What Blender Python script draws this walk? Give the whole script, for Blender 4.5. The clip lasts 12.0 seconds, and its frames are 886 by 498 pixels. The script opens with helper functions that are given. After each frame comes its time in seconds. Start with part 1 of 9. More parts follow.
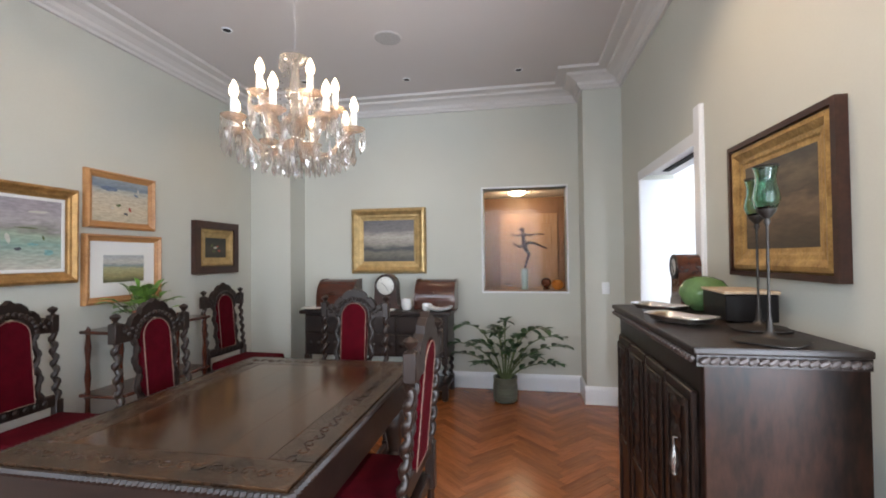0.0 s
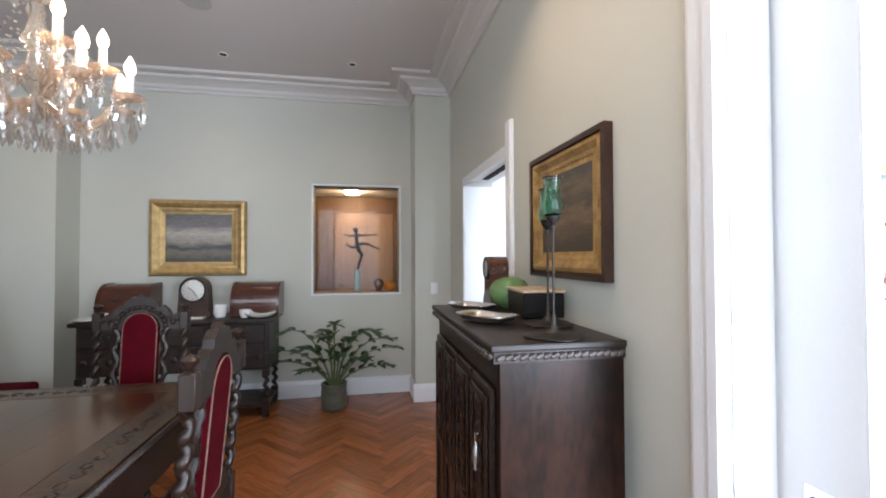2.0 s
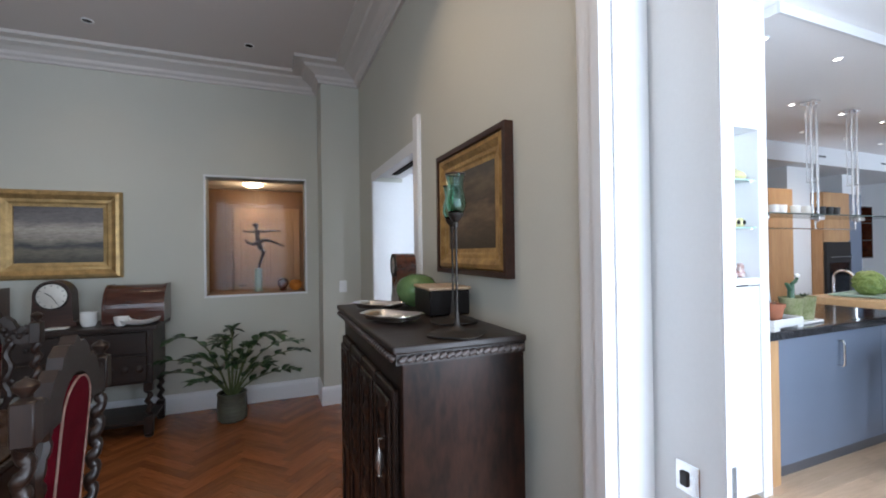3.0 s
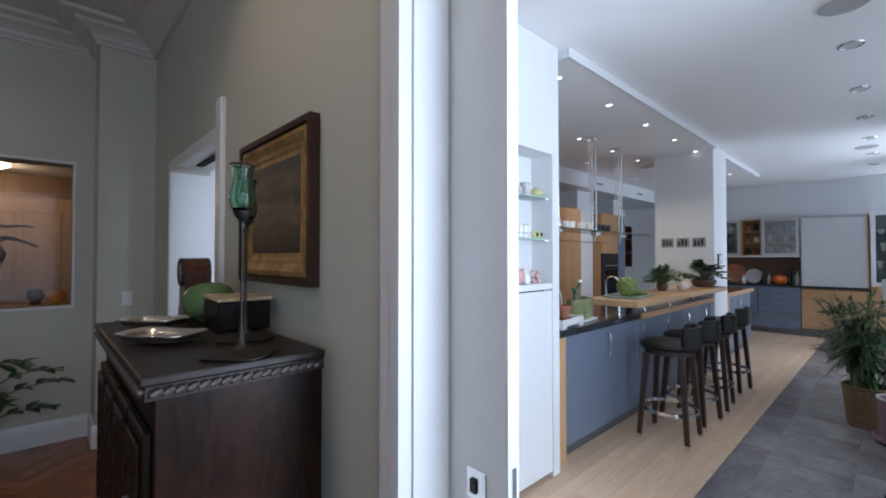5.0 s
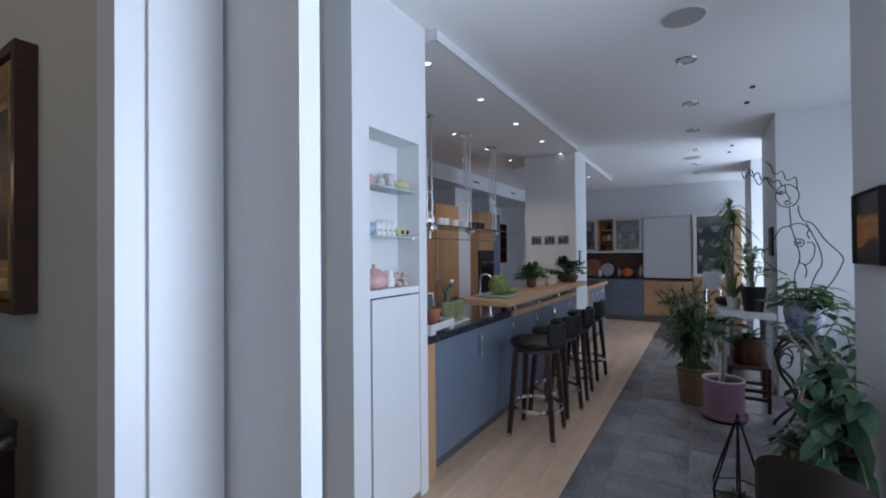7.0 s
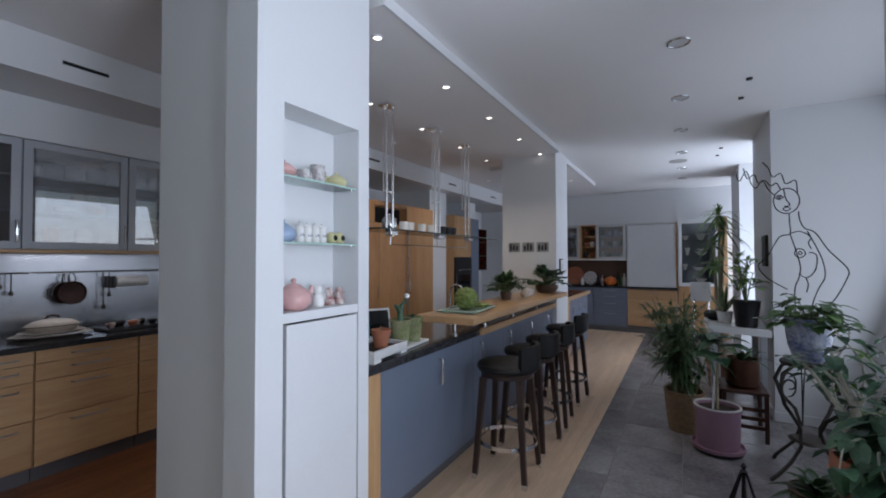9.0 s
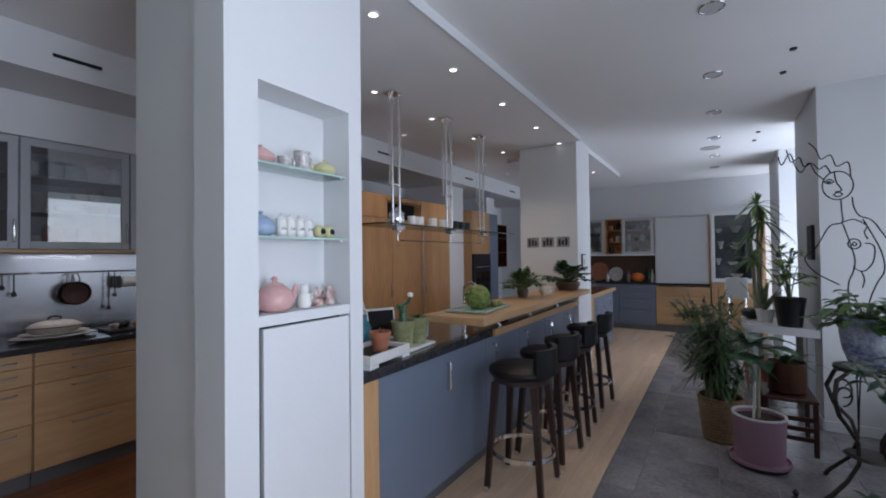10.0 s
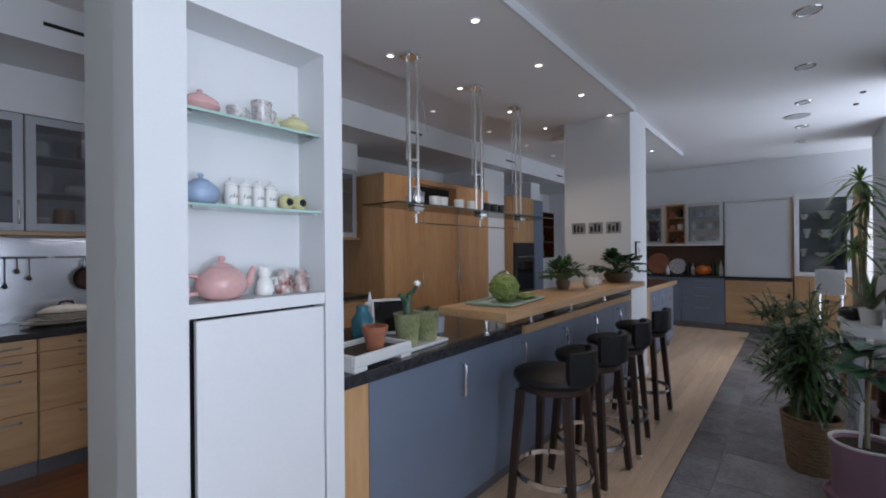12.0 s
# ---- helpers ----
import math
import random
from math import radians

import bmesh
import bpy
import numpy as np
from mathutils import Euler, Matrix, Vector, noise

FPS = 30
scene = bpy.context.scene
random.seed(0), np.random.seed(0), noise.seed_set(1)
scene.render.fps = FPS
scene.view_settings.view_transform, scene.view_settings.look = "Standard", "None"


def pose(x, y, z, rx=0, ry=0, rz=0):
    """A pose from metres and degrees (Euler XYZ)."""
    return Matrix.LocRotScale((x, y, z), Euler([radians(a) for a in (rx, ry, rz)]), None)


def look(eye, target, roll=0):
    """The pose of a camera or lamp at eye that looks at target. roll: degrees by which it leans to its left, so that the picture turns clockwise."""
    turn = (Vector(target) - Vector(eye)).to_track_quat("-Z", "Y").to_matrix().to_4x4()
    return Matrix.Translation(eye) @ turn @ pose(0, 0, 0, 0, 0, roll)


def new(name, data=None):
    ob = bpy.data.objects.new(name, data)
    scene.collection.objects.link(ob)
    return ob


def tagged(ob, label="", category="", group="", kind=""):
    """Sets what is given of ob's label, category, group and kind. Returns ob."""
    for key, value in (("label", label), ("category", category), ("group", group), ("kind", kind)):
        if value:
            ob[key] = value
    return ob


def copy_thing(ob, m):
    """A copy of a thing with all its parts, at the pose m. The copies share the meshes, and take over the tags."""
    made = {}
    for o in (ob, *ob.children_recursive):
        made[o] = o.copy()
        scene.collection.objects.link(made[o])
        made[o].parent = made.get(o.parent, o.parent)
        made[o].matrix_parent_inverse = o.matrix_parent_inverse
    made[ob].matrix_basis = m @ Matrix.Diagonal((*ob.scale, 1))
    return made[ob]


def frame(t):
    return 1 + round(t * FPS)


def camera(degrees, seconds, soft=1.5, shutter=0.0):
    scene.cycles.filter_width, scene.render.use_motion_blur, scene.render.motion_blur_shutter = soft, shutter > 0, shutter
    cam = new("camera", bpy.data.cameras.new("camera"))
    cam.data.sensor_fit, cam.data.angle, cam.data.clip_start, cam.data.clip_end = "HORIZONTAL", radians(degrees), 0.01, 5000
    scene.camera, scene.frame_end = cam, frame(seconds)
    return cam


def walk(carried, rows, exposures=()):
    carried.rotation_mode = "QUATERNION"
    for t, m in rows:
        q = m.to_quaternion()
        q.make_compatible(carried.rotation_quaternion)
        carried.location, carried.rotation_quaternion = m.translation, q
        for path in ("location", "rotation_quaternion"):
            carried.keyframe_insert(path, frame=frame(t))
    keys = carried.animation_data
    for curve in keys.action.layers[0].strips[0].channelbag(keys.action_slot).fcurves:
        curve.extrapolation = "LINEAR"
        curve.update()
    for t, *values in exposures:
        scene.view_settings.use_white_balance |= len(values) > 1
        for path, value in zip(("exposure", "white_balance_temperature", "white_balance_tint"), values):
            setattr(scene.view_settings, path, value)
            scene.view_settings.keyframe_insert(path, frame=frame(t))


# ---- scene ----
cam = camera(92.4, 12.0, soft=1.9)
PATH = [
    (0, (0.327, 0.44, 1.409), (-0.031, 2.407, 1.448), -0.6),
    (0.5, (0.356, 0.469, 1.411), (0.163, 2.459, 1.456), -0.3),
    (1, (0.388, 0.501, 1.408), (0.373, 2.501, 1.454), 0.1),
    (1.5, (0.411, 0.529, 1.409), (0.589, 2.521, 1.452), 0.1),
    (2, (0.432, 0.546, 1.41), (0.802, 2.511, 1.447), -0.2),
    (2.5, (0.455, 0.559, 1.415), (1.018, 2.478, 1.439), -0.6),
    (3, (0.481, 0.58, 1.418), (1.235, 2.433, 1.43), -0.8),
    (3.2, (0.492, 0.583, 1.413), (1.321, 2.403, 1.426), -0.8),
    (5, (0.636, 0.612, 1.415), (2.008, 2.067, 1.453), -0.0),
    (5.5, (0.715, 0.626, 1.416), (2.196, 1.97, 1.45), -0.3),
    (6, (0.805, 0.643, 1.429), (2.377, 1.879, 1.454), -0.3),
    (6.5, (0.889, 0.658, 1.434), (2.534, 1.796, 1.454), -0.5),
    (7, (0.974, 0.695, 1.436), (2.678, 1.741, 1.456), -0.5),
    (9, (1.474, 0.769, 1.465), (3.213, 1.757, 1.508), -0.1),
    (9.5, (1.607, 0.77, 1.469), (3.314, 1.812, 1.504), -0.5),
    (10, (1.712, 0.787, 1.451), (3.393, 1.869, 1.484), -0.7),
    (10.5, (1.82, 0.819, 1.439), (3.479, 1.935, 1.463), -0.8),
    (11, (1.938, 0.858, 1.418), (3.572, 2.011, 1.442), -0.9),
    (11.5, (2.053, 0.861, 1.403), (3.645, 2.072, 1.413), -0.7),
    (12, (2.162, 0.853, 1.396), (3.701, 2.13, 1.395), -0.5),
]
EXPOSURES = [(0.0, 1.06, 6600, 13), (1.5, 1.04, 6500, 13), (2.5, 0.68, 6300, 12), (3.2, 0.12, 6200, 12), (4.8, -0.52, 6050, 13), (5.6, -0.8, 6050, 13), (6.5, -1.1, 5950, 14), (7.2, -1.2, 6000, 15), (9.0, -1.16, 6350, 16), (12.0, -1.1, 6400, 16)]
walk(cam, [(t, look(eye, target, roll)) for t, eye, target, roll in PATH], EXPOSURES)

# ---- world and large lights ----
W = bpy.data.worlds.new("sky")
scene.world = W
W.use_nodes = True
_n = W.node_tree.nodes
_sky = _n.new("ShaderNodeTexSky")
_sky.sky_type = "NISHITA"
_sky.sun_disc = False
_sky.sun_elevation, _sky.sun_rotation = radians(42), radians(200)
W.node_tree.links.new(_sky.outputs[0], _n["Background"].inputs[0])
_n["Background"].inputs[1].default_value = 0.12


def area_lamp(name, m, sx, sy, watts, color=(1, 1, 1), spread=180):
    d = bpy.data.lights.new(name, "AREA")
    d.shape, d.size, d.size_y, d.energy, d.color = "RECTANGLE", sx, sy, watts, color
    d.spread = radians(spread)
    ob = new(name, d)
    ob.matrix_world = m
    return ob


def spot_lamp(name, at, watts, color, size=100, blend=0.6, radius=0.03):
    d = bpy.data.lights.new(name, "SPOT")
    d.energy, d.color, d.spot_size, d.spot_blend, d.shadow_soft_size = watts, color, radians(size), blend, radius
    ob = new(name, d)
    ob.location = at
    return ob


def point_lamp(name, at, watts, color, radius=0.05):
    d = bpy.data.lights.new(name, "POINT")
    d.energy, d.color, d.shadow_soft_size = watts, color, radius
    ob = new(name, d)
    ob.location = at
    return ob


sun_data = bpy.data.lights.new("sun", "SUN")
sun_data.energy, sun_data.angle, sun_data.color = 0.8, radians(15), (1, 0.95, 0.88)
sun = new("sun", sun_data)
sun.matrix_world = look((0, -20, 18), (1.5, 0, 0))

SKYBLUE = (0.74, 0.86, 1.0)
WARM = (1.0, 0.82, 0.60)
# skylight through the window openings of the south front: centre x, width, watts
for wx, ww, pw in ((2.15, 1.2, 140), (5.0, 2.2, 47), (8.17, 1.3, 105), (10.4, 0.8, 60)):
    area_lamp("sky_opening", pose(wx, -0.86, 1.55, 111, 0, 0), ww, 2.1, pw, SKYBLUE)
for wx, ww, pw in ((-1.75, 1.3, 26), (0.1, 1.5, 40)):
    area_lamp("sky_opening", pose(wx, -0.86, 1.6, 90, 0, 0), ww, 2.0, pw, SKYBLUE)

# ---- materials ----


def mat(name, color, rough=0.6, metal=0.0, var=0.12, scale=5.0, fine=60.0, bump=0.05, stretch=(1, 1, 1), rand=0.0, color2=None, coat=0.0, spec=0.5):
    """Paint, stone, cloth and the like: one colour that drifts at two scales, with fine relief."""
    m = bpy.data.materials.new(name)
    m.use_nodes = True
    nt = m.node_tree
    N, L = nt.nodes, nt.links
    b = N["Principled BSDF"]
    b.inputs["Roughness"].default_value, b.inputs["Metallic"].default_value = rough, metal
    b.inputs["Coat Weight"].default_value = coat
    b.inputs["Specular IOR Level"].default_value = spec
    tc, mp = N.new("ShaderNodeTexCoord"), N.new("ShaderNodeMapping")
    mp.inputs["Scale"].default_value = stretch
    L.new(tc.outputs["Object"], mp.inputs[0])
    n1, n2 = N.new("ShaderNodeTexNoise"), N.new("ShaderNodeTexNoise")
    n1.inputs["Scale"].default_value, n2.inputs["Scale"].default_value = scale, fine
    n1.inputs["Detail"].default_value = n2.inputs["Detail"].default_value = 5
    for n in (n1, n2):
        L.new(mp.outputs[0], n.inputs["Vector"])
    if rand:
        oi, ad = N.new("ShaderNodeObjectInfo"), N.new("ShaderNodeVectorMath")
        ml = N.new("ShaderNodeVectorMath")
        ml.operation, ml.inputs[1].default_value = "SCALE", (0, 0, 0)
        ml.inputs["Scale"].default_value = 9.0
        cx = N.new("ShaderNodeCombineXYZ")
        for i in range(3):
            L.new(oi.outputs["Random"], cx.inputs[i])
        L.new(cx.outputs[0], ml.inputs[0])
        L.new(mp.outputs[0], ad.inputs[0])
        L.new(ml.outputs[0], ad.inputs[1])
        for n in (n1, n2):
            L.new(ad.outputs[0], n.inputs["Vector"])
    mx = N.new("ShaderNodeMath")
    mx.operation = "MULTIPLY_ADD"
    mx.inputs[1].default_value = 0.6
    L.new(n1.outputs["Fac"], mx.inputs[0])
    m2 = N.new("ShaderNodeMath")
    m2.operation, m2.inputs[1].default_value = "MULTIPLY", 0.4
    L.new(n2.outputs["Fac"], m2.inputs[0])
    L.new(m2.outputs[0], mx.inputs[2])
    rp = N.new("ShaderNodeValToRGB")
    c2 = color2 or tuple(min(1, c * (1 + var)) for c in color)
    c1 = color if color2 else tuple(c * (1 - var) for c in color)
    rp.color_ramp.elements[0].position, rp.color_ramp.elements[1].position = 0.36, 0.64
    rp.color_ramp.elements[0].color, rp.color_ramp.elements[1].color = (*c1, 1), (*c2, 1)
    L.new(mx.outputs[0], rp.inputs[0])
    out = rp.outputs[0]
    if rand:
        hs = N.new("ShaderNodeHueSaturation")
        mr = N.new("ShaderNodeMapRange")
        mr.inputs["To Min"].default_value, mr.inputs["To Max"].default_value = 1 - rand, 1 + rand
        L.new(oi.outputs["Random"], mr.inputs[0])
        L.new(mr.outputs[0], hs.inputs["Value"])
        L.new(out, hs.inputs["Color"])
        out = hs.outputs[0]
    L.new(out, b.inputs["Base Color"])
    rr = N.new("ShaderNodeMapRange")
    rr.inputs["To Min"].default_value, rr.inputs["To Max"].default_value = max(0.02, rough * 0.85), min(1, rough * 1.18)
    L.new(n2.outputs["Fac"], rr.inputs[0])
    L.new(rr.outputs[0], b.inputs["Roughness"])
    if bump:
        bp = N.new("ShaderNodeBump")
        bp.inputs["Strength"].default_value, bp.inputs["Distance"].default_value = bump, 0.01
        L.new(mx.outputs[0], bp.inputs["Height"])
        L.new(bp.outputs[0], b.inputs["Normal"])
    return m


def wood(name, dark, light, rough=0.35, along="x", rand=0.0, grain=6.0, bump=0.08, coat=0.0):
    s = {"x": (0.12, 1, 1), "y": (1, 0.12, 1), "z": (1, 1, 0.12)}[along]
    return mat(name, dark, rough, 0, 0, grain, grain * 8, bump, s, rand, light, coat)


def glass(name, color=(1, 1, 1), rough=0.0, ior=1.45):
    m = bpy.data.materials.new(name)
    m.use_nodes = True
    b = m.node_tree.nodes["Principled BSDF"]
    b.inputs["Base Color"].default_value = (*color, 1)
    b.inputs["Transmission Weight"].default_value, b.inputs["Roughness"].default_value, b.inputs["IOR"].default_value = 1, rough, ior
    return m


def pane_glass(name, tint=(1, 1, 1), gloss=0.12, rough=0.02, clear=1.0):
    """Thin clear sheet: lets light straight through and mirrors a little."""
    m = bpy.data.materials.new(name)
    m.use_nodes = True
    N, L = m.node_tree.nodes, m.node_tree.links
    N.remove(N["Principled BSDF"])
    t, g, mx, fr = N.new("ShaderNodeBsdfTransparent"), N.new("ShaderNodeBsdfGlossy"), N.new("ShaderNodeMixShader"), N.new("ShaderNodeFresnel")
    t.inputs[0].default_value = (*[c * clear for c in tint], 1)
    g.inputs["Roughness"].default_value = rough
    ml = N.new("ShaderNodeMath")
    ml.operation, ml.inputs[1].default_value = "MULTIPLY_ADD", 1.0
    ml.inputs[2].default_value = gloss
    fr.inputs[0].default_value = 1.4
    L.new(fr.outputs[0], ml.inputs[0])
    L.new(ml.outputs[0], mx.inputs[0])
    L.new(t.outputs[0], mx.inputs[1])
    L.new(g.outputs[0], mx.inputs[2])
    L.new(mx.outputs[0], N["Material Output"].inputs[0])
    return m


def glow(name, color, strength):
    m = bpy.data.materials.new(name)
    m.use_nodes = True
    b = m.node_tree.nodes["Principled BSDF"]
    b.inputs["Base Color"].default_value = (*color, 1)
    b.inputs["Emission Color"].default_value, b.inputs["Emission Strength"].default_value = (*color, 1), strength
    return m


def canvas(name, bands, blotch=0.35, scale=9.0, axis=2):
    """A painted picture: bands of colour from bottom to top (0 to 1 by the canvas's own box), broken up by brush marks."""
    m = bpy.data.materials.new(name)
    m.use_nodes = True
    N, L = m.node_tree.nodes, m.node_tree.links
    b = N["Principled BSDF"]
    b.inputs["Roughness"].default_value = 0.45
    tc, sp, ns, ma, rp = (N.new("ShaderNode" + k) for k in ("TexCoord", "SeparateXYZ", "TexNoise", "Math", "ValToRGB"))
    mp = N.new("ShaderNodeMapping")
    mp.inputs["Scale"].default_value = (0.6, 0.6, 2.2)
    L.new(tc.outputs["Object"], mp.inputs[0])
    L.new(mp.outputs[0], ns.inputs["Vector"])
    ns.inputs["Scale"].default_value, ns.inputs["Detail"].default_value = scale, 6
    L.new(tc.outputs["Generated"], sp.inputs[0])
    ma.operation, ma.inputs[1].default_value = "MULTIPLY_ADD", blotch
    L.new(ns.outputs["Fac"], ma.inputs[0])
    L.new(sp.outputs[axis], ma.inputs[2])
    sb = N.new("ShaderNodeMath")
    sb.operation, sb.inputs[1].default_value = "SUBTRACT", blotch / 2
    L.new(ma.outputs[0], sb.inputs[0])
    L.new(sb.outputs[0], rp.inputs[0])
    els = rp.color_ramp.elements
    while len(els) < len(bands):
        els.new(0.5)
    for e, (p, c) in zip(els, bands):
        e.position, e.color = p, (*c, 1)
    n2, mx = N.new("ShaderNodeTexNoise"), N.new("ShaderNodeMixRGB")
    n2.inputs["Scale"].default_value, n2.inputs["Detail"].default_value = scale * 5, 4
    L.new(mp.outputs[0], n2.inputs["Vector"])
    mx.blend_type = "OVERLAY"
    mx.inputs[0].default_value = 0.5
    L.new(rp.outputs[0], mx.inputs[1])
    L.new(n2.outputs["Fac"], mx.inputs[2])
    L.new(mx.outputs[0], b.inputs["Base Color"])
    bp = N.new("ShaderNodeBump")
    bp.inputs["Strength"].default_value = 0.15
    L.new(n2.outputs["Fac"], bp.inputs["Height"])
    L.new(bp.outputs[0], b.inputs["Normal"])
    return m


def leafy(name, dark, light, rough=0.35):
    m = mat(name, dark, rough, 0, 0, 14, 90, 0.05, color2=light)
    N, L = m.node_tree.nodes, m.node_tree.links
    b = N["Principled BSDF"]
    g, hs, mr = N.new("ShaderNodeNewGeometry"), N.new("ShaderNodeHueSaturation"), N.new("ShaderNodeMapRange")
    src = b.inputs["Base Color"].links[0].from_socket
    mr.inputs["To Min"].default_value, mr.inputs["To Max"].default_value = 0.55, 1.5
    L.new(g.outputs["Random Per Island"], mr.inputs[0])
    L.new(mr.outputs[0], hs.inputs["Value"])
    L.new(src, hs.inputs["Color"])
    L.new(hs.outputs[0], b.inputs["Base Color"])
    b.inputs["Subsurface Weight"].default_value = 0.0
    return m


def island_vary(m, amount):
    """Lets joined pieces of one mesh differ in tone."""
    N, L = m.node_tree.nodes, m.node_tree.links
    b = N["Principled BSDF"]
    g, hs, mr = N.new("ShaderNodeNewGeometry"), N.new("ShaderNodeHueSaturation"), N.new("ShaderNodeMapRange")
    src = b.inputs["Base Color"].links[0].from_socket
    mr.inputs["To Min"].default_value, mr.inputs["To Max"].default_value = 1 - amount, 1 + amount
    L.new(g.outputs["Random Per Island"], mr.inputs[0])
    L.new(mr.outputs[0], hs.inputs["Value"])
    L.new(src, hs.inputs["Color"])
    L.new(hs.outputs[0], b.inputs["Base Color"])
    return m


SAGE = mat("sage_wall_paint", (0.52, 0.52, 0.46), 0.75, var=0.03, scale=1.5, fine=120, bump=0.04)
WHITE_WALL = mat("white_wall_paint", (0.72, 0.73, 0.74), 0.7, var=0.02, scale=1.2, fine=150, bump=0.03)
WHITE_SATIN = mat("white_satin_woodwork", (0.73, 0.74, 0.75), 0.35, var=0.02, scale=2, fine=60, bump=0.02)
GREY_DOOR = mat("grey_sliding_door_paint", (0.70, 0.72, 0.725), 0.5, var=0.02, scale=2, fine=90, bump=0.02)
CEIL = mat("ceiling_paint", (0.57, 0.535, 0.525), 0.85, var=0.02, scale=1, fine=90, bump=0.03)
CEILK = mat("kitchen_ceiling_paint", (0.87, 0.86, 0.86), 0.85, var=0.02, scale=1, fine=90, bump=0.03)
DARK_OAK = wood("dark_carved_oak", (0.008, 0.0045, 0.0035), (0.024, 0.012, 0.008), 0.42, "x", 0.0, 9)
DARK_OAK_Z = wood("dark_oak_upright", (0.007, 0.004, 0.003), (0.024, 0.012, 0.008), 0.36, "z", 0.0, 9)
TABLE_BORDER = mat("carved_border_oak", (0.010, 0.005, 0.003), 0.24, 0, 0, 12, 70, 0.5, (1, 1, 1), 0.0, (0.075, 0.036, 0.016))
TABLE_TOP = mat("table_top_oak", (0.014, 0.006, 0.003), 0.15, 0, 0, 7, 45, 0.05, (1, 0.3, 1), 0.12, (0.095, 0.043, 0.018))
SIDE_PANEL = mat("sideboard_panel", (0.005, 0.0025, 0.002), 0.34, 0, 0, 7, 60, 0.05, (1, 1, 0.3), 0, (0.034, 0.013, 0.007), spec=0.22)
PARQUET = wood("herringbone_parquet", (0.20, 0.062, 0.019), (0.35, 0.122, 0.040), 0.22, "x", 0.2, 10, 0.05)
PARQUET_REST = island_vary(wood("parquet_rest", (0.20, 0.062, 0.019), (0.35, 0.122, 0.040), 0.22, "x", 0.0, 10, 0.05), 0.2)
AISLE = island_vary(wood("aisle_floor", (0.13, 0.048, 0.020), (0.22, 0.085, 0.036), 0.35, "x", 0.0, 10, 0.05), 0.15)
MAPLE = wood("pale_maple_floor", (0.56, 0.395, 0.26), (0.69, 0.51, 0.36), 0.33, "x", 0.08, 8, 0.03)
MAPLE_REST = island_vary(wood("maple_rest", (0.56, 0.395, 0.26), (0.69, 0.51, 0.36), 0.33, "x", 0.0, 8, 0.03), 0.08)
SLATE = mat("grey_slate_tile", (0.13, 0.127, 0.134), 0.25, 0, 0, 4.5, 38, 0.14, rand=0.16, color2=(0.25, 0.244, 0.256))
GROUT = mat("grout", (0.20, 0.196, 0.202), 0.9, var=0.15)
GAP = mat("floor_joint", (0.06, 0.03, 0.015), 0.9, var=0.1)
KWOOD = wood("beech_veneer", (0.43, 0.235, 0.105), (0.55, 0.33, 0.16), 0.38, "z", 0.04, 6, 0.02)
KWOOD_X = wood("beech_veneer_flat", (0.42, 0.245, 0.115), (0.54, 0.34, 0.175), 0.38, "x", 0.05, 6, 0.02)
KBLUE = mat("blue_grey_lacquer", (0.145, 0.175, 0.235), 0.42, var=0.05, scale=3, fine=80, bump=0.02)
KGREY = mat("grey_lacquer", (0.40, 0.42, 0.45), 0.4, var=0.03, scale=3, fine=80, bump=0.02)
GRANITE = mat("black_granite", (0.018, 0.018, 0.020), 0.12, 0, 0, 40, 240, 0.0, color2=(0.05, 0.05, 0.055))
STEEL = mat("brushed_steel", (0.82, 0.82, 0.82), 0.24, 1.0, var=0.06, scale=20, fine=200, bump=0.02)
DULL_STEEL = mat("dull_steel", (0.36, 0.35, 0.34), 0.42, 1.0, var=0.08, scale=20, fine=200, bump=0.02)
CHROME = mat("chrome", (0.75, 0.75, 0.76), 0.12, 1.0, var=0.03, scale=10, fine=80, bump=0.0)
IRON = mat("black_wire", (0.02, 0.02, 0.022), 0.5, 0.6, var=0.15)
PEWTER = mat("pewter", (0.055, 0.050, 0.046), 0.5, 0.9, var=0.2, scale=25, fine=150, bump=0.2)
SILVER = mat("silver_tray", (0.80, 0.78, 0.74), 0.24, 1.0, var=0.06, scale=15, fine=90, bump=0.03)
GOLD = mat("gilt_frame", (0.44, 0.30, 0.13), 0.42, 0.6, var=0.25, scale=18, fine=140, bump=0.25)
GOLD_D = mat("dull_gilt", (0.36, 0.20, 0.07), 0.45, 0.6, var=0.3, scale=18, fine=140, bump=0.3)
BRONZE = mat("bronze", (0.03, 0.025, 0.022), 0.4, 0.9, var=0.2, scale=20, fine=120, bump=0.1)
VELVET = mat("red_velvet", (0.070, 0.0018, 0.006), 0.95, 0, spec=0.08, var=0.22, scale=14, fine=260, bump=0.15)
BRAID = mat("pale_braid", (0.22, 0.13, 0.10), 0.8, var=0.3, scale=60, fine=300, bump=0.3)
MAHOG = wood("mahogany", (0.038, 0.009, 0.005), (0.095, 0.024, 0.011), 0.2, "x", 0.0, 8, 0.03, 0.4)
LEATHER = mat("black_leather", (0.009, 0.0085, 0.0085), 0.42, spec=0.3, var=0.2, scale=30, fine=300, bump=0.12)
STOOLWOOD = wood("dark_walnut", (0.020, 0.010, 0.008), (0.045, 0.022, 0.016), 0.4, "z", 0.0, 9)
PORCELAIN = mat("white_porcelain", (0.80, 0.79, 0.76), 0.15, var=0.02, scale=8, fine=60, bump=0.0)
BLACKP = mat("black_plastic", (0.012, 0.012, 0.013), 0.4, var=0.1)
DARKGAP = mat("dark_recess", (0.01, 0.01, 0.01), 0.9, var=0.1)
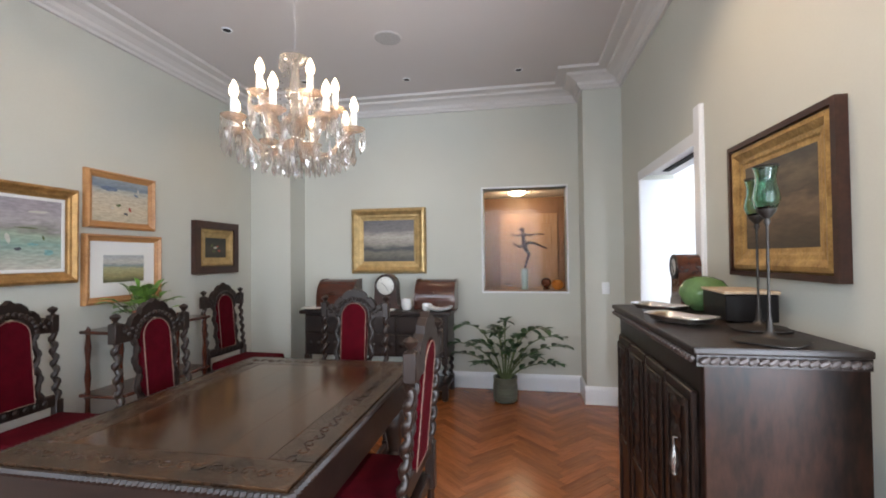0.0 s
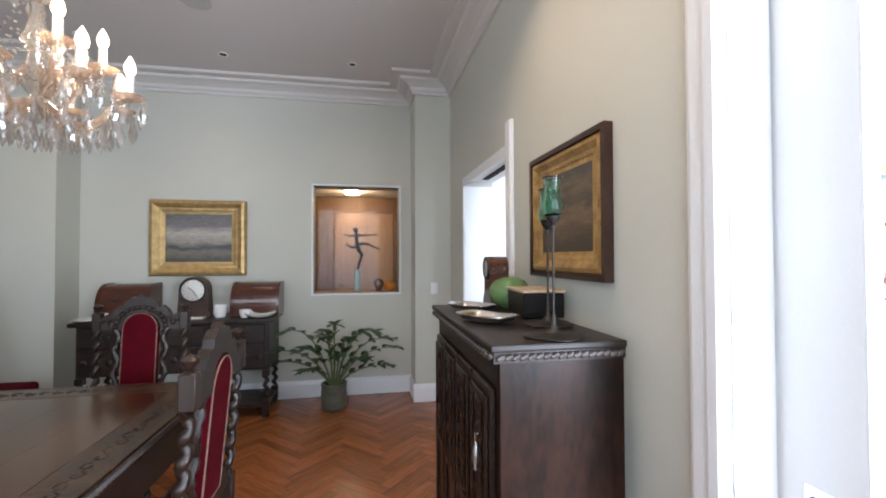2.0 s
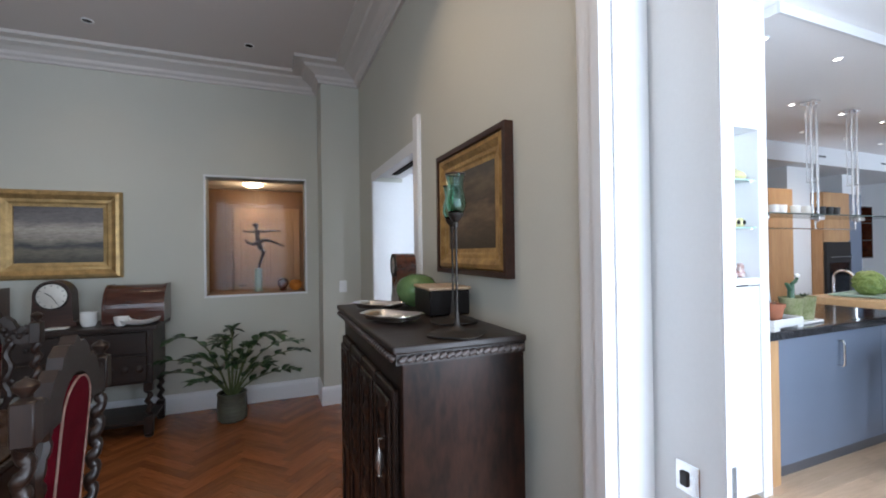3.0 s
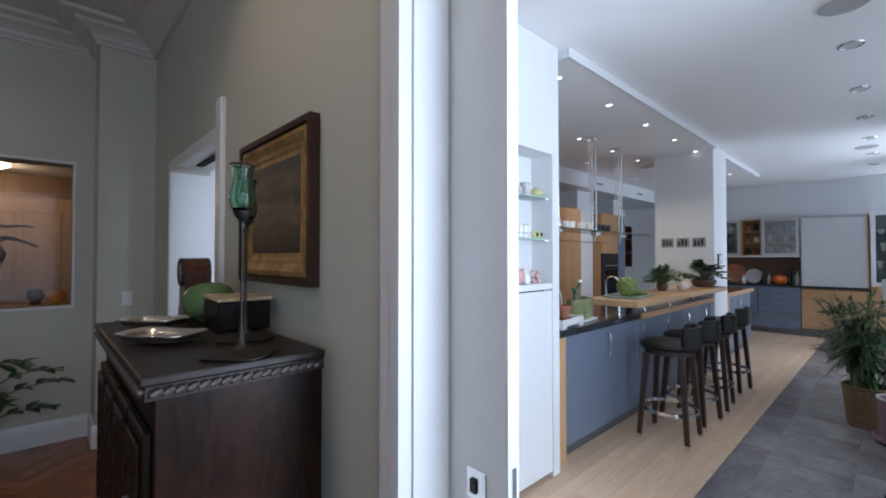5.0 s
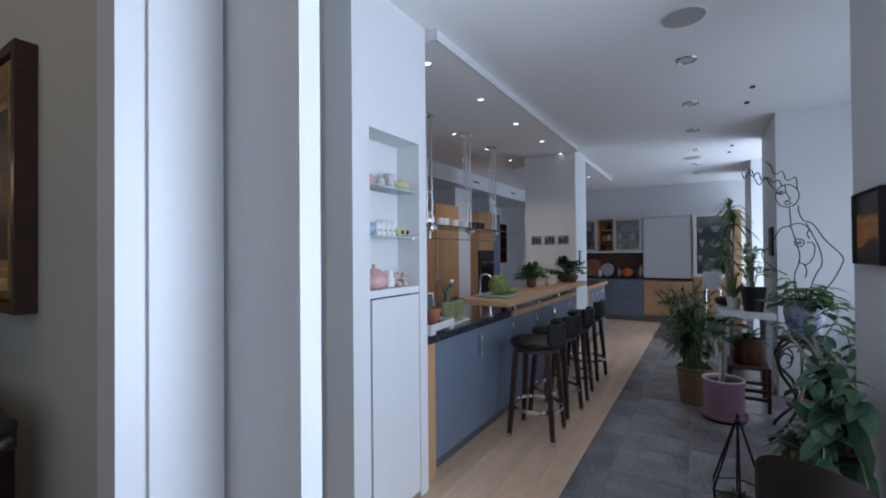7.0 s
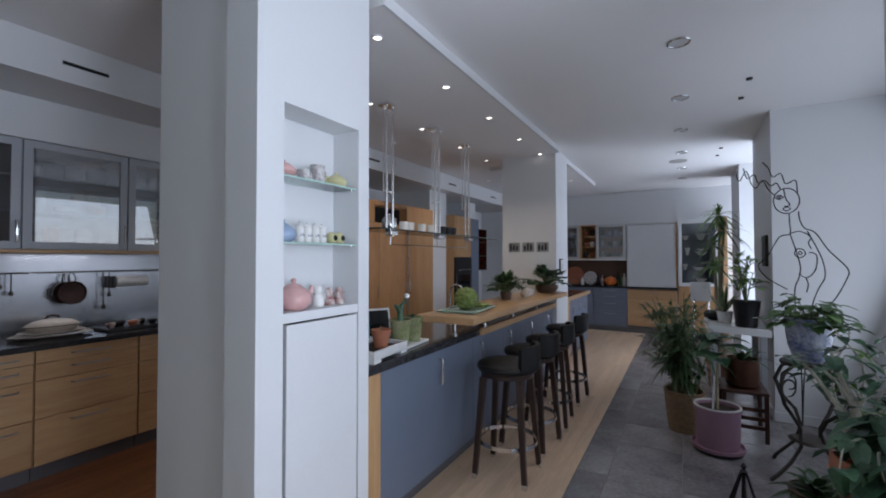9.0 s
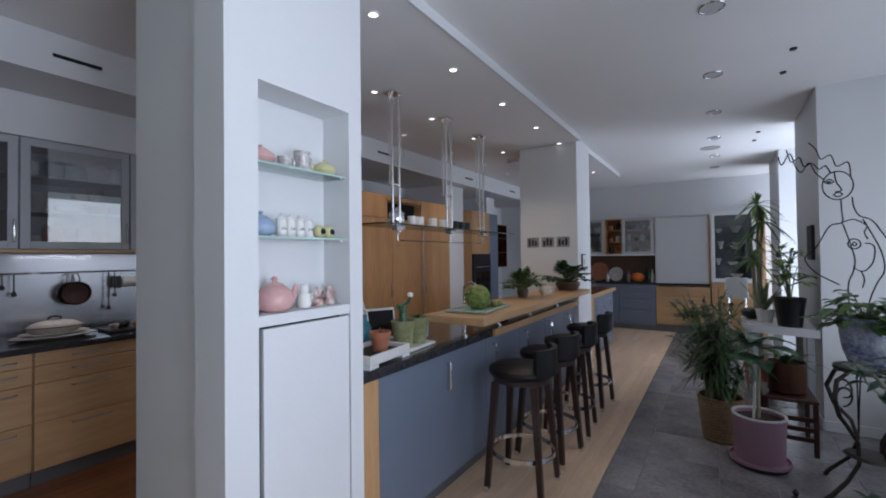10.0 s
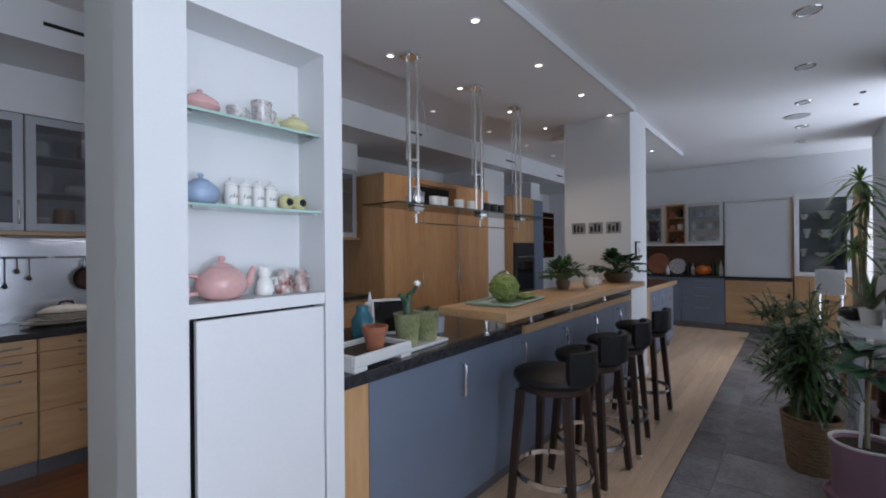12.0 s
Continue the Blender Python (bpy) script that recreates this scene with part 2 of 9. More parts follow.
TERRA = mat("terracotta", (0.36, 0.13, 0.07), 0.8, var=0.18, scale=10, fine=120, bump=0.1)
SOIL = mat("soil", (0.035, 0.022, 0.014), 0.95, var=0.35, scale=40, fine=200, bump=0.6)
BAMBOO = mat("pale_trunk", (0.30, 0.26, 0.17), 0.7, var=0.2, scale=12, fine=90, bump=0.2)
STEM = mat("green_stem", (0.10, 0.13, 0.05), 0.6, var=0.2, scale=12, fine=90)
LEAF = leafy("deep_green_leaf", (0.014, 0.038, 0.014), (0.036, 0.085, 0.026))
LEAF_L = leafy("bright_green_leaf", (0.07, 0.16, 0.03), (0.16, 0.28, 0.05))
LEAF_M = leafy("mid_green_leaf", (0.035, 0.085, 0.025), (0.085, 0.16, 0.05))
LEAF_B = leafy("blue_green_leaf", (0.020, 0.060, 0.035), (0.05, 0.12, 0.06))
CLEAR = pane_glass("window_pane", gloss=-0.02)
CAB_CLEAR = pane_glass("clear_cabinet_pane", (0.92, 0.93, 0.93), 0.04)
CAB_GLASS = pane_glass("cabinet_pane", (0.74, 0.76, 0.78), 0.20)
SHELF_GLASS = pane_glass("shelf_glass", (0.86, 0.94, 0.91), 0.08)
SHELF_EDGE = mat("glass_edge", (0.38, 0.56, 0.50), 0.2, var=0.1)


def crystal(name, color, clear=0.5):
    """Cut glass seen from afar: part clear, part glowing with the light in it, part mirror."""
    m = bpy.data.materials.new(name)
    m.use_nodes = True
    N, L = m.node_tree.nodes, m.node_tree.links
    N.remove(N["Principled BSDF"])
    t, d, u, g = (N.new("ShaderNodeBsdf" + k) for k in ("Transparent", "Diffuse", "Translucent", "Glossy"))
    t.inputs[0].default_value = (0.97, 0.96, 0.95, 1)
    d.inputs[0].default_value = u.inputs[0].default_value = (*color, 1)
    g.inputs["Roughness"].default_value = 0.06
    m1, m2, m3 = (N.new("ShaderNodeMixShader") for _ in range(3))
    m1.inputs[0].default_value, m2.inputs[0].default_value, m3.inputs[0].default_value = 0.5, 1 - clear, 0.13
    for s, k, q in ((d, 1, m1), (u, 2, m1), (t, 1, m2), (m1, 2, m2), (m2, 1, m3), (g, 2, m3)):
        L.new(s.outputs[0], q.inputs[k])
    L.new(m3.outputs[0], N["Material Output"].inputs[0])
    return m


CRYSTAL = crystal("crystal", (0.34, 0.31, 0.28), 0.66)
GREEN_GLASS = glass("green_glass", (0.50, 0.74, 0.62), 0.05, 1.35)
BULB = glow("candle_bulb", (1.0, 0.80, 0.55), 2.6)
LED = glow("downlight_lamp", (1.0, 0.93, 0.82), 8)
LED_DIM = glow("dim_downlight_lamp", (1.0, 0.93, 0.82), 1.6)
HALLWOOD = wood("hall_panelling", (0.20, 0.105, 0.05), (0.30, 0.165, 0.08), 0.4, "z", 0.0, 5, 0.02)

# ---- mesh helpers ----


def B():
    return bmesh.new()


def part(name, bm, material, parent=None, label="", at=None, smooth=False, category=""):
    """Links a bmesh as one mesh object under a thing or a part."""
    me = bpy.data.meshes.new(name)
    bmesh.ops.recalc_face_normals(bm, faces=bm.faces)
    if smooth:
        for f in bm.faces:
            f.smooth = True
        for e in bm.edges:
            if len(e.link_faces) == 2 and e.calc_face_angle(0) > 0.7:
                e.smooth = False
    bm.to_mesh(me)
    bm.free()
    me.materials.append(material)
    ob = new(name, me)
    ob.parent = parent
    if at is not None:
        ob.matrix_basis = at
    return tagged(ob, label, category)


def thing(name, m, label, category, group=""):
    ob = new(name)
    ob.empty_display_size = 0.05
    ob.matrix_basis = m
    return tagged(ob, label, category, group)


def single(name, bm, material, label, category, group="", at=None, smooth=False):
    ob = part(name, bm, material, None, label, at, smooth, category)
    return tagged(ob, group=group)


def setting(name, bm, material, label="", at=None):
    ob = part(name, bm, material, None, label, at)
    return tagged(ob, kind="structure")


def box(bm, x0, x1, y0, y1, z0, z1, bev=0.0, seg=1, m=None):
    r = bmesh.ops.create_cube(bm, size=1)
    vs = r["verts"]
    mm = Matrix.Translation(((x0 + x1) / 2, (y0 + y1) / 2, (z0 + z1) / 2)) @ Matrix.Diagonal((abs(x1 - x0), abs(y1 - y0), abs(z1 - z0), 1))
    bmesh.ops.transform(bm, matrix=mm, verts=vs)
    if bev:
        es = list({e for v in vs for e in v.link_edges})
        out = bmesh.ops.bevel(bm, geom=es, offset=bev, segments=seg, affect="EDGES", profile=0.5)
        vs = list({v for f in out["faces"] for v in f.verts} | {v for v in vs if v.is_valid})
    if m is not None:
        bmesh.ops.transform(bm, matrix=m, verts=vs)
    return bm


def lathe(bm, prof, seg=20, at=(0, 0, 0), m=None, cap=True, squash=(1, 1)):
    """A turned body from a profile of (radius, height)."""
    rings = []
    for r, z in prof:
        ring = [bm.verts.new((at[0] + squash[0] * r * math.cos(2 * math.pi * i / seg), at[1] + squash[1] * r * math.sin(2 * math.pi * i / seg), at[2] + z)) for i in range(seg)]
        rings.append(ring)
    for a, b in zip(rings, rings[1:]):
        for i in range(seg):
            bm.faces.new((a[i], a[(i + 1) % seg], b[(i + 1) % seg], b[i]))
    if cap:
        for ring in (rings[0], rings[-1]):
            if (ring[0].co - ring[seg // 2].co).length > 1e-5:
                bm.faces.new(ring)
    if m is not None:
        bmesh.ops.transform(bm, matrix=m, verts=[v for ring in rings for v in ring])
    return bm


def tube(bm, pts, r, seg=8, cap=True):
    """A round bar along points; r is one radius or one for each point."""
    pts = [Vector(p) for p in pts]
    rad = r if isinstance(r, (list, tuple)) else [r] * len(pts)
    rings, up = [], None
    for i, p in enumerate(pts):
        d = (pts[min(i + 1, len(pts) - 1)] - pts[max(i - 1, 0)]).normalized()
        if up is None:
            up = Vector((0, 0, 1)) if abs(d.z) < 0.9 else Vector((1, 0, 0))
        s = d.cross(up)
        if s.length < 1e-4:
            s = d.orthogonal()
        s.normalize()
        up = s.cross(d).normalized()
        rings.append([bm.verts.new(p + rad[i] * (math.cos(2 * math.pi * k / seg) * s + math.sin(2 * math.pi * k / seg) * up)) for k in range(seg)])
    for a, b in zip(rings, rings[1:]):
        for k in range(seg):
            bm.faces.new((a[k], a[(k + 1) % seg], b[(k + 1) % seg], b[k]))
    if cap:
        bm.faces.new(rings[0])
        bm.faces.new(rings[-1])
    return bm


def twist(bm, x, y, z0, z1, r=0.017, turns=5, seg=10, slope=(0, 0)):
    """A barley-twist post: a round bar whose centre spirals."""
    n = int(turns * 8)
    pts = []
    for i in range(n + 1):
        f = i / n
        a = 2 * math.pi * turns * f
        pts.append((x + slope[0] * f + 0.45 * r * math.cos(a), y + slope[1] * f + 0.45 * r * math.sin(a), z0 + (z1 - z0) * f))
    return tube(bm, pts, [r * (0.86 + 0.14 * math.cos(4 * math.pi * turns * i / n)) for i in range(n + 1)], seg)


def plate(bm, outline, z0, z1, m=None):
    """A flat body cut to an outline in x and y."""
    a = [bm.verts.new((x, y, z0)) for x, y in outline]
    b = [bm.verts.new((x, y, z1)) for x, y in outline]
    n = len(a)
    bm.faces.new(a)
    bm.faces.new(b)
    for i in range(n):
        bm.faces.new((a[i], a[(i + 1) % n], b[(i + 1) % n], b[i]))
    if m is not None:
        bmesh.ops.transform(bm, matrix=m, verts=a + b)
    return bm


def sweep(bm, prof, a, b, out, up=Vector((0, 0, 1)), cut=(0, 0)):
    """A moulding of profile (outwards, up) from a to b; cut: mitre at each end, in metres of length per metre outwards."""
    a, b, out = Vector(a), Vector(b), Vector(out)
    d = (b - a).normalized()
    ra = [bm.verts.new(a + out * u + up * v + d * (cut[0] * u)) for u, v in prof]
    rb = [bm.verts.new(b + out * u + up * v - d * (cut[1] * u)) for u, v in prof]
    n = len(prof)
    for i in range(n):
        bm.faces.new((ra[i], ra[(i + 1) % n], rb[(i + 1) % n], rb[i]))
    bm.faces.new(ra)
    bm.faces.new(rb)
    return bm


def leaf(bm, base, d, length, width, droop=0.2, n=Vector((0, 0, 1)), segs=3):
    """One folded, pointed leaf from base along d."""
    d = Vector(d).normalized()
    s = d.cross(n)
    if s.length < 1e-3:
        s = d.orthogonal()
    s.normalize()
    up = s.cross(d).normalized()
    mid, lft, rgt = [], [], []
    for i in range(segs + 1):
        f = i / segs
        w = width * 0.5 * math.sin(math.pi * min(0.98, 0.12 + 0.88 * f)) ** 0.8
        c = Vector(base) + d * (length * f) - Vector((0, 0, 1)) * (droop * length * f * f)
        mid.append(bm.verts.new(c))
        lft.append(bm.verts.new(c + s * w + up * w * 0.25))
        rgt.append(bm.verts.new(c - s * w + up * w * 0.25))
    for i in range(segs):
        bm.faces.new((mid[i], mid[i + 1], lft[i + 1], lft[i]))
        bm.faces.new((mid[i], rgt[i], rgt[i + 1], mid[i + 1]))
    return bm


def shared_mesh(name, bm, material, smooth=False):
    me = bpy.data.meshes.new(name)
    bmesh.ops.recalc_face_normals(bm, faces=bm.faces)
    for f in bm.faces:
        f.smooth = smooth
    bm.to_mesh(me)
    bm.free()
    me.materials.append(material)
    return me


def piece(name, me, parent, m):
    ob = new(name, me)
    ob.parent = parent
    ob.matrix_basis = m
    return ob


def disc(bm, x, y, z, r, h, seg=20):
    return lathe(bm, [(r, 0), (r, h)], seg, (x, y, z))


# ---- the large structure ----
XL, XR, XK = -2.63, 1.29, 1.54      # dining room's side walls; kitchen side of the partition
YS, YN = -0.72, 5.04                # south front, north wall of the dining room
HD, HK = 3.16, 2.81                 # ceilings
XE = 10.92                          # kitchen's end wall

setting("floor", box(B(), XL - 0.3, XE + 0.3, YS - 0.3, 7.2, -0.2, -0.012), GAP, "sub-floor under the wooden floors")


def walls():
    # partition between dining room and kitchen, hollow for the sliding door
    bm = B()
    box(bm, XR, XK, YS, -0.35, 0, 3.3)
    box(bm, XR, XK, -0.35, 1.41, 2.45, 3.3)
    box(bm, XR, 1.405, 1.41, 2.965, 0, 2.45)
    box(bm, 1.457, XK, 1.41, 2.965, 0, 2.45)
    box(bm, XR, XK, 1.41, 2.965, 2.45, 3.3)
    box(bm, XR, XK, 2.965, 4.095, 2.06, 3.3)
    box(bm, XR, XK, 4.095, YN, 0, 3.3)
    setting("wall_partition", bm, SAGE, "sage-grey plastered wall between dining room and kitchen")
    bm = B()
    wx0, wx1, wz0, wz1 = -0.065, 0.805, 1.04, 2.14
    box(bm, XL, wx0, YN, YN + 0.2, 0, 3.3)
    box(bm, wx1, XK, YN, YN + 0.2, 0, 3.3)
    box(bm, wx0, wx1, YN, YN + 0.2, 0, wz0)
    box(bm, wx0, wx1, YN, YN + 0.2, wz1, 3.3)
    box(bm, 0.935, XR, 4.69, YN, 0, 3.3)
    box(bm, XL, -2.15, 4.72, YN, 0, 3.3)
    setting("wall_north", bm, SAGE, "sage-grey plastered end wall with two corner piers")
    setting("wall_west", box(B(), XL - 0.2, XL, YS - 0.2, YN + 0.2, 0, 3.3), SAGE, "sage-grey plastered wall hung with pictures")
    bm = B()
    box(bm, XL, -2.4, YS - 0.2, YS, 0, 3.3)
    box(bm, -1.1, -0.65, YS - 0.2, YS, 0, 3.3)
    box(bm, 0.85, XK, YS - 0.2, YS, 0, 3.3)
    for a, b in ((-2.4, -1.1), (-0.65, 0.85)):
        box(bm, a, b, YS - 0.2, YS, 0, 0.6)
        box(bm, a, b, YS - 0.2, YS, 2.6, 3.3)
    setting("wall_south_dining", bm, SAGE, "sage-grey window wall of the dining room")
    # kitchen's south front: deep piers with windows between
    for k, (a, b) in enumerate(((2.85, 3.77), (6.3, 7.45), (8.86, 10.0))):
        setting("wall_pier_%d" % (k + 1), box(B(), a, b, YS - 0.2, 0.075, 0, 3.0), WHITE_WALL, "white pier of the window front")
    for k, (a, b) in enumerate(((XK, 2.85), (3.77, 6.3), (7.45, 8.86), (10.0, XE))):
        setting("wall_parapet_%d" % (k + 1), box(B(), a, b, YS - 0.2, YS, 0, 0.45), WHITE_WALL, "white wall below a window")
        setting("wall_lintel_%d" % (k + 1), box(B(), a, b, YS - 0.2, YS, 2.65, 3.0), WHITE_WALL, "white wall above a window")
    setting("wall_east", box(B(), XE, XE + 0.2, YS - 0.2, 5.3, 0, 3.0), WHITE_WALL, "white end wall of the kitchen")
    setting("wall_north_kitchen", box(B(), XK, XE, 5.06, 5.26, 0, 3.0), WHITE_WALL, "white back wall of the kitchen")
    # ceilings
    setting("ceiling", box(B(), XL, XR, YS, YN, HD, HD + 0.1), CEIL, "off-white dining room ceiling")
    setting("ceiling_kitchen", box(B(), XK, XE, YS, 5.06, HK, HK + 0.1), CEILK, "white kitchen ceiling")
    setting("roof_slab", box(B(), XL - 0.4, XE + 0.4, YS - 0.4, 7.4, 3.32, 3.5), CEILK)
    bm = B()
    box(bm, 3.17, 6.64, 2.09, 3.245, 2.75, HK - 0.002)
    setting("ceiling_panel", bm, CEILK, "lowered ceiling panel above the counter")
    setting("ceiling_panel_trim", box(B(), 3.165, 6.64, 2.07, 2.088, 2.745, HK - 0.002), WHITE_SATIN, "white edge of the lowered ceiling panel")
    bm = B()
    box(bm, 7.24, 9.38, 2.16, 3.245, 2.75, HK - 0.002)
    setting("ceiling_panel_far", bm, CEILK, "lowered ceiling panel above the far counter")
    setting("ceiling_panel_far_trim", box(B(), 7.24, 9.38, 2.14, 2.158, 2.745, HK - 0.002), WHITE_SATIN)
    bm = B()
    box(bm, XK, XE, 4.08, 5.06, 2.56, HK - 0.002)
    box(bm, 2.2, 5.2, 4.60, 5.06, 2.275, 2.56)
    setting("bulkhead", bm, WHITE_WALL, "white bulkhead with air slots above the wall cabinets")
    bm = B()
    for x in (2.57, 5.45, 7.5, 9.2):
        box(bm, x, x + 0.24, 4.073, 4.079, 2.665, 2.685)
    setting("air_slot", bm, DARKGAP, "narrow dark air slots")
    # free-standing column and the pillar with the niche
    bm = B()
    box(bm, 2.49, 2.613, 2.135, 2.32, 0, HK)
    box(bm, 2.528, 3.13, 2.32, 2.87, 0, HK)
    box(bm, 3.053, 3.13, 2.135, 2.32, 0, HK)
    box(bm, 2.613, 3.053, 2.135, 2.32, 2.085, HK)
    box(bm, 2.613, 3.053, 2.30, 2.32, 0, 2.085)
    box(bm, 2.613, 3.053, 2.139, 2.30, 1.207, 1.246)
    setting("pillar", bm, WHITE_WALL, "white pillar with a shelved niche and a cupboard door")
    setting("column", box(B(), 6.65, 7.23, 2.126, 2.82, 0, HK), WHITE_WALL, "white square column at the end of the counter")
    # hall behind the inner window
    bm = B()
    box(bm, -0.9, 1.7, 7.0, 7.1, 0, 3.0)
    box(bm, -1.0, -0.9, YN + 0.2, 7.1, 0, 3.0)
    box(bm, 1.3, 1.4, YN + 0.2, 7.0, 0, 3.0)
    setting("hall_wall", bm, HALLWOOD, "warm wood-panelled hall walls behind the inner window")
    setting("hall_ceiling", box(B(), -0.9, 1.3, YN + 0.2, 7.0, 2.30, 2.5), CEIL)


walls()

# cornice of the dining room
CORN = [(0, 0), (0.025, 0), (0.03, 0.02), (0.05, 0.035), (0.055, 0.06), (0.10, 0.085), (0.15, 0.10), (0.16, 0.12), (0.24, 0.125), (0.245, 0.15), (0, 0.15)]


def cornice():
    z = HD - 0.152
    for i, (a, b, out, cut) in enumerate([
        ((-2.15, YN, z), (0.935, YN, z), (0, -1, 0), (1, 1)),
        ((0.935, YN, z), (0.935, 4.69, z), (-1, 0, 0), (1, -1)),
        ((0.935, 4.69, z), (XR, 4.69, z), (0, -1, 0), (-1, 1)),
        ((XR, 4.69, z), (XR, YS, z), (-1, 0, 0), (1, 1)),
        ((XL, YS, z), (XL, 4.72, z), (1, 0, 0), (1, 1)),
        ((XL, 4.72, z), (-2.15, 4.72, z), (0, -1, 0), (1, -1)),
        ((-2.15, 4.72, z), (-2.15, YN, z), (1, 0, 0), (-1, 1)),
        ((XR, YS, z), (XL, YS, z), (0, 1, 0), (1, 1)),
    ]):
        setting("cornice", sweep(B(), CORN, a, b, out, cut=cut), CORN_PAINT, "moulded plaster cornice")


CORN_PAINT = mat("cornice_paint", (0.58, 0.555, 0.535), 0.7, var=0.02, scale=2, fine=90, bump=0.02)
cornice()

BASE = [(0, 0), (0.022, 0), (0.022, 0.13), (0.018, 0.15), (0.010, 0.165), (0, 0.17)]


def baseboards():
    for a, b, out in [
        ((-2.15, YN, 0), (0.935, YN, 0), (0, -1, 0)),
        ((0.935, 4.69, 0), (0.935, YN, 0), (-1, 0, 0)),
        ((0.913, 4.69, 0), (XR, 4.69, 0), (0, -1, 0)),
        ((XR, 4.69, 0), (XR, 4.12, 0), (-1, 0, 0)),
        ((XR, 2.85, 0), (XR, 1.53, 0), (-1, 0, 0)),
        ((XL, YS, 0), (XL, 4.72, 0), (1, 0, 0)),
        ((XL, 4.72, 0), (-2.15, 4.72, 0), (0, -1, 0)),
        ((-2.15, 4.72, 0), (-2.15, YN, 0), (1, 0, 0)),
    ]:
        setting("baseboard", sweep(B(), BASE, a, b, out), WHITE_SATIN, "white moulded baseboard")
    for a, b, out in [((6.65, 2.126, 0), (7.23, 2.126, 0), (0, -1, 0)), ((6.3, YS, 0), (6.3, 0.075, 0), (-1, 0, 0)), ((6.3, 0.075, 0), (7.45, 0.075, 0), (0, 1, 0)), ((2.85, 0.075, 0), (3.77, 0.075, 0), (0, 1, 0))]:
        setting("baseboard", sweep(B(), [(0, 0), (0.012, 0), (0.012, 0.08), (0, 0.08)], a, b, out), WHITE_SATIN)


baseboards()

# casings and doors
CAS = [(0, 0), (0.045, 0), (0.045, 0.03), (0.036, 0.036), (0.036, 0.085), (0.022, 0.095), (0.022, 0.11), (0, 0.11)]


def casings():
    # big opening: north jamb, head, south jamb
    setting("trim", sweep(B(), CAS, (XR, 1.41, 0), (XR, 1.41, 2.56), (-1, 0, 0), Vector((0, 1, 0))), WHITE_SATIN, "white door casing")
    setting("trim", sweep(B(), CAS, (XR, -0.35, 0), (XR, -0.35, 2.56), (-1, 0, 0), Vector((0, -1, 0))), WHITE_SATIN)
    setting("trim", sweep(B(), CAS, (XR, -0.35, 2.45), (XR, 1.41, 2.45), (-1, 0, 0)), WHITE_SATIN)
    # reveal lining
    setting("trim", box(B(), XR - 0.004, 1.402, 1.403, 1.409, 0, 2.449), WHITE_SATIN, "white reveal lining")
    # door to the kitchen beyond the sideboard
    bm = B()
    sweep(bm, [(0, 0), (0.022, 0), (0.022, 0.075), (0.012, 0.085), (0, 0.085)], (XR, 2.965, 0), (XR, 2.965, 2.21), (-1, 0, 0), Vector((0, -1, 0)))
    setting("trim", bm, WHITE_SATIN, "tall white door casing")
    setting("trim", box(B(), XR - 0.012, XR, 2.966, 4.12, 2.015, 2.085), WHITE_SATIN)
    setting("trim", box(B(), XR - 0.010, XR, 4.097, 4.13, 0, 2.015), WHITE_SATIN)
    setting("trim", box(B(), XR - 0.004, XK, 2.9655, 4.0885, 2.050, 2.0585), WHITE_SATIN, "white head lining")
    setting("door_track", box(B(), 1.40, 1.445, 2.97, 3.9, 2.040, 2.0495), DARKGAP)
    setting("wall_end_kitchen", box(B(), XK, 2.2, 4.12, 5.06, 0, 2.56), WHITE_SATIN, "white wall end seen through the open doorway")
    setting("trim", box(B(), XR - 0.004, XK, 4.089, 4.0945, 0, 2.014), WHITE_SATIN, "white reveal lining")
    d = setting("door_2", box(B(), 1.410, 1.452, 1.222, 2.4, 0.006, 2.44, 0.002), GREY_DOOR, "pale grey sliding door drawn half into its pocket")
    part("door_edge", box(B(), 1.4105, 1.4515, 1.218, 1.2215, 0.006, 2.44), WHITE_SATIN, d, "white leading edge")
    part("lock_plate", box(B(), 1.4055, 1.4095, 1.28, 1.345, 0.825, 0.90, 0.002), STEEL, d, "brushed steel lock plate")
    part("turn_knob", box(B(), 1.399, 1.4055, 1.308, 1.330, 0.842, 0.878, 0.003), BLACKP, d, "black recessed turn")
    part("latch_plate", box(B(), 1.423, 1.439, 1.2155, 1.218, 0.78, 0.93), STEEL, d, "steel latch strip")


casings()


def inner_window():
    x0, x1, z0, z1 = -0.065, 0.805, 1.04, 2.14
    w = thing("window_1", pose(0, 0, 0), "white-framed inner window that looks into a warm hall", "window")
    tagged(w, kind="structure")
    for a in ((x0 - 0.018, x1 + 0.018, z0 - 0.02, z0), (x0 - 0.018, x1 + 0.018, z1, z1 + 0.02), (x0 - 0.018, x0, z0, z1), (x1, x1 + 0.018, z0, z1)):
        part("window_frame", box(B(), a[0], a[1], YN - 0.014, YN + 0.06, a[2], a[3], 0.003), WHITE_SATIN, w)
    p = part("pane", box(B(), x0, x1, YN + 0.022, YN + 0.028, z0, z1), CLEAR, w, "clear glass")
    p.visible_shadow = False
    part("window_sill", box(B(), x0 - 0.0, x1, YN + 0.03, YN + 0.42, z0 - 0.02, z0 + 0.004), HALLWOOD, w, "wooden inner sill")


inner_window()


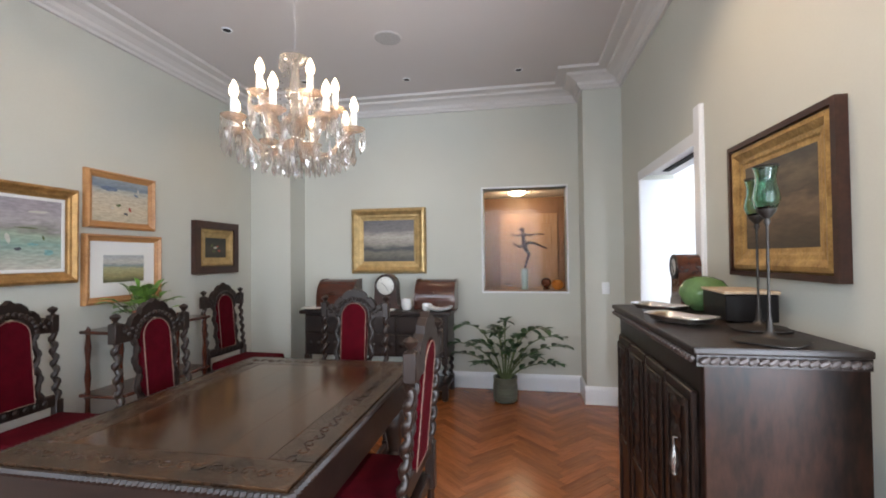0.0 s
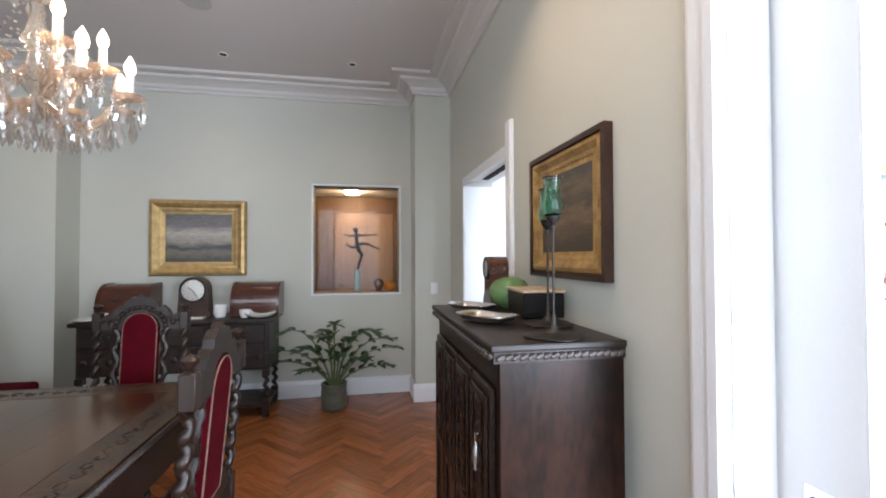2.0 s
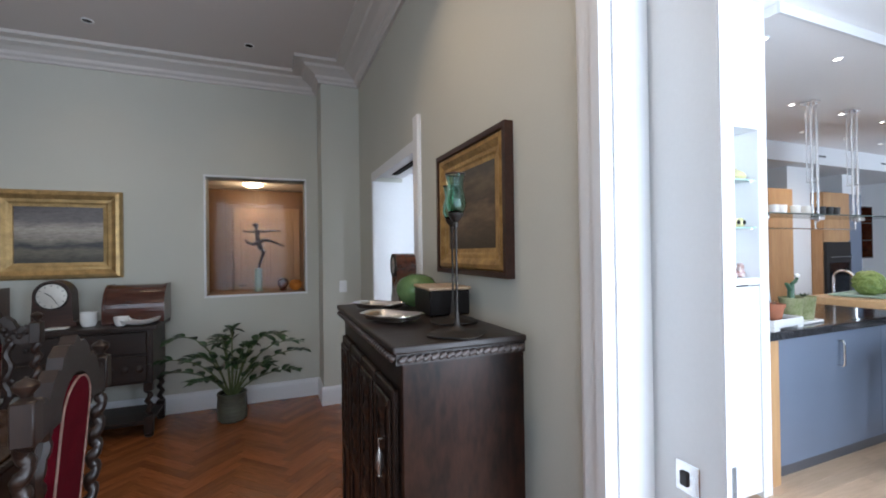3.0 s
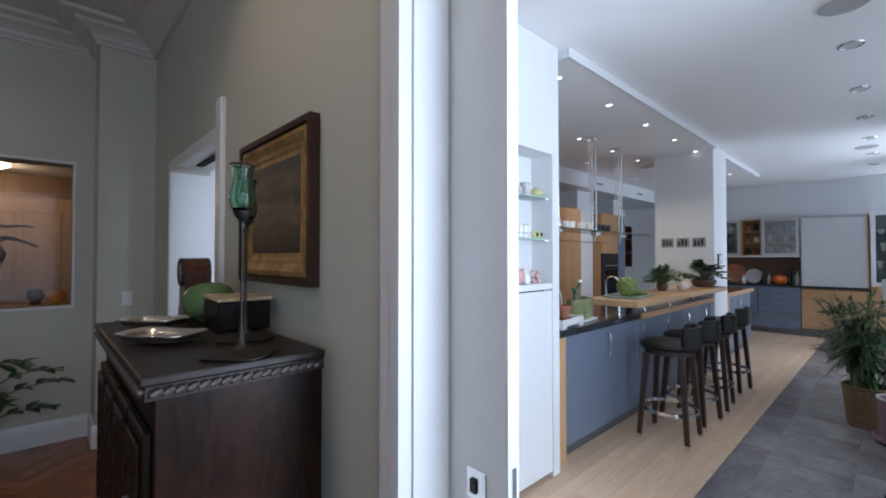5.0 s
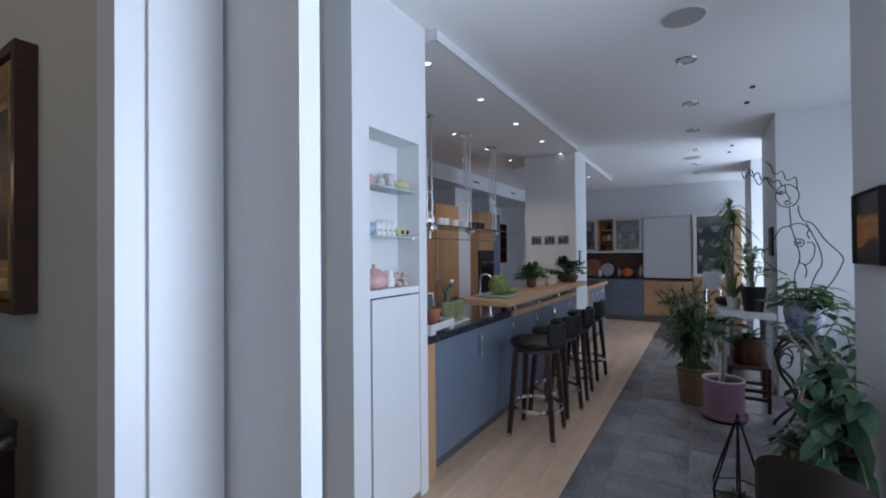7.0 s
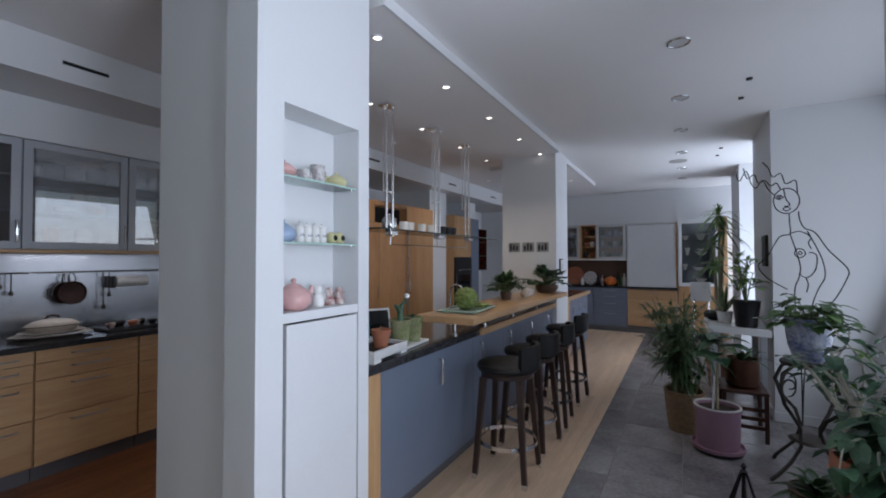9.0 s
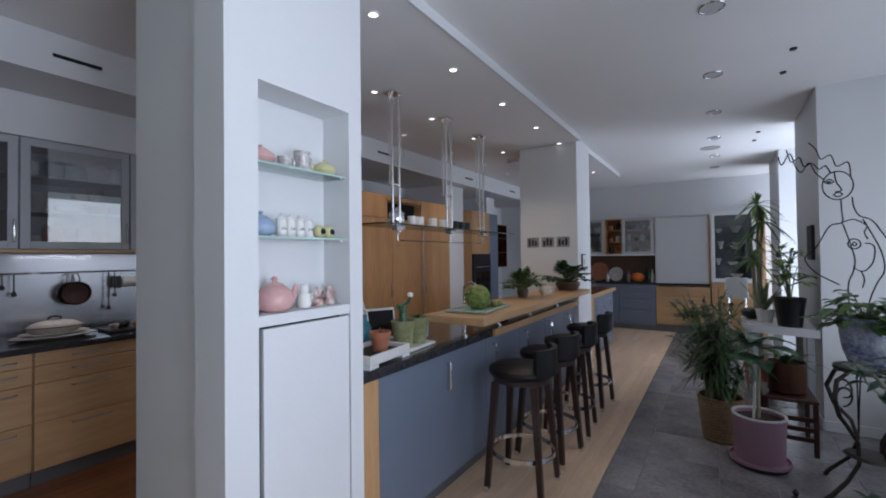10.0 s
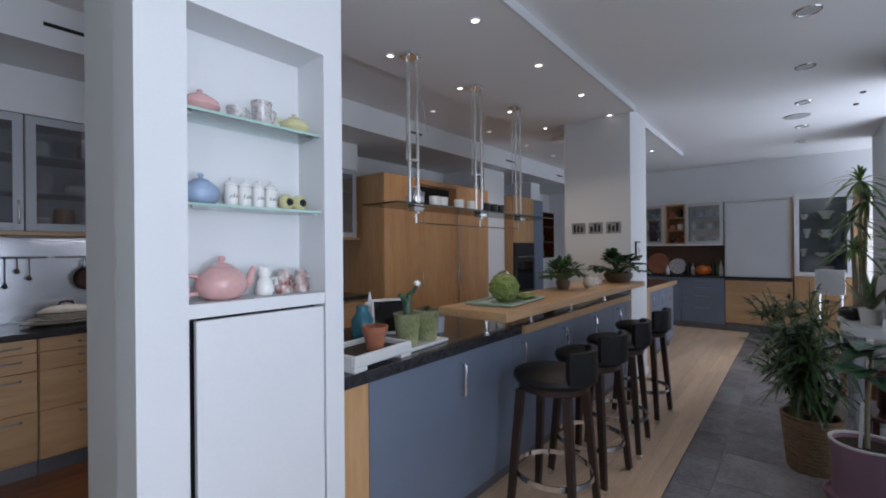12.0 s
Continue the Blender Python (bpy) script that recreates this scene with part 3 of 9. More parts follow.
def outer_window(a, b, z0, z1, name):
    w = thing(name, pose(0, 0, 0), "tall white sash window with clear panes", "window")
    tagged(w, kind="structure")
    t = 0.06
    for q in ((a, b, z0, z0 + t), (a, b, z1 - t, z1), (a, a + t, z0 + t, z1 - t), (b - t, b, z0 + t, z1 - t), (a + t, b - t, z0 + 0.8, z0 + 0.85)):
        part("window_frame", box(B(), q[0], q[1], YS - 0.12, YS - 0.05, q[2], q[3], 0.004), WHITE_SATIN, w)
    for q in ((z0 + t, z0 + 0.8), (z0 + 0.85, z1 - t)):
        p = part("pane", box(B(), a + t, b - t, YS - 0.09, YS - 0.086, q[0], q[1]), CLEAR, w)
        p.visible_shadow = False
    part("window_sill", box(B(), a, b, YS - 0.05, YS + 0.06, z0 - 0.03, z0, 0.004), WHITE_SATIN, w)


for i, (a, b) in enumerate(((XK, 2.85), (3.77, 6.3), (7.45, 8.86), (10.0, XE))):
    outer_window(a, b, 0.45, 2.65, "window_%d" % (i + 2))
for i, (a, b) in enumerate(((-2.4, -1.1), (-0.65, 0.85))):
    outer_window(a, b, 0.6, 2.6, "window_%d" % (i + 6))

# ---- dining room: things ----


def chair_proto(m, label, group="carved dining chairs"):
    """High-backed carved chair; local +y is where it faces, the back stands at y = 0."""
    c = thing("dining_chair", m, label, "chair", group)
    w, d, sz = 0.235, 0.46, 0.47
    # seat
    bm = B()
    box(bm, -w, w, 0.03, d, sz - 0.03, sz + 0.045, 0.03, 3)
    part("seat", bm, VELVET, c, "worn red velvet seat", smooth=True)
    bm = B()
    box(bm, -w - 0.008, w + 0.008, 0.0, d + 0.012, sz - 0.085, sz - 0.03, 0.006)
    for i in range(9):
        lathe(bm, [(0.004, 0), (0.02, 0.006), (0.02, 0.012), (0.004, 0.018)], 8, m=pose(-w + 0.05 + i * (2 * w - 0.1) / 8, d + 0.012, sz - 0.058, -90))
    part("seat_frame", bm, DARK_OAK, c)
    for sx in (-1, 1):
        # back post: leg, block, twist, block, finial
        bm = B()
        x = sx * w
        box(bm, x - 0.021, x + 0.021, -0.022, 0.022, 0, 0.12, 0.004)
        lathe(bm, [(0.018, 0.12), (0.024, 0.14), (0.015, 0.17), (0.019, 0.28), (0.015, 0.36), (0.023, 0.375)], 12, (x, 0, 0))
        box(bm, x - 0.022, x + 0.022, -0.023, 0.023, 0.375, 0.58, 0.004)
        twist(bm, x, 0.0, 0.58, 0.98, 0.019, 5.5, 9, (0, -0.035))
        box(bm, x - 0.023, x + 0.023, -0.060, -0.012, 0.98, 1.085, 0.004)
        lathe(bm, [(0.020, 1.085), (0.010, 1.093), (0.014, 1.10), (0.024, 1.112), (0.026, 1.122), (0.018, 1.13), (0.006, 1.135), (0.0, 1.14)], 12, (x, -0.036, 0))
        part("back_post", bm, DARK_OAK_Z, c, smooth=True)
        # front leg
        bm = B()
        box(bm, x - 0.022, x + 0.022, d - 0.05, d - 0.006, 0.30, sz - 0.03, 0.004)
        twist(bm, x, d - 0.028, 0.12, 0.30, 0.018, 2.5, 9)
        box(bm, x - 0.022, x + 0.022, d - 0.05, d - 0.006, 0.04, 0.12, 0.004)
        lathe(bm, [(0.012, 0), (0.026, 0.012), (0.026, 0.03), (0.012, 0.042)], 12, (x, d - 0.028, 0))
        part("leg", bm, DARK_OAK_Z, c, smooth=True)
    # carved crest rail: scrolled outline with a raised arch
    out = [(-w + 0.02, 0.98), (-w + 0.02, 1.05), (-0.185, 1.075), (-0.165, 1.055), (-0.145, 1.10), (-0.115, 1.125), (-0.10, 1.112), (-0.085, 1.15), (-0.05, 1.175), (-0.025, 1.172), (0, 1.195)]
    out = out + [(-x, z) for x, z in reversed(out[:-1])]
    arch = [(0.105 * math.cos(a), 0.985 + 0.105 * math.sin(a)) for a in [math.pi * i / 12 for i in range(13)]]
    bm = B()
    plate(bm, [(x, z) for x, z in out] + [(x, z) for x, z in arch], -0.018, 0.018, pose(0, -0.036, 0, 90))
    for k in range(14):
        a = math.pi * (k + 0.5) / 14
        lathe(bm, [(0.002, 0), (0.016, 0.004), (0.010, 0.012), (0.0, 0.015)], 8, m=pose(0.135 * math.cos(a), -0.016, 0.99 + 0.125 * math.sin(a), -90))
    for sx in (-1, 1):
        for dx, dz in ((0.175, 1.02), (0.2, 1.04), (0.155, 1.045)):
            lathe(bm, [(0.002, 0), (0.014, 0.004), (0.006, 0.012), (0.0, 0.013)], 8, m=pose(sx * dx, -0.016, dz, -90))
    part("crest_rail", bm, DARK_OAK, c, "carved and scrolled crest")
    # splat sides: carved scrolls beside the upholstery
    for sx in (-1, 1):
        pts = []
        for i in range(25):
            f = i / 24
            pts.append((sx * (0.118 + 0.022 * (0.5 + 0.5 * math.cos(6 * math.pi * f))), 0.012 - 0.042 * f, 0.60 + 0.40 * f))
        part("back_scroll", tube(B(), pts, [0.013 + 0.006 * abs(math.sin(8 * math.pi * i / 24)) for i in range(25)], 7), DARK_OAK, c, smooth=True)
    bm = B()
    box(bm, -w + 0.02, w - 0.02, -0.012, 0.018, 0.545, 0.615, 0.006)
    for k in range(7):
        lathe(bm, [(0.002, 0), (0.017, 0.004), (0.008, 0.010), (0.0, 0.012)], 8, m=pose(-0.15 + 0.05 * k, 0.018, 0.58, -90))
    part("lower_rail", bm, DARK_OAK, c)
    # upholstered back panel with a round top, braid round it
    ow = 0.092
    shape = [(-ow, 0.0), (ow, 0.0), (ow, 0.385)] + [(ow * math.cos(a), 0.385 + ow * math.sin(a)) for a in [math.pi * i / 10 for i in range(1, 10)]] + [(-ow, 0.385)]
    lean = pose(0, 0.006, 0.605, 90 + 5.2)
    bm = B()
    plate(bm, shape, -0.022, 0.022, lean)
    part("back_panel", bm, VELVET, c, "red velvet back panel")
    bm = B()
    for side in (-0.023, 0.023):
        ring = [lean @ Vector((x, y, side)) for x, y in shape + shape[:1]]
        tube(bm, ring, 0.003, 6)
    part("braid", bm, BRAID, c, "pale studded braid")
    # stretchers
    bm = B()
    twist(bm, 0, 0, -0.19, 0.19, 0.014, 4, 8)
    bmesh.ops.transform(bm, matrix=pose(0, d - 0.03, 0.2, 0, 90), verts=bm.verts)
    part("front_stretcher", bm, DARK_OAK, c, smooth=True)
    for sx in (-1, 1):
        part("side_stretcher", box(B(), sx * w - 0.012, sx * w + 0.012, 0.02, d - 0.05, 0.07, 0.10, 0.004), DARK_OAK, c)
    return c


chair_a = chair_proto(pose(-0.87, 3.36, 0, 0, 0, 180), "dark carved oak chair with red velvet at the table's head")
copy_thing(chair_a, pose(-0.085, 2.10, 0, 0, 0, 90))["label"] = "dark carved oak chair with barley-twist posts beside the table"
copy_thing(chair_a, pose(-1.70, 2.53, 0, 0, 0, -88))["label"] = "dark carved oak chair with red velvet pushed under the table"
copy_thing(chair_a, pose(-2.42, 2.32, 0, 0, 0, -88))["label"] = "carved oak chair with red velvet against the wall"
copy_thing(chair_a, pose(-2.36, 3.96, 0, 0, 0, -92))["label"] = "carved oak chair with red seat below a dark-framed picture"


def dining_table():
    x0, x1, y0, y1, h = -1.385, -0.295, 1.50, 2.94, 0.78
    cx, cy = (x0 + x1) / 2, (y0 + y1) / 2
    t = thing("dining_table", pose(cx, cy, 0), "large dark oak dining table with carved border, polished top", "table")
    hx, hy = (x1 - x0) / 2, (y1 - y0) / 2
    n = 4
    for i in range(n):
        a = -hx + 0.17 + i * (2 * hx - 0.34) / n
        part("board", box(B(), a + 0.0002, a + (2 * hx - 0.34) / n - 0.0002, -hy + 0.17, hy - 0.17, h - 0.03, h - 0.0008, 0.0004), TABLE_TOP, t)
    # carved border: four frame pieces with a groove, and a scatter of low relief scrolls
    for a, b, c, d in ((-hx, hx, -hy, -hy + 0.168), (-hx, hx, hy - 0.168, hy), (-hx, -hx + 0.168, -hy + 0.17, hy - 0.17), (hx - 0.168, hx, -hy + 0.17, hy - 0.17)):
        bm = B()
        box(bm, max(a, -hx + 0.012), min(b, hx - 0.012), max(c, -hy + 0.012), min(d, hy - 0.012), h - 0.035, h, 0.002)
        part("border", bm, TABLE_BORDER, t, "carved border board")
    bm = B()
    rng = random.Random(4)
    for k, (a, b, c, d) in enumerate(((-hx + 0.05, hx - 0.05, -hy + 0.05, -hy + 0.13), (-hx + 0.05, hx - 0.05, hy - 0.13, hy - 0.05), (-hx + 0.05, -hx + 0.13, -hy + 0.15, hy - 0.15), (hx - 0.13, hx - 0.05, -hy + 0.15, hy - 0.15))):
        lx = b - a > d - c
        ln = (b - a) if lx else (d - c)
        m = int(ln / 0.055)
        for i in range(m):
            f = (i + 0.5) / m * ln
            px, py = (a + f, (c + d) / 2) if lx else ((a + b) / 2, c + f)
            sgn = 1 if i % 2 else -1
            pts = []
            for q in range(7):
                an = q * 0.95
                r = 0.026 * (1 - q / 9)
                u, v = r * math.cos(an) * 1.0, sgn * r * math.sin(an)
                pts.append((px + (u if lx else v), py + (v if lx else u), h + 0.0004))
            tube(bm, pts, 0.0022, 5)
    tagged(part("relief", bm, TABLE_BORDER, t, "scrolled leaf carving"), kind="stuff")
    # rope edge
    bm = B()
    for a, b in (((-hx, -hy), (hx, -hy)), ((hx, -hy), (hx, hy)), ((hx, hy), (-hx, hy)), ((-hx, hy), (-hx, -hy))):
        va, vb = Vector((*a, h - 0.014)), Vector((*b, h - 0.014))
        m = int((vb - va).length / 0.02)
        dvec = (vb - va) / m
        side = Vector((dvec.y, -dvec.x, 0)).normalized()
        for i in range(m):
            p = va + dvec * i
            tube(bm, [p - side * 0.004, p + dvec * 0.5 + side * 0.007, p + dvec - side * 0.002], [0.010, 0.013, 0.010], 6)
    part("rope_edge", bm, DARK_OAK, t, "carved rope moulding", smooth=True)
    for a, b, c, d in ((-hx + 0.025, hx - 0.025, -hy + 0.025, -hy + 0.05), (-hx + 0.025, hx - 0.025, hy - 0.05, hy - 0.025), (-hx + 0.025, -hx + 0.05, -hy + 0.05, hy - 0.05), (hx - 0.05, hx - 0.025, -hy + 0.05, hy - 0.05)):
        part("apron", box(B(), a, b, c, d, h - 0.20, h - 0.036, 0.003), DARK_OAK, t, "dark carved apron")
    for sx in (-1, 1):
        for sy in (-1, 1):
            bm = B()
            px, py = sx * (hx - 0.11), sy * (hy - 0.11)
            box(bm, px - 0.05, px + 0.05, py - 0.05, py + 0.05, h - 0.22, h - 0.036, 0.006)
            lathe(bm, [(0.032, 0.56), (0.05, 0.54), (0.062, 0.49), (0.058, 0.42), (0.038, 0.34), (0.035, 0.30), (0.05, 0.28)], 18, (px, py, 0))
            box(bm, px - 0.05, px + 0.05, py - 0.05, py + 0.05, 0.10, 0.28, 0.006)
            lathe(bm, [(0.03, 0), (0.055, 0.02), (0.055, 0.07), (0.035, 0.10)], 16, (px, py, 0))
            part("leg", bm, DARK_OAK_Z, t, "bulbous turned leg", smooth=True)
    bm = B()
    box(bm, -hx + 0.09, hx - 0.09, -hy + 0.09, -hy + 0.13, 0.14, 0.20, 0.006)
    box(bm, -hx + 0.09, hx - 0.09, hy - 0.13, hy - 0.09, 0.14, 0.20, 0.006)
    box(bm, -0.025, 0.025, -hy + 0.13, hy - 0.13, 0.14, 0.20, 0.006)
    part("stretcher", bm, DARK_OAK, t)


dining_table()


def picture(m, w, h, frame_w, frame_mat, canvas_mat, label, mount=0.0, depth=0.045, outer=None, group=""):
    """A framed picture; local x along the wall, z up, -y out of the wall (the back at y = 0), centre at the origin."""
    p = thing("painting", m, label, "painting", group)
    hw, hh = w / 2, h / 2
    steps = [(0, 0), (0.0, 0.55), (0.10, 0.9), (0.28, 1.0), (0.42, 0.8), (0.55, 0.62), (0.72, 0.58), (0.82, 0.45), (1.0, 0.40), (1.0, 0)]
    ow = outer or 0.0
    if outer:
        for a, b, up, L in (((-hw, 0, -hh), (hw, 0, -hh), (0, 0, 1), w), ((hw, 0, hh), (-hw, 0, hh), (0, 0, -1), w), ((-hw, 0, hh), (-hw, 0, -hh), (1, 0, 0), h), ((hw, 0, -hh), (hw, 0, hh), (-1, 0, 0), h)):
            prof = [(0, 0), (depth * 1.05, 0), (depth * 1.05, ow), (0, ow)]
            bm = B()
            a_, b_, up_ = Vector(a), Vector(b), Vector(up)
            d_ = (b_ - a_).normalized()
            ra = [bm.verts.new(a_ + Vector((0, -u, 0)) + up_ * v + d_ * v) for u, v in prof]
            rb = [bm.verts.new(b_ + Vector((0, -u, 0)) + up_ * v - d_ * v) for u, v in prof]
            for i in range(4):
                bm.faces.new((ra[i], ra[(i + 1) % 4], rb[(i + 1) % 4], rb[i]))
            part("outer_frame", bm, MAHOG_D, p, "dark wooden outer frame")
    iw, ih = hw - ow, hh - ow
    for a, b, up in (((-iw, 0, -ih), (iw, 0, -ih), (0, 0, 1)), ((iw, 0, ih), (-iw, 0, ih), (0, 0, -1)), ((-iw, 0, ih), (-iw, 0, -ih), (1, 0, 0)), ((iw, 0, -ih), (iw, 0, ih), (-1, 0, 0))):
        bm = B()
        a_, b_, up_ = Vector(a), Vector(b), Vector(up)
        d_ = (b_ - a_).normalized()
        ra = [bm.verts.new(a_ + Vector((0, -v * depth, 0)) + up_ * (u * frame_w) + d_ * (u * frame_w)) for u, v in steps]
        rb = [bm.verts.new(b_ + Vector((0, -v * depth, 0)) + up_ * (u * frame_w) - d_ * (u * frame_w)) for u, v in steps]
        for i in range(len(steps)):
            j = (i + 1) % len(steps)
            bm.faces.new((ra[i], ra[j], rb[j], rb[i]))
        part("frame_side", bm, frame_mat, p)
    cw, ch = iw - frame_w, ih - frame_w
    if mount:
        part("mount", box(B(), -cw, cw, -0.012, -0.008, -ch, ch), PAPER, p, "white card mount")
        part("canvas", box(B(), -cw + mount, cw - mount, -0.016, -0.0125, -ch + mount, ch - mount), canvas_mat, p)
    else:
        part("canvas", box(B(), -cw, cw, -0.014, -0.006, -ch, ch), canvas_mat, p)
    return p


GOLD_OLD = mat("aged_dark_gilt", (0.26, 0.145, 0.05), 0.40, 0.6, 0, 16, 120, 0.4, color2=(0.58, 0.37, 0.14))
MAHOG_D = wood("dark_frame_wood", (0.022, 0.008, 0.005), (0.055, 0.020, 0.012), 0.3, "x", 0.0, 9)
PAPER = mat("mount_card", (0.72, 0.71, 0.68), 0.8, var=0.02)
WOODGILT = wood("honey_gilt", (0.34, 0.15, 0.05), (0.52, 0.26, 0.10), 0.4, "x", 0.0, 12, 0.15)
C_SEA = canvas("seascape", [(0.0, (0.05, 0.05, 0.04)), (0.2, (0.16, 0.14, 0.11)), (0.3, (0.05, 0.055, 0.06)), (0.38, (0.22, 0.20, 0.17)), (0.6, (0.40, 0.36, 0.31)), (0.75, (0.16, 0.15, 0.15)), (1.0, (0.13, 0.12, 0.12))], 0.25, 8)
C_BEACH = canvas("beach_scene", [(0.0, (0.50, 0.47, 0.40)), (0.2, (0.36, 0.40, 0.34)), (0.36, (0.21, 0.33, 0.29)), (0.5, (0.30, 0.36, 0.28)), (0.58, (0.22, 0.22, 0.19)), (0.66, (0.36, 0.33, 0.34)), (1.0, (0.30, 0.27, 0.30))], 0.32, 7)
C_SAND = canvas("sand_scene", [(0.0, (0.46, 0.40, 0.30)), (0.3, (0.54, 0.46, 0.34)), (0.62, (0.50, 0.44, 0.34)), (0.74, (0.40, 0.40, 0.36)), (0.82, (0.16, 0.21, 0.27)), (1.0, (0.28, 0.32, 0.33))], 0.22, 9)
C_FIELD = canvas("watercolour_field", [(0.0, (0.10, 0.10, 0.05)), (0.25, (0.30, 0.26, 0.12)), (0.5, (0.36, 0.34, 0.18)), (0.6, (0.20, 0.25, 0.26)), (0.75, (0.48, 0.46, 0.42)), (1.0, (0.36, 0.38, 0.40))], 0.35, 12)
C_DARK = canvas("flower_piece", [(0.0, (0.03, 0.026, 0.018)), (0.4, (0.05, 0.042, 0.028)), (0.7, (0.03, 0.028, 0.02)), (1.0, (0.02, 0.02, 0.018))], 0.5, 14)
C_OLD = canvas("old_interior_painting", [(0.0, (0.05, 0.036, 0.024)), (0.3, (0.09, 0.058, 0.036)), (0.45, (0.15, 0.10, 0.065)), (0.6, (0.05, 0.038, 0.028)), (0.8, (0.12, 0.088, 0.06)), (1.0, (0.06, 0.052, 0.044))], 0.9, 7)

# west wall (local -y out of the wall turns to +x)


def west(y, z):
    return pose(XL + 0.002, y, z, 0, 0, 90)


def dabs(parent, marks):
    """Raised dabs of paint on a canvas: x, z, half width, half height, tilt, material."""
    for x, z, rx, rz, tilt, m in marks:
        bm = lathe(B(), [(1.0, 0.0), (0.8, 0.5), (0.0, 0.8)], 11)
        for v in bm.verts:
            k = 1 + 0.5 * noise.noise(Vector((v.co.x * 1.7 + 9 * x, v.co.y * 1.7 + 9 * z, 0.3)))
            v.co = Vector((v.co.x * rx * k * 0.7, v.co.y * rz * k * 0.7, v.co.z * 0.0018))
        part("paint_dab", bm, m, parent, at=pose(x, -0.0135, z, 90, 0, 0) @ pose(0, 0, 0, 0, 0, tilt))


D_WHITE = mat("white_dab", (0.50, 0.48, 0.43), 0.5, var=0.1, scale=40)
D_DARK = mat("dark_dab", (0.06, 0.065, 0.08), 0.5, var=0.3, scale=40)
D_TEAL = mat("teal_dab", (0.16, 0.34, 0.34), 0.5, var=0.2, scale=40)
D_RED = mat("red_dab", (0.36, 0.06, 0.04), 0.5, var=0.2, scale=40)
D_GREEN = mat("green_dab", (0.09, 0.12, 0.04), 0.5, var=0.3, scale=40)
D_BLUE = mat("blue_dab", (0.13, 0.17, 0.26), 0.5, var=0.2, scale=40)
p = picture(west(2.30, 1.575), 1.02, 0.62, 0.075, GOLD_D, C_BEACH, "gilt-framed pastel beach painting on the sage wall", depth=0.05)
for a, b, c, d in ((-0.434, 0.434, -0.234, -0.214), (-0.434, 0.434, 0.214, 0.234), (-0.434, -0.414, -0.2139, 0.2139), (0.414, 0.434, -0.2139, 0.2139)):
    part("liner", box(B(), a, b, -0.020, -0.0145, c, d, 0.002), PAPER, p, "cream inner liner")
dabs(p, [(0.12, -0.03, 0.02, 0.05, 15, D_WHITE), (0.17, -0.09, 0.035, 0.016, 5, D_DARK), (0.25, -0.06, 0.05, 0.012, -4, D_TEAL), (0.31, -0.02, 0.014, 0.026, 10, D_GREEN), (0.05, -0.12, 0.04, 0.014, 12, D_DARK), (0.34, -0.11, 0.05, 0.03, 3, D_TEAL), (0.22, 0.04, 0.10, 0.008, 0, D_GREEN), (0.28, 0.14, 0.10, 0.012, 3, D_WHITE), (0.02, -0.05, 0.03, 0.02, 0, D_WHITE), (0.36, -0.16, 0.04, 0.01, 0, D_WHITE)])
p = picture(west(3.14, 1.85), 0.56, 0.415, 0.052, WOODGILT, C_SAND, "small honey-framed beach painting above another picture", group="pictures on the west wall")
dabs(p, [(-0.10, 0.085, 0.10, 0.03, -4, D_BLUE), (0.12, 0.06, 0.03, 0.012, -20, D_BLUE), (0.14, 0.09, 0.012, 0.03, 10, D_WHITE), (-0.02, -0.03, 0.035, 0.014, 5, D_GREEN), (0.07, -0.055, 0.016, 0.03, 25, D_RED), (0.04, -0.09, 0.03, 0.014, -15, D_DARK), (-0.07, -0.055, 0.02, 0.012, 0, D_WHITE)])
picture(west(3.165, 1.35), 0.63, 0.50, 0.05, WOODGILT, C_FIELD, "honey-framed watercolour landscape with a white mount", mount=0.10, group="pictures on the west wall")
p = picture(west(4.14, 1.525), 0.60, 0.50, 0.085, GOLD, C_DARK, "dark-framed flower painting with a gilt inner frame", outer=0.07, group="pictures on the west wall")
dabs(p, [(0.0, 0.0, 0.045, 0.014, 8, D_WHITE), (0.03, 0.012, 0.022, 0.016, 0, D_RED), (-0.05, 0.02, 0.03, 0.02, 20, D_GREEN), (0.05, -0.03, 0.03, 0.014, -10, D_RED), (-0.02, -0.035, 0.04, 0.012, 0, D_GREEN)])
# north wall
picture(pose(-1.125, YN - 0.002, 1.60), 0.86, 0.73, 0.135, GOLD, C_SEA, "heavy gilt-framed grey seascape above the carved cabinet", depth=0.07)
# partition wall (out of the wall is -x)
picture(pose(XR - 0.002, 2.22, 1.60, 0, 0, -90), 0.67, 0.565, 0.09, GOLD_OLD, C_OLD, "gilt and dark-framed old brown painting above the sideboard", outer=0.022, depth=0.034)


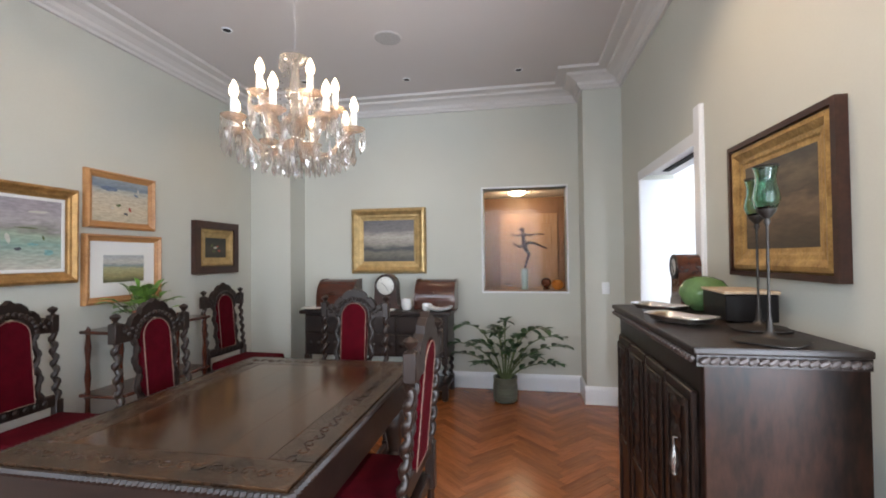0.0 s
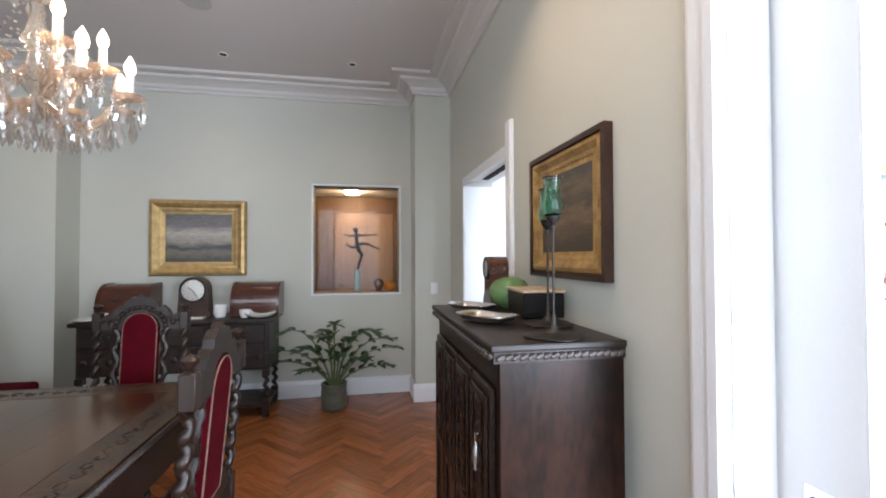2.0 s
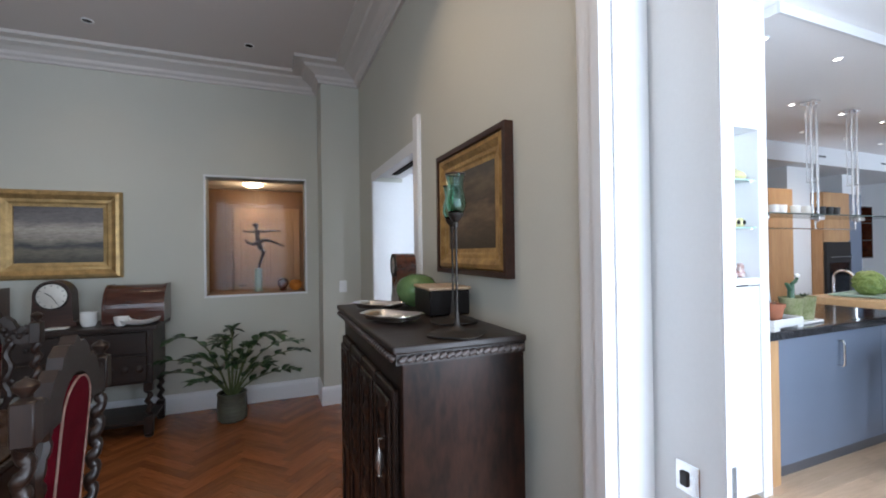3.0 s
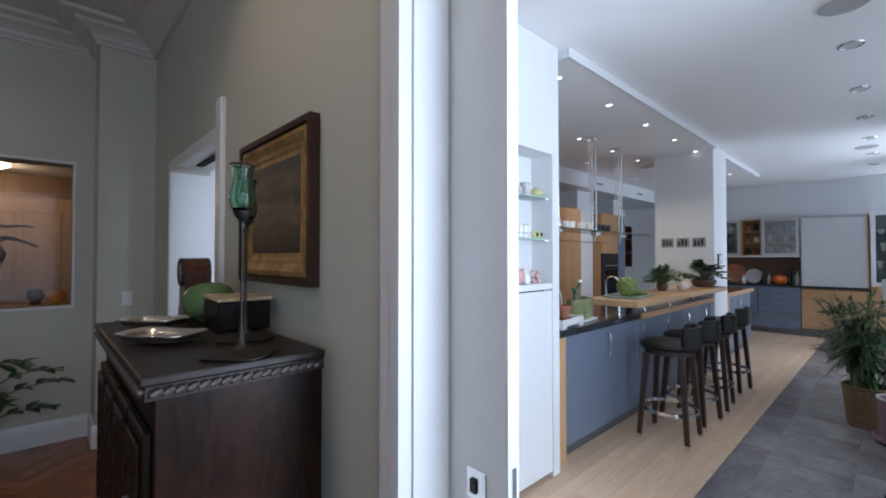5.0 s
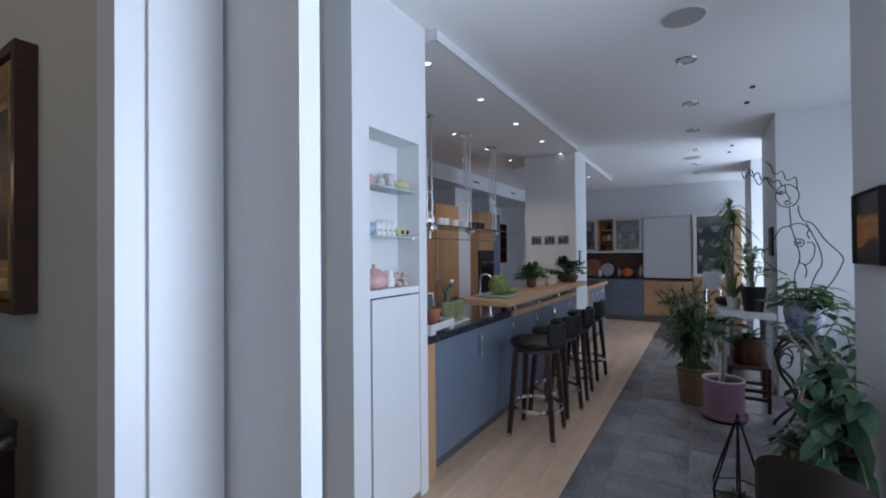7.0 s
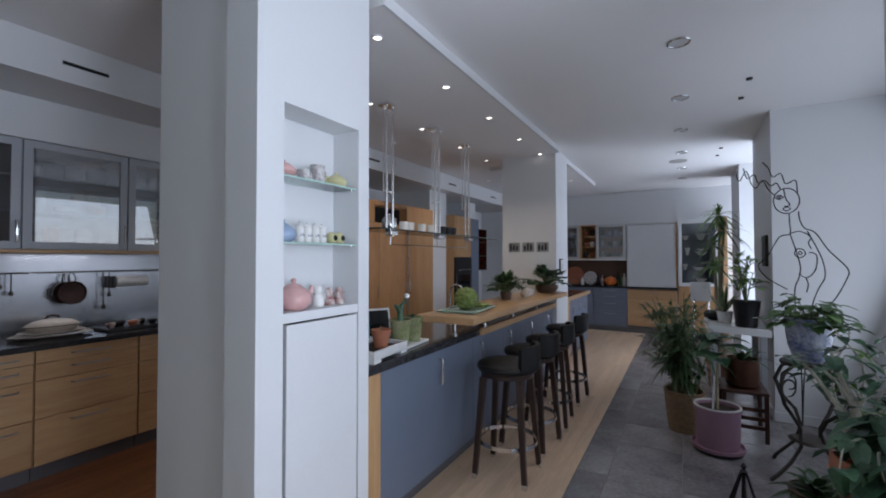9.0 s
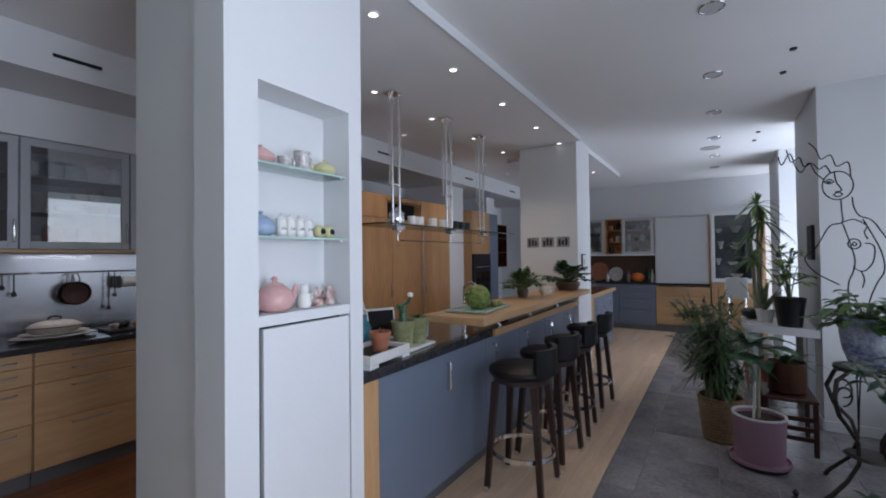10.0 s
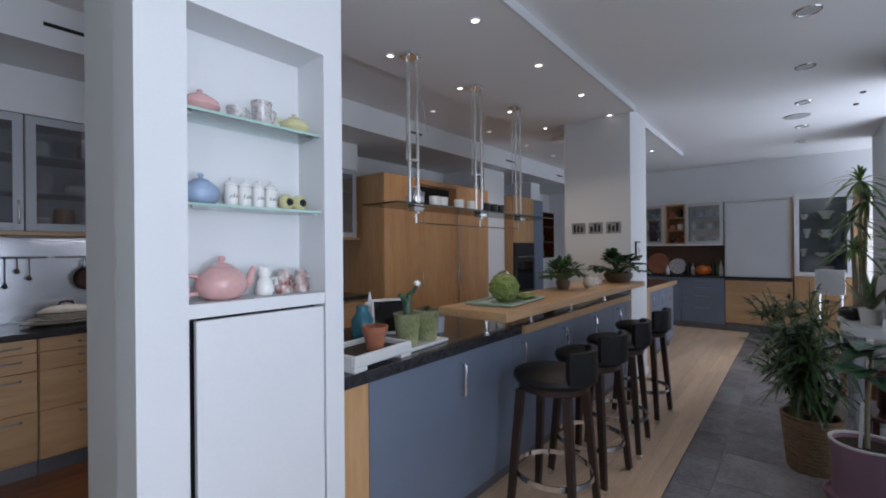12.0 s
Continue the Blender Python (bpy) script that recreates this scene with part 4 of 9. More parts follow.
def credenza():
    x0, x1, y0, y1, h = -1.93, -0.345, 4.50, 5.0, 0.875
    cx = (x0 + x1) / 2
    t = thing("carved_cabinet", pose(cx, (y0 + y1) / 2, 0), "dark carved oak cabinet with clutter on it", "cabinet")
    hx, hy = (x1 - x0) / 2, (y1 - y0) / 2
    part("top", box(B(), -hx, hx, -hy, hy, h - 0.035, h, 0.008, 2), DARK_OAK, t)
    part("body", box(B(), -hx + 0.04, hx - 0.04, -hy + 0.05, hy - 0.01, 0.42, h - 0.036, 0.004), DARK_OAK, t)
    boss = shared_mesh("rosette", lathe(B(), [(0.002, 0), (0.03, 0.004), (0.016, 0.012), (0, 0.014)], 10), DARK_OAK)
    for i in range(3):
        a = -hx + 0.06 + i * (2 * hx - 0.12) / 3
        b = a + (2 * hx - 0.12) / 3 - 0.015
        d = part("drawer", box(B(), a, b, -hy + 0.03, -hy + 0.05, 0.66, h - 0.05, 0.006), DARK_OAK, t, "carved drawer front")
        part("knob", lathe(B(), [(0.006, 0), (0.014, 0.008), (0.014, 0.016), (0.0, 0.02)], 12, m=pose((a + b) / 2, -hy + 0.03, 0.745, 90)), PEWTER, d)
        dd = part("door", box(B(), a, b, -hy + 0.03, -hy + 0.05, 0.44, 0.64, 0.006), DARK_OAK, t, "panelled door")
        for q in range(5):
            piece("rosette", boss, dd, pose(a + (b - a) * (q + 0.5) / 5, -hy + 0.03, 0.54, 90))
    for sx in (-1, 1):
        for y in (-hy + 0.06, hy - 0.05):
            bm = B()
            px = sx * (hx - 0.07)
            box(bm, px - 0.03, px + 0.03, y - 0.03, y + 0.03, 0.36, 0.42, 0.004)
            twist(bm, px, y, 0.16, 0.36, 0.022, 2.5, 9)
            box(bm, px - 0.03, px + 0.03, y - 0.03, y + 0.03, 0.03, 0.16, 0.004)
            lathe(bm, [(0.02, 0), (0.032, 0.01), (0.032, 0.025), (0.02, 0.03)], 12, (px, y, 0))
            part("leg", bm, DARK_OAK_Z, t, smooth=True)
    part("low_shelf", box(B(), -hx + 0.05, hx - 0.05, -hy + 0.04, hy - 0.02, 0.10, 0.13, 0.004), DARK_OAK, t)


credenza()


def rolltop_box(x, y, z, w=0.40, d=0.26, h=0.30):
    t = thing("wooden_box", pose(x, y, z), "glossy mahogany roll-top box on the carved cabinet", "box", "roll-top boxes")
    prof = [(-d / 2, 0.0), (d / 2, 0.0), (d / 2, h)]
    prof += [(d / 2 - 0.10 - (d - 0.10) * math.sin(a), 0.09 + (h - 0.09) * math.cos(a)) for a in [math.pi / 2 * i / 10 for i in range(11)]]
    prof += [(-d / 2, 0.09)]
    part("body", plate(B(), prof, -w / 2 + 0.012, w / 2 - 0.012, Matrix(((0, 0, 1, 0), (1, 0, 0, 0), (0, 1, 0, 0), (0, 0, 0, 1)))), MAHOG, t)
    for s in (-1, 1):
        out = [(u * 1.03, v * 1.02) for u, v in prof]
        part("side_panel", plate(B(), out, s * w / 2 - 0.011, s * w / 2 + 0.011, Matrix(((0, 0, 1, 0), (1, 0, 0, 0), (0, 1, 0, 0), (0, 0, 0, 1)))), MAHOG, t)
    part("lid_strip", box(B(), -w / 2 + 0.014, w / 2 - 0.014, -d / 2 + 0.005, -d / 2 + 0.02, 0.10, 0.112, 0.003), STEEL, t, "bright metal strip")


rolltop_box(-1.63, 4.83, 0.876)
rolltop_box(-0.545, 4.83, 0.876)


def round_clock(m, label, w=0.28, h=0.37, d=0.13, face_r=0.095, wood_m=None):
    t = thing("mantel_clock", m, label, "clock")
    r = w / 2 - 0.02
    zc = h - r - 0.005
    out = [(-w / 2 - 0.01, 0), (w / 2 + 0.01, 0), (w / 2 + 0.01, 0.03), (w / 2 - 0.01, 0.04), (w / 2 - 0.02, zc - 0.05)]
    out += [(r * math.cos(a), zc + r * math.sin(a)) for a in [math.pi * i / 16 for i in range(17)]]
    out += [(-w / 2 + 0.02, zc - 0.05), (-w / 2 + 0.01, 0.04), (-w / 2 - 0.01, 0.03)]
    part("case", plate(B(), out, -d / 2, d / 2, pose(0, 0, 0, 90)), wood_m or MAHOG_D, t)
    bm = B()
    ring = [(face_r * 1.06 * math.cos(a), -d / 2 - 0.004, zc + face_r * 1.06 * math.sin(a)) for a in [2 * math.pi * i / 28 for i in range(29)]]
    part("bezel", tube(bm, ring, 0.007, 8, cap=False), PEWTER, t, "silvered bezel", smooth=True)
    f = part("dial", lathe(B(), [(face_r, 0), (face_r, 0.004), (0, 0.008)], 28, m=pose(0, -d / 2, zc, 90)), DIAL, t, "silvered dial")
    bm = B()
    for k in range(12):
        a = math.pi / 6 * k
        box(bm, -0.002, 0.002, -0.001, 0.001, face_r * 0.78, face_r * 0.9, m=pose(0, -d / 2 - 0.006, zc, 0, math.degrees(a)))
    box(bm, -0.002, 0.002, -0.001, 0.001, 0, face_r * 0.72, m=pose(0, -d / 2 - 0.0095, zc, 0, 150))
    box(bm, -0.003, 0.003, -0.001, 0.001, 0, face_r * 0.5, m=pose(0, -d / 2 - 0.0095, zc, 0, 305))
    part("hand", bm, BLACKP, f)
    return t


DIAL = mat("silvered_dial", (0.62, 0.60, 0.55), 0.3, 0.3, var=0.06)
round_clock(pose(-1.075, 4.80, 0.876), "dark wooden mantel clock with a silvered dial", 0.28, 0.365)


def cup(bm, x, y, z, r=0.04, h=0.07):
    lathe(bm, [(r * 0.6, 0), (r * 0.9, h * 0.3), (r, h), (r * 0.93, h), (r * 0.8, h * 0.35), (0, h * 0.1)], 16, (x, y, z))
    ring = [(x + r * 0.9 + 0.018 * math.sin(a), y, z + h * 0.55 - 0.02 * math.cos(a)) for a in [math.pi * i / 8 for i in range(9)]]
    tube(bm, ring, 0.005, 6)


def small_ware():
    single("candle_cup", lathe(B(), [(0.04, 0), (0.055, 0.03), (0.055, 0.11), (0.048, 0.11), (0.048, 0.03), (0, 0.02)], 18, (-0.83, 4.68, 0.876)), PORCELAIN, "white porcelain beaker on the carved cabinet", "cup", smooth=True)
    bm = B()
    cup(bm, -0.60, 4.60, 0.876, 0.05, 0.07)
    single("cup", bm, PORCELAIN, "white porcelain cup on the carved cabinet", "cup", smooth=True)
    bm = B()
    lathe(bm, [(0.06, 0), (0.12, 0.02), (0.14, 0.045), (0.13, 0.043), (0.05, 0.012), (0, 0.01)], 24, (-0.48, 4.62, 0.876))
    single("dish", bm, PORCELAIN, "shallow white dish on the carved cabinet", "dish", smooth=True)
    bm = B()
    lathe(bm, [(0.09, 0), (0.13, 0.014), (0.15, 0.022), (0.14, 0.024), (0.07, 0.008), (0, 0.006)], 24, (-1.80, 4.62, 0.876))
    single("dish", bm, PORCELAIN, "flat pale green-white dish on the carved cabinet", "dish", smooth=True)
    bm = B()
    cup(bm, -1.76, 4.72, 0.876, 0.035, 0.06)
    single("cup", bm, PORCELAIN, "small white cup beside a dish", "cup", smooth=True)
    bm = B()
    box(bm, -1.06, -0.94, 4.58, 4.66, 0.876, 0.888, 0.003)
    single("booklet", bm, PAPER, "small pale booklet lying on the cabinet", "book")


small_ware()


def sideboard():
    x0, x1, y0, y1, h = 0.80, 1.218, 1.72, 2.75, 1.157
    cx, cy = (x0 + x1) / 2, (y0 + y1) / 2
    hx, hy = (x1 - x0) / 2, (y1 - y0) / 2
    t = thing("sideboard", pose(cx, cy, 0), "tall dark oak sideboard with carved edge and doors", "sideboard")
    bm = B()
    box(bm, -hx - 0.012, hx, -hy - 0.012, hy + 0.012, h - 0.022, h, 0.006, 2)
    part("top", bm, DARK_OAK, t, "polished dark top")
    # carved edge: a row of little lobes
    bm = B()
    box(bm, -hx, hx, -hy, hy, h - 0.055, h - 0.023)
    part("frieze", bm, DARK_OAK, t)
    bm = B()
    for i in range(17):
        lathe(bm, [(0.0, -0.016), (0.007, -0.012), (0.0105, 0), (0.007, 0.012), (0.0, 0.016)], 8, m=pose(-hx + 0.02 + i * (2 * hx - 0.04) / 16, -hy - 0.006, h - 0.038, 0, 62))
    for i in range(36):
        lathe(bm, [(0.0, -0.016), (0.007, -0.012), (0.0105, 0), (0.007, 0.012), (0.0, 0.016)], 8, m=pose(-hx - 0.006, -hy + 0.02 + i * (2 * hy - 0.04) / 35, h - 0.038, 62, 0, 0))
    part("carved_edge", bm, GLINT_OAK, t, "carved lobes along the edge, paler for their glint", smooth=True)
    part("side_panel", box(B(), -hx + 0.02, hx, -hy + 0.008, -hy + 0.03, 0.06, h - 0.056, 0.002), SIDE_PANEL, t, "plain stained end panel")
    part("body", box(B(), -hx + 0.024, hx, -hy + 0.031, hy - 0.01, 0.06, h - 0.056), DARK_OAK_Z, t)
    boss = shared_mesh("rosette", lathe(B(), [(0.002, 0), (0.045, 0.006), (0.02, 0.016), (0.0, 0.018)], 10), DARK_OAK)
    n = 4
    wd = (2 * hy - 0.10) / n
    for i in range(n):
        a = -hy + 0.05 + i * wd
        d = part("door", box(B(), -hx + 0.004, -hx + 0.023, a + 0.006, a + wd - 0.006, 0.10, h - 0.14, 0.004), DARK_OAK_Z, t, "carved panelled door")
        bm = B()
        box(bm, -hx - 0.006, -hx + 0.004, a + 0.02, a + 0.045, 0.13, h - 0.17, 0.004)
        box(bm, -hx - 0.006, -hx + 0.004, a + wd - 0.045, a + wd - 0.02, 0.13, h - 0.17, 0.004)
        box(bm, -hx - 0.006, -hx + 0.004, a + 0.046, a + wd - 0.046, h - 0.20, h - 0.17, 0.004)
        box(bm, -hx - 0.006, -hx + 0.004, a + 0.046, a + wd - 0.046, 0.5, 0.54, 0.004)
        part("moulding", bm, DARK_OAK_Z, d)
        for q in range(9):
            piece("rosette", boss, d, pose(-hx + 0.004, a + wd / 2, 0.58 + q * 0.045, 0, -90) @ Matrix.Scale(1 - 0.4 * (q % 2), 4))
    # hanging drop handle and foot
    bm = B()
    lathe(bm, [(0.002, 0), (0.011, -0.03), (0.014, -0.06), (0.007, -0.08), (0.009, -0.09), (0.0, -0.1)], 10, (-hx - 0.018, -hy + 0.14, 0.83))
    tube(bm, [(-hx + 0.004, -hy + 0.14, 0.85), (-hx - 0.02, -hy + 0.14, 0.85), (-hx - 0.018, -hy + 0.14, 0.825)], 0.004, 6)
    part("drop_handle", bm, DULL_STEEL, t, "pale metal drop handle", smooth=True)
    part("plinth", box(B(), -hx - 0.03, hx, -hy, hy, 0.0, 0.059, 0.006), DARK_OAK, t)


# paler than the dark oak: the lobes' glints are put into the colour
GLINT_OAK = mat("glint_carved_edge", (0.07, 0.055, 0.05), 0.28, 0.0, var=0.3, scale=30, fine=150, bump=0.1)
sideboard()


def tray(m, label):
    t = thing("silver_tray", m, label, "tray", "silver trays")
    n = 40
    prof = [(0.62, 0.012), (0.80, 0.010), (0.86, 0.022), (1.0, 0.028), (1.0, 0.024), (0.86, 0.017), (0.8, 0.004), (0.6, 0.004)]
    bm = B()
    rings = []
    for s, z in prof:
        ring = []
        for i in range(n):
            a = 2 * math.pi * i / n
            k = 1.0 / max(abs(math.cos(a)) ** 4 + abs(math.sin(a)) ** 4, 1e-6) ** 0.25
            wave = 1 + 0.02 * math.cos(8 * a)
            ring.append(bm.verts.new((0.135 * s * k * wave * math.cos(a), 0.085 * s * k * wave * math.sin(a), z + 0.006 * s * s * abs(math.cos(a)))))
        rings.append(ring)
    for p, q in zip(rings, rings[1:]):
        for i in range(n):
            bm.faces.new((p[i], p[(i + 1) % n], q[(i + 1) % n], q[i]))
    bm.faces.new(rings[0])
    bm.faces.new(rings[-1])
    part("dish", bm, SILVER, t, smooth=True)
    return t


tray(pose(0.905, 2.14, 1.161, 0, 0, -55) @ Matrix.Scale(0.9, 4), "polished silver tray with a wavy rim on the sideboard")
tray(pose(0.945, 2.50, 1.161, 0, 0, -50) @ Matrix.Scale(0.9, 4), "silver tray behind another on the sideboard")


def keepsake_box():
    t = thing("keepsake_box", pose(1.16, 2.28, 1.161, 0, 0, -4), "black lacquer box with a pale flat lid", "box")
    part("body", box(B(), -0.085, 0.085, -0.12, 0.12, 0, 0.10, 0.004), BLACKL, t)
    part("lid", box(B(), -0.09, 0.09, -0.125, 0.125, 0.101, 0.113, 0.003), TANW, t, "pale polished lid")


BLACKL = mat("black_lacquer", (0.007, 0.006, 0.006), 0.4, var=0.2, spec=0.2)
TANW = wood("pale_lid", (0.42, 0.30, 0.20), (0.58, 0.44, 0.30), 0.25, "y")
GREENC = mat("green_glaze", (0.085, 0.16, 0.06), 0.12, var=0.15, scale=12)
keepsake_box()
single("green_bowl", lathe(B(), [(0.05, 0), (0.085, 0.03), (0.102, 0.07), (0.098, 0.10), (0.075, 0.132), (0.04, 0.148), (0.0, 0.153)], 28, (1.135, 2.53, 1.161)), GREENC, "glossy green rounded pot on the sideboard", "pot", smooth=True)
round_clock(pose(1.12, 2.69, 1.161, 0, 0, -93), "mahogany balloon clock on the sideboard", 0.16, 0.255, 0.10, 0.05, MAHOG)


def candlestick(x, y, rz, label):
    t = thing("candlestick", pose(x, y, 1.161, 0, 0, rz) @ Matrix.Scale(0.93, 4), label, "candlestick", "candlesticks")
    bm = B()
    n = 24
    rings = []
    for r, z in ((0.098, 0), (0.098, 0.003), (0.075, 0.007), (0.045, 0.011), (0.022, 0.016), (0.010, 0.03), (0.007, 0.07)):
        rings.append([bm.verts.new((r * (1 + (0.10 if r > 0.04 else 0) * math.cos(4 * 2 * math.pi * i / n)) * math.cos(2 * math.pi * i / n), r * (1 + (0.10 if r > 0.04 else 0) * math.cos(4 * 2 * math.pi * i / n)) * math.sin(2 * math.pi * i / n), z)) for i in range(n)])
    for p, q in zip(rings, rings[1:]):
        for i in range(n):
            bm.faces.new((p[i], p[(i + 1) % n], q[(i + 1) % n], q[i]))
    bm.faces.new(rings[0])
    part("foot", bm, PEWTER, t, "leaf-edged pewter foot", smooth=True)
    part("stem", lathe(B(), [(0.006, 0.06), (0.004, 0.09), (0.004, 0.35), (0.010, 0.365), (0.007, 0.375), (0.024, 0.395), (0.026, 0.404)], 12), PEWTER, t, smooth=True)
    part("glass_cup", lathe(B(), [(0.014, 0.396), (0.028, 0.408), (0.0365, 0.432), (0.034, 0.458), (0.0275, 0.485), (0.027, 0.505), (0.033, 0.535), (0.030, 0.535), (0.024, 0.505), (0.0245, 0.485), (0.031, 0.458), (0.0335, 0.434), (0.025, 0.413), (0.0, 0.404)], 24, cap=False), GREEN_GLASS, t, "green blown-glass cup", smooth=True)
    part("rim", tube(B(), [(0.0325 * math.cos(a), 0.0325 * math.sin(a), 0.536) for a in [2 * math.pi * i / 20 for i in range(21)]], 0.0032, 6, cap=False), PEWTER, t)


candlestick(1.022, 1.80, 0, "slender pewter candlestick with a green glass cup")
candlestick(1.108, 2.03, 30, "pewter candlestick with green glass behind another")


def chandelier():
    cx, cy, z = -0.74, 2.33, 1.96
    t = thing("chandelier", pose(cx, cy, z), "lit crystal chandelier with candle bulbs and glass drops", "chandelier")
    part("chain", tube(B(), [(0, 0, 0.44), (0, 0, HD - z - 0.02)], 0.004, 6), STEEL, t)
    part("ceiling_rose", lathe(B(), [(0.05, -0.03), (0.06, -0.01), (0.06, 0)], 16, (0, 0, HD - z)), CEIL, t)
    part("shaft", lathe(B(), [(0.010, -0.06), (0.03, -0.045), (0.045, -0.025), (0.03, 0.0), (0.02, 0.04), (0.045, 0.08), (0.06, 0.11), (0.03, 0.15), (0.02, 0.2), (0.045, 0.24), (0.03, 0.28), (0.018, 0.34), (0.01, 0.42)], 18), CRYSTAL, t, "turned glass shaft", smooth=True)
    crown = part("crown", lathe(B(), [(0.015, 0.40), (0.05, 0.405), (0.072, 0.422), (0.066, 0.424), (0.036, 0.412), (0.015, 0.41)], 18), CRYSTAL, t, "upper glass dish", smooth=True)
    rng = random.Random(7)
    dm = shared_mesh("drop", lathe(B(), [(0.0, 0.0), (0.004, -0.004), (0.006, -0.01), (0.003, -0.014), (0.007, -0.03), (0.013, -0.052), (0.009, -0.07), (0.0, -0.085)], 6, squash=(1, 0.55)), CRYSTAL)

    def drop(parent, x, y, zz, s):
        piece("drop", dm, parent, pose(x, y, zz, 0, 0, rng.uniform(0, 180)) @ Matrix.Scale(s, 4))

    for k in range(10):
        a = 2 * math.pi * k / 10
        drop(crown, 0.069 * math.cos(a), 0.069 * math.sin(a), 0.420, 0.75)
    tiers = [(8, 0.285, 0.0, 0.10, 0.2), (5, 0.19, 0.12, 0.20, 0.55)]
    for n, r, zc, rise, off in tiers:
        for k in range(n):
            a = 2 * math.pi * k / n + off
            ca, sa = math.cos(a), math.sin(a)
            pts = []
            for i in range(13):
                f = i / 12
                rr = 0.03 + (r - 0.03) * f
                pts.append((rr * ca, rr * sa, zc + 0.02 - 0.085 * math.sin(math.pi * min(1, f * 1.15)) + 0.04 * f))
            arm = part("arm", tube(B(), pts, 0.010, 7), CRYSTAL_W, t, "curved glass arm", smooth=True)
            x, y, zt = pts[-1]
            part("drip_pan", lathe(B(), [(0.012, 0), (0.04, 0.006), (0.056, 0.018), (0.052, 0.02), (0.03, 0.012), (0.012, 0.01)], 14, (x, y, zt)), CRYSTAL_W, arm, smooth=True)
            part("candle", lathe(B(), [(0.0145, 0.012), (0.0145, 0.095), (0.010, 0.098)], 12, (x, y, zt)), PORCELAIN, arm, "white candle sleeve", smooth=True)
            part("bulb", lathe(B(), [(0.008, 0.098), (0.017, 0.110), (0.0205, 0.127), (0.016, 0.148), (0.006, 0.170), (0.0, 0.178)], 12, (x, y, zt)), BULB, arm, "glowing flame bulb", smooth=True)
            for q in range(5):
                b = 2 * math.pi * q / 5 + k
                drop(arm, x + 0.05 * math.cos(b), y + 0.05 * math.sin(b), zt + 0.008, 1.15 + 0.35 * rng.random())
        # bead swags between the arms
        bm = B()
        for k in range(n):
            a, b = 2 * math.pi * k / n + off, 2 * math.pi * (k + 1) / n + off
            pa, pb = Vector((r * math.cos(a), r * math.sin(a), zc + 0.06)), Vector((r * math.cos(b), r * math.sin(b), zc + 0.06))
            for i in range(1, 12):
                f = i / 12
                p = pa.lerp(pb, f) - Vector((0, 0, 0.16 * f * (1 - f)))
                lathe(bm, [(0, -0.006), (0.006, 0), (0, 0.006)], 5, p)
            pc = Vector((0.03 * math.cos(a), 0.03 * math.sin(a), zc + 0.30))
            for i in range(1, 12):
                f = i / 12
                p = pa.lerp(pc, f) - Vector((0, 0, 0.25 * f * (1 - f)))
                lathe(bm, [(0, -0.006), (0.006, 0), (0, 0.006)], 5, p)
        tagged(part("bead_swag", bm, CRYSTAL, t, "strings of glass beads"), kind="stuff")
    for ring_r, zz, n in ((0.25, -0.01, 22), (0.20, -0.03, 18), (0.14, -0.04, 14), (0.08, -0.05, 9)):
        for k in range(n):
            a = 2 * math.pi * (k + 0.5) / n
            drop(t, ring_r * math.cos(a), ring_r * math.sin(a), zz, 1.15)
    drop(t, 0, 0, -0.06, 1.3)
    for k in range(5):
        a = 2 * math.pi * k / 5 + 0.3
        point_lamp("chandelier_light", (cx + 0.25 * math.cos(a), cy + 0.25 * math.sin(a), z + 0.22), 1.35, WARM, 0.03)


CRYSTAL_W = crystal("warm_crystal", (0.52, 0.37, 0.27), 0.5)
chandelier()

# ceiling fittings of the dining room


def downlight(x, y, z, label, lit=False, r=0.042, trim=None, lamp=None):
    t = thing("downlight", pose(x, y, z), label, "downlight", "recessed lights")
    part("ring", tube(B(), [(r * math.cos(a), r * math.sin(a), -0.002) for a in [2 * math.pi * i / 20 for i in range(21)]], 0.006, 6, cap=False), trim or WHITE_SATIN, t, smooth=True)
    part("lamp_face", disc(B(), 0, 0, -0.004, r * 0.86, 0.003), (lamp or LED) if lit else DARKGAP, t)


def dining_ceiling():
    for x, y in ((0.336, 4.45), (-0.75, 4.45), (-1.75, 4.3), (-1.85, 3.3)):
        downlight(x, y, HD - 0.001, "small recessed light in the dining room ceiling", False, 0.035)
    t = thing("ceiling_speaker", pose(-0.69, 3.66, HD), "round white ceiling speaker with a fine grille", "speaker")
    part("grille", lathe(B(), [(0.105, -0.002), (0.10, -0.008), (0.0, -0.008)], 32, cap=False), SPK, t)
    part("rim", tube(B(), [(0.108 * math.cos(a), 0.108 * math.sin(a), -0.003) for a in [2 * math.pi * i / 32 for i in range(33)]], 0.005, 6, cap=False), CEIL, t)
    # warm picture lighting from the recessed lamps
    for x, y, w in ((-2.05, 2.6, 6), (-1.95, 4.0, 8), (-0.9, 4.5, 3.5), (0.33, 4.45, 4), (0.72, 2.3, 23), (0.72, 1.4, 20)):
        spot_lamp("ceiling_spot", (x, y, HD - 0.02), w, (1.0, 0.74, 0.48), 120, 0.8, 0.05)


SPK = mat("speaker_grille", (0.42, 0.41, 0.40), 0.8, var=0.1, scale=60, fine=300, bump=0.2)
dining_ceiling()


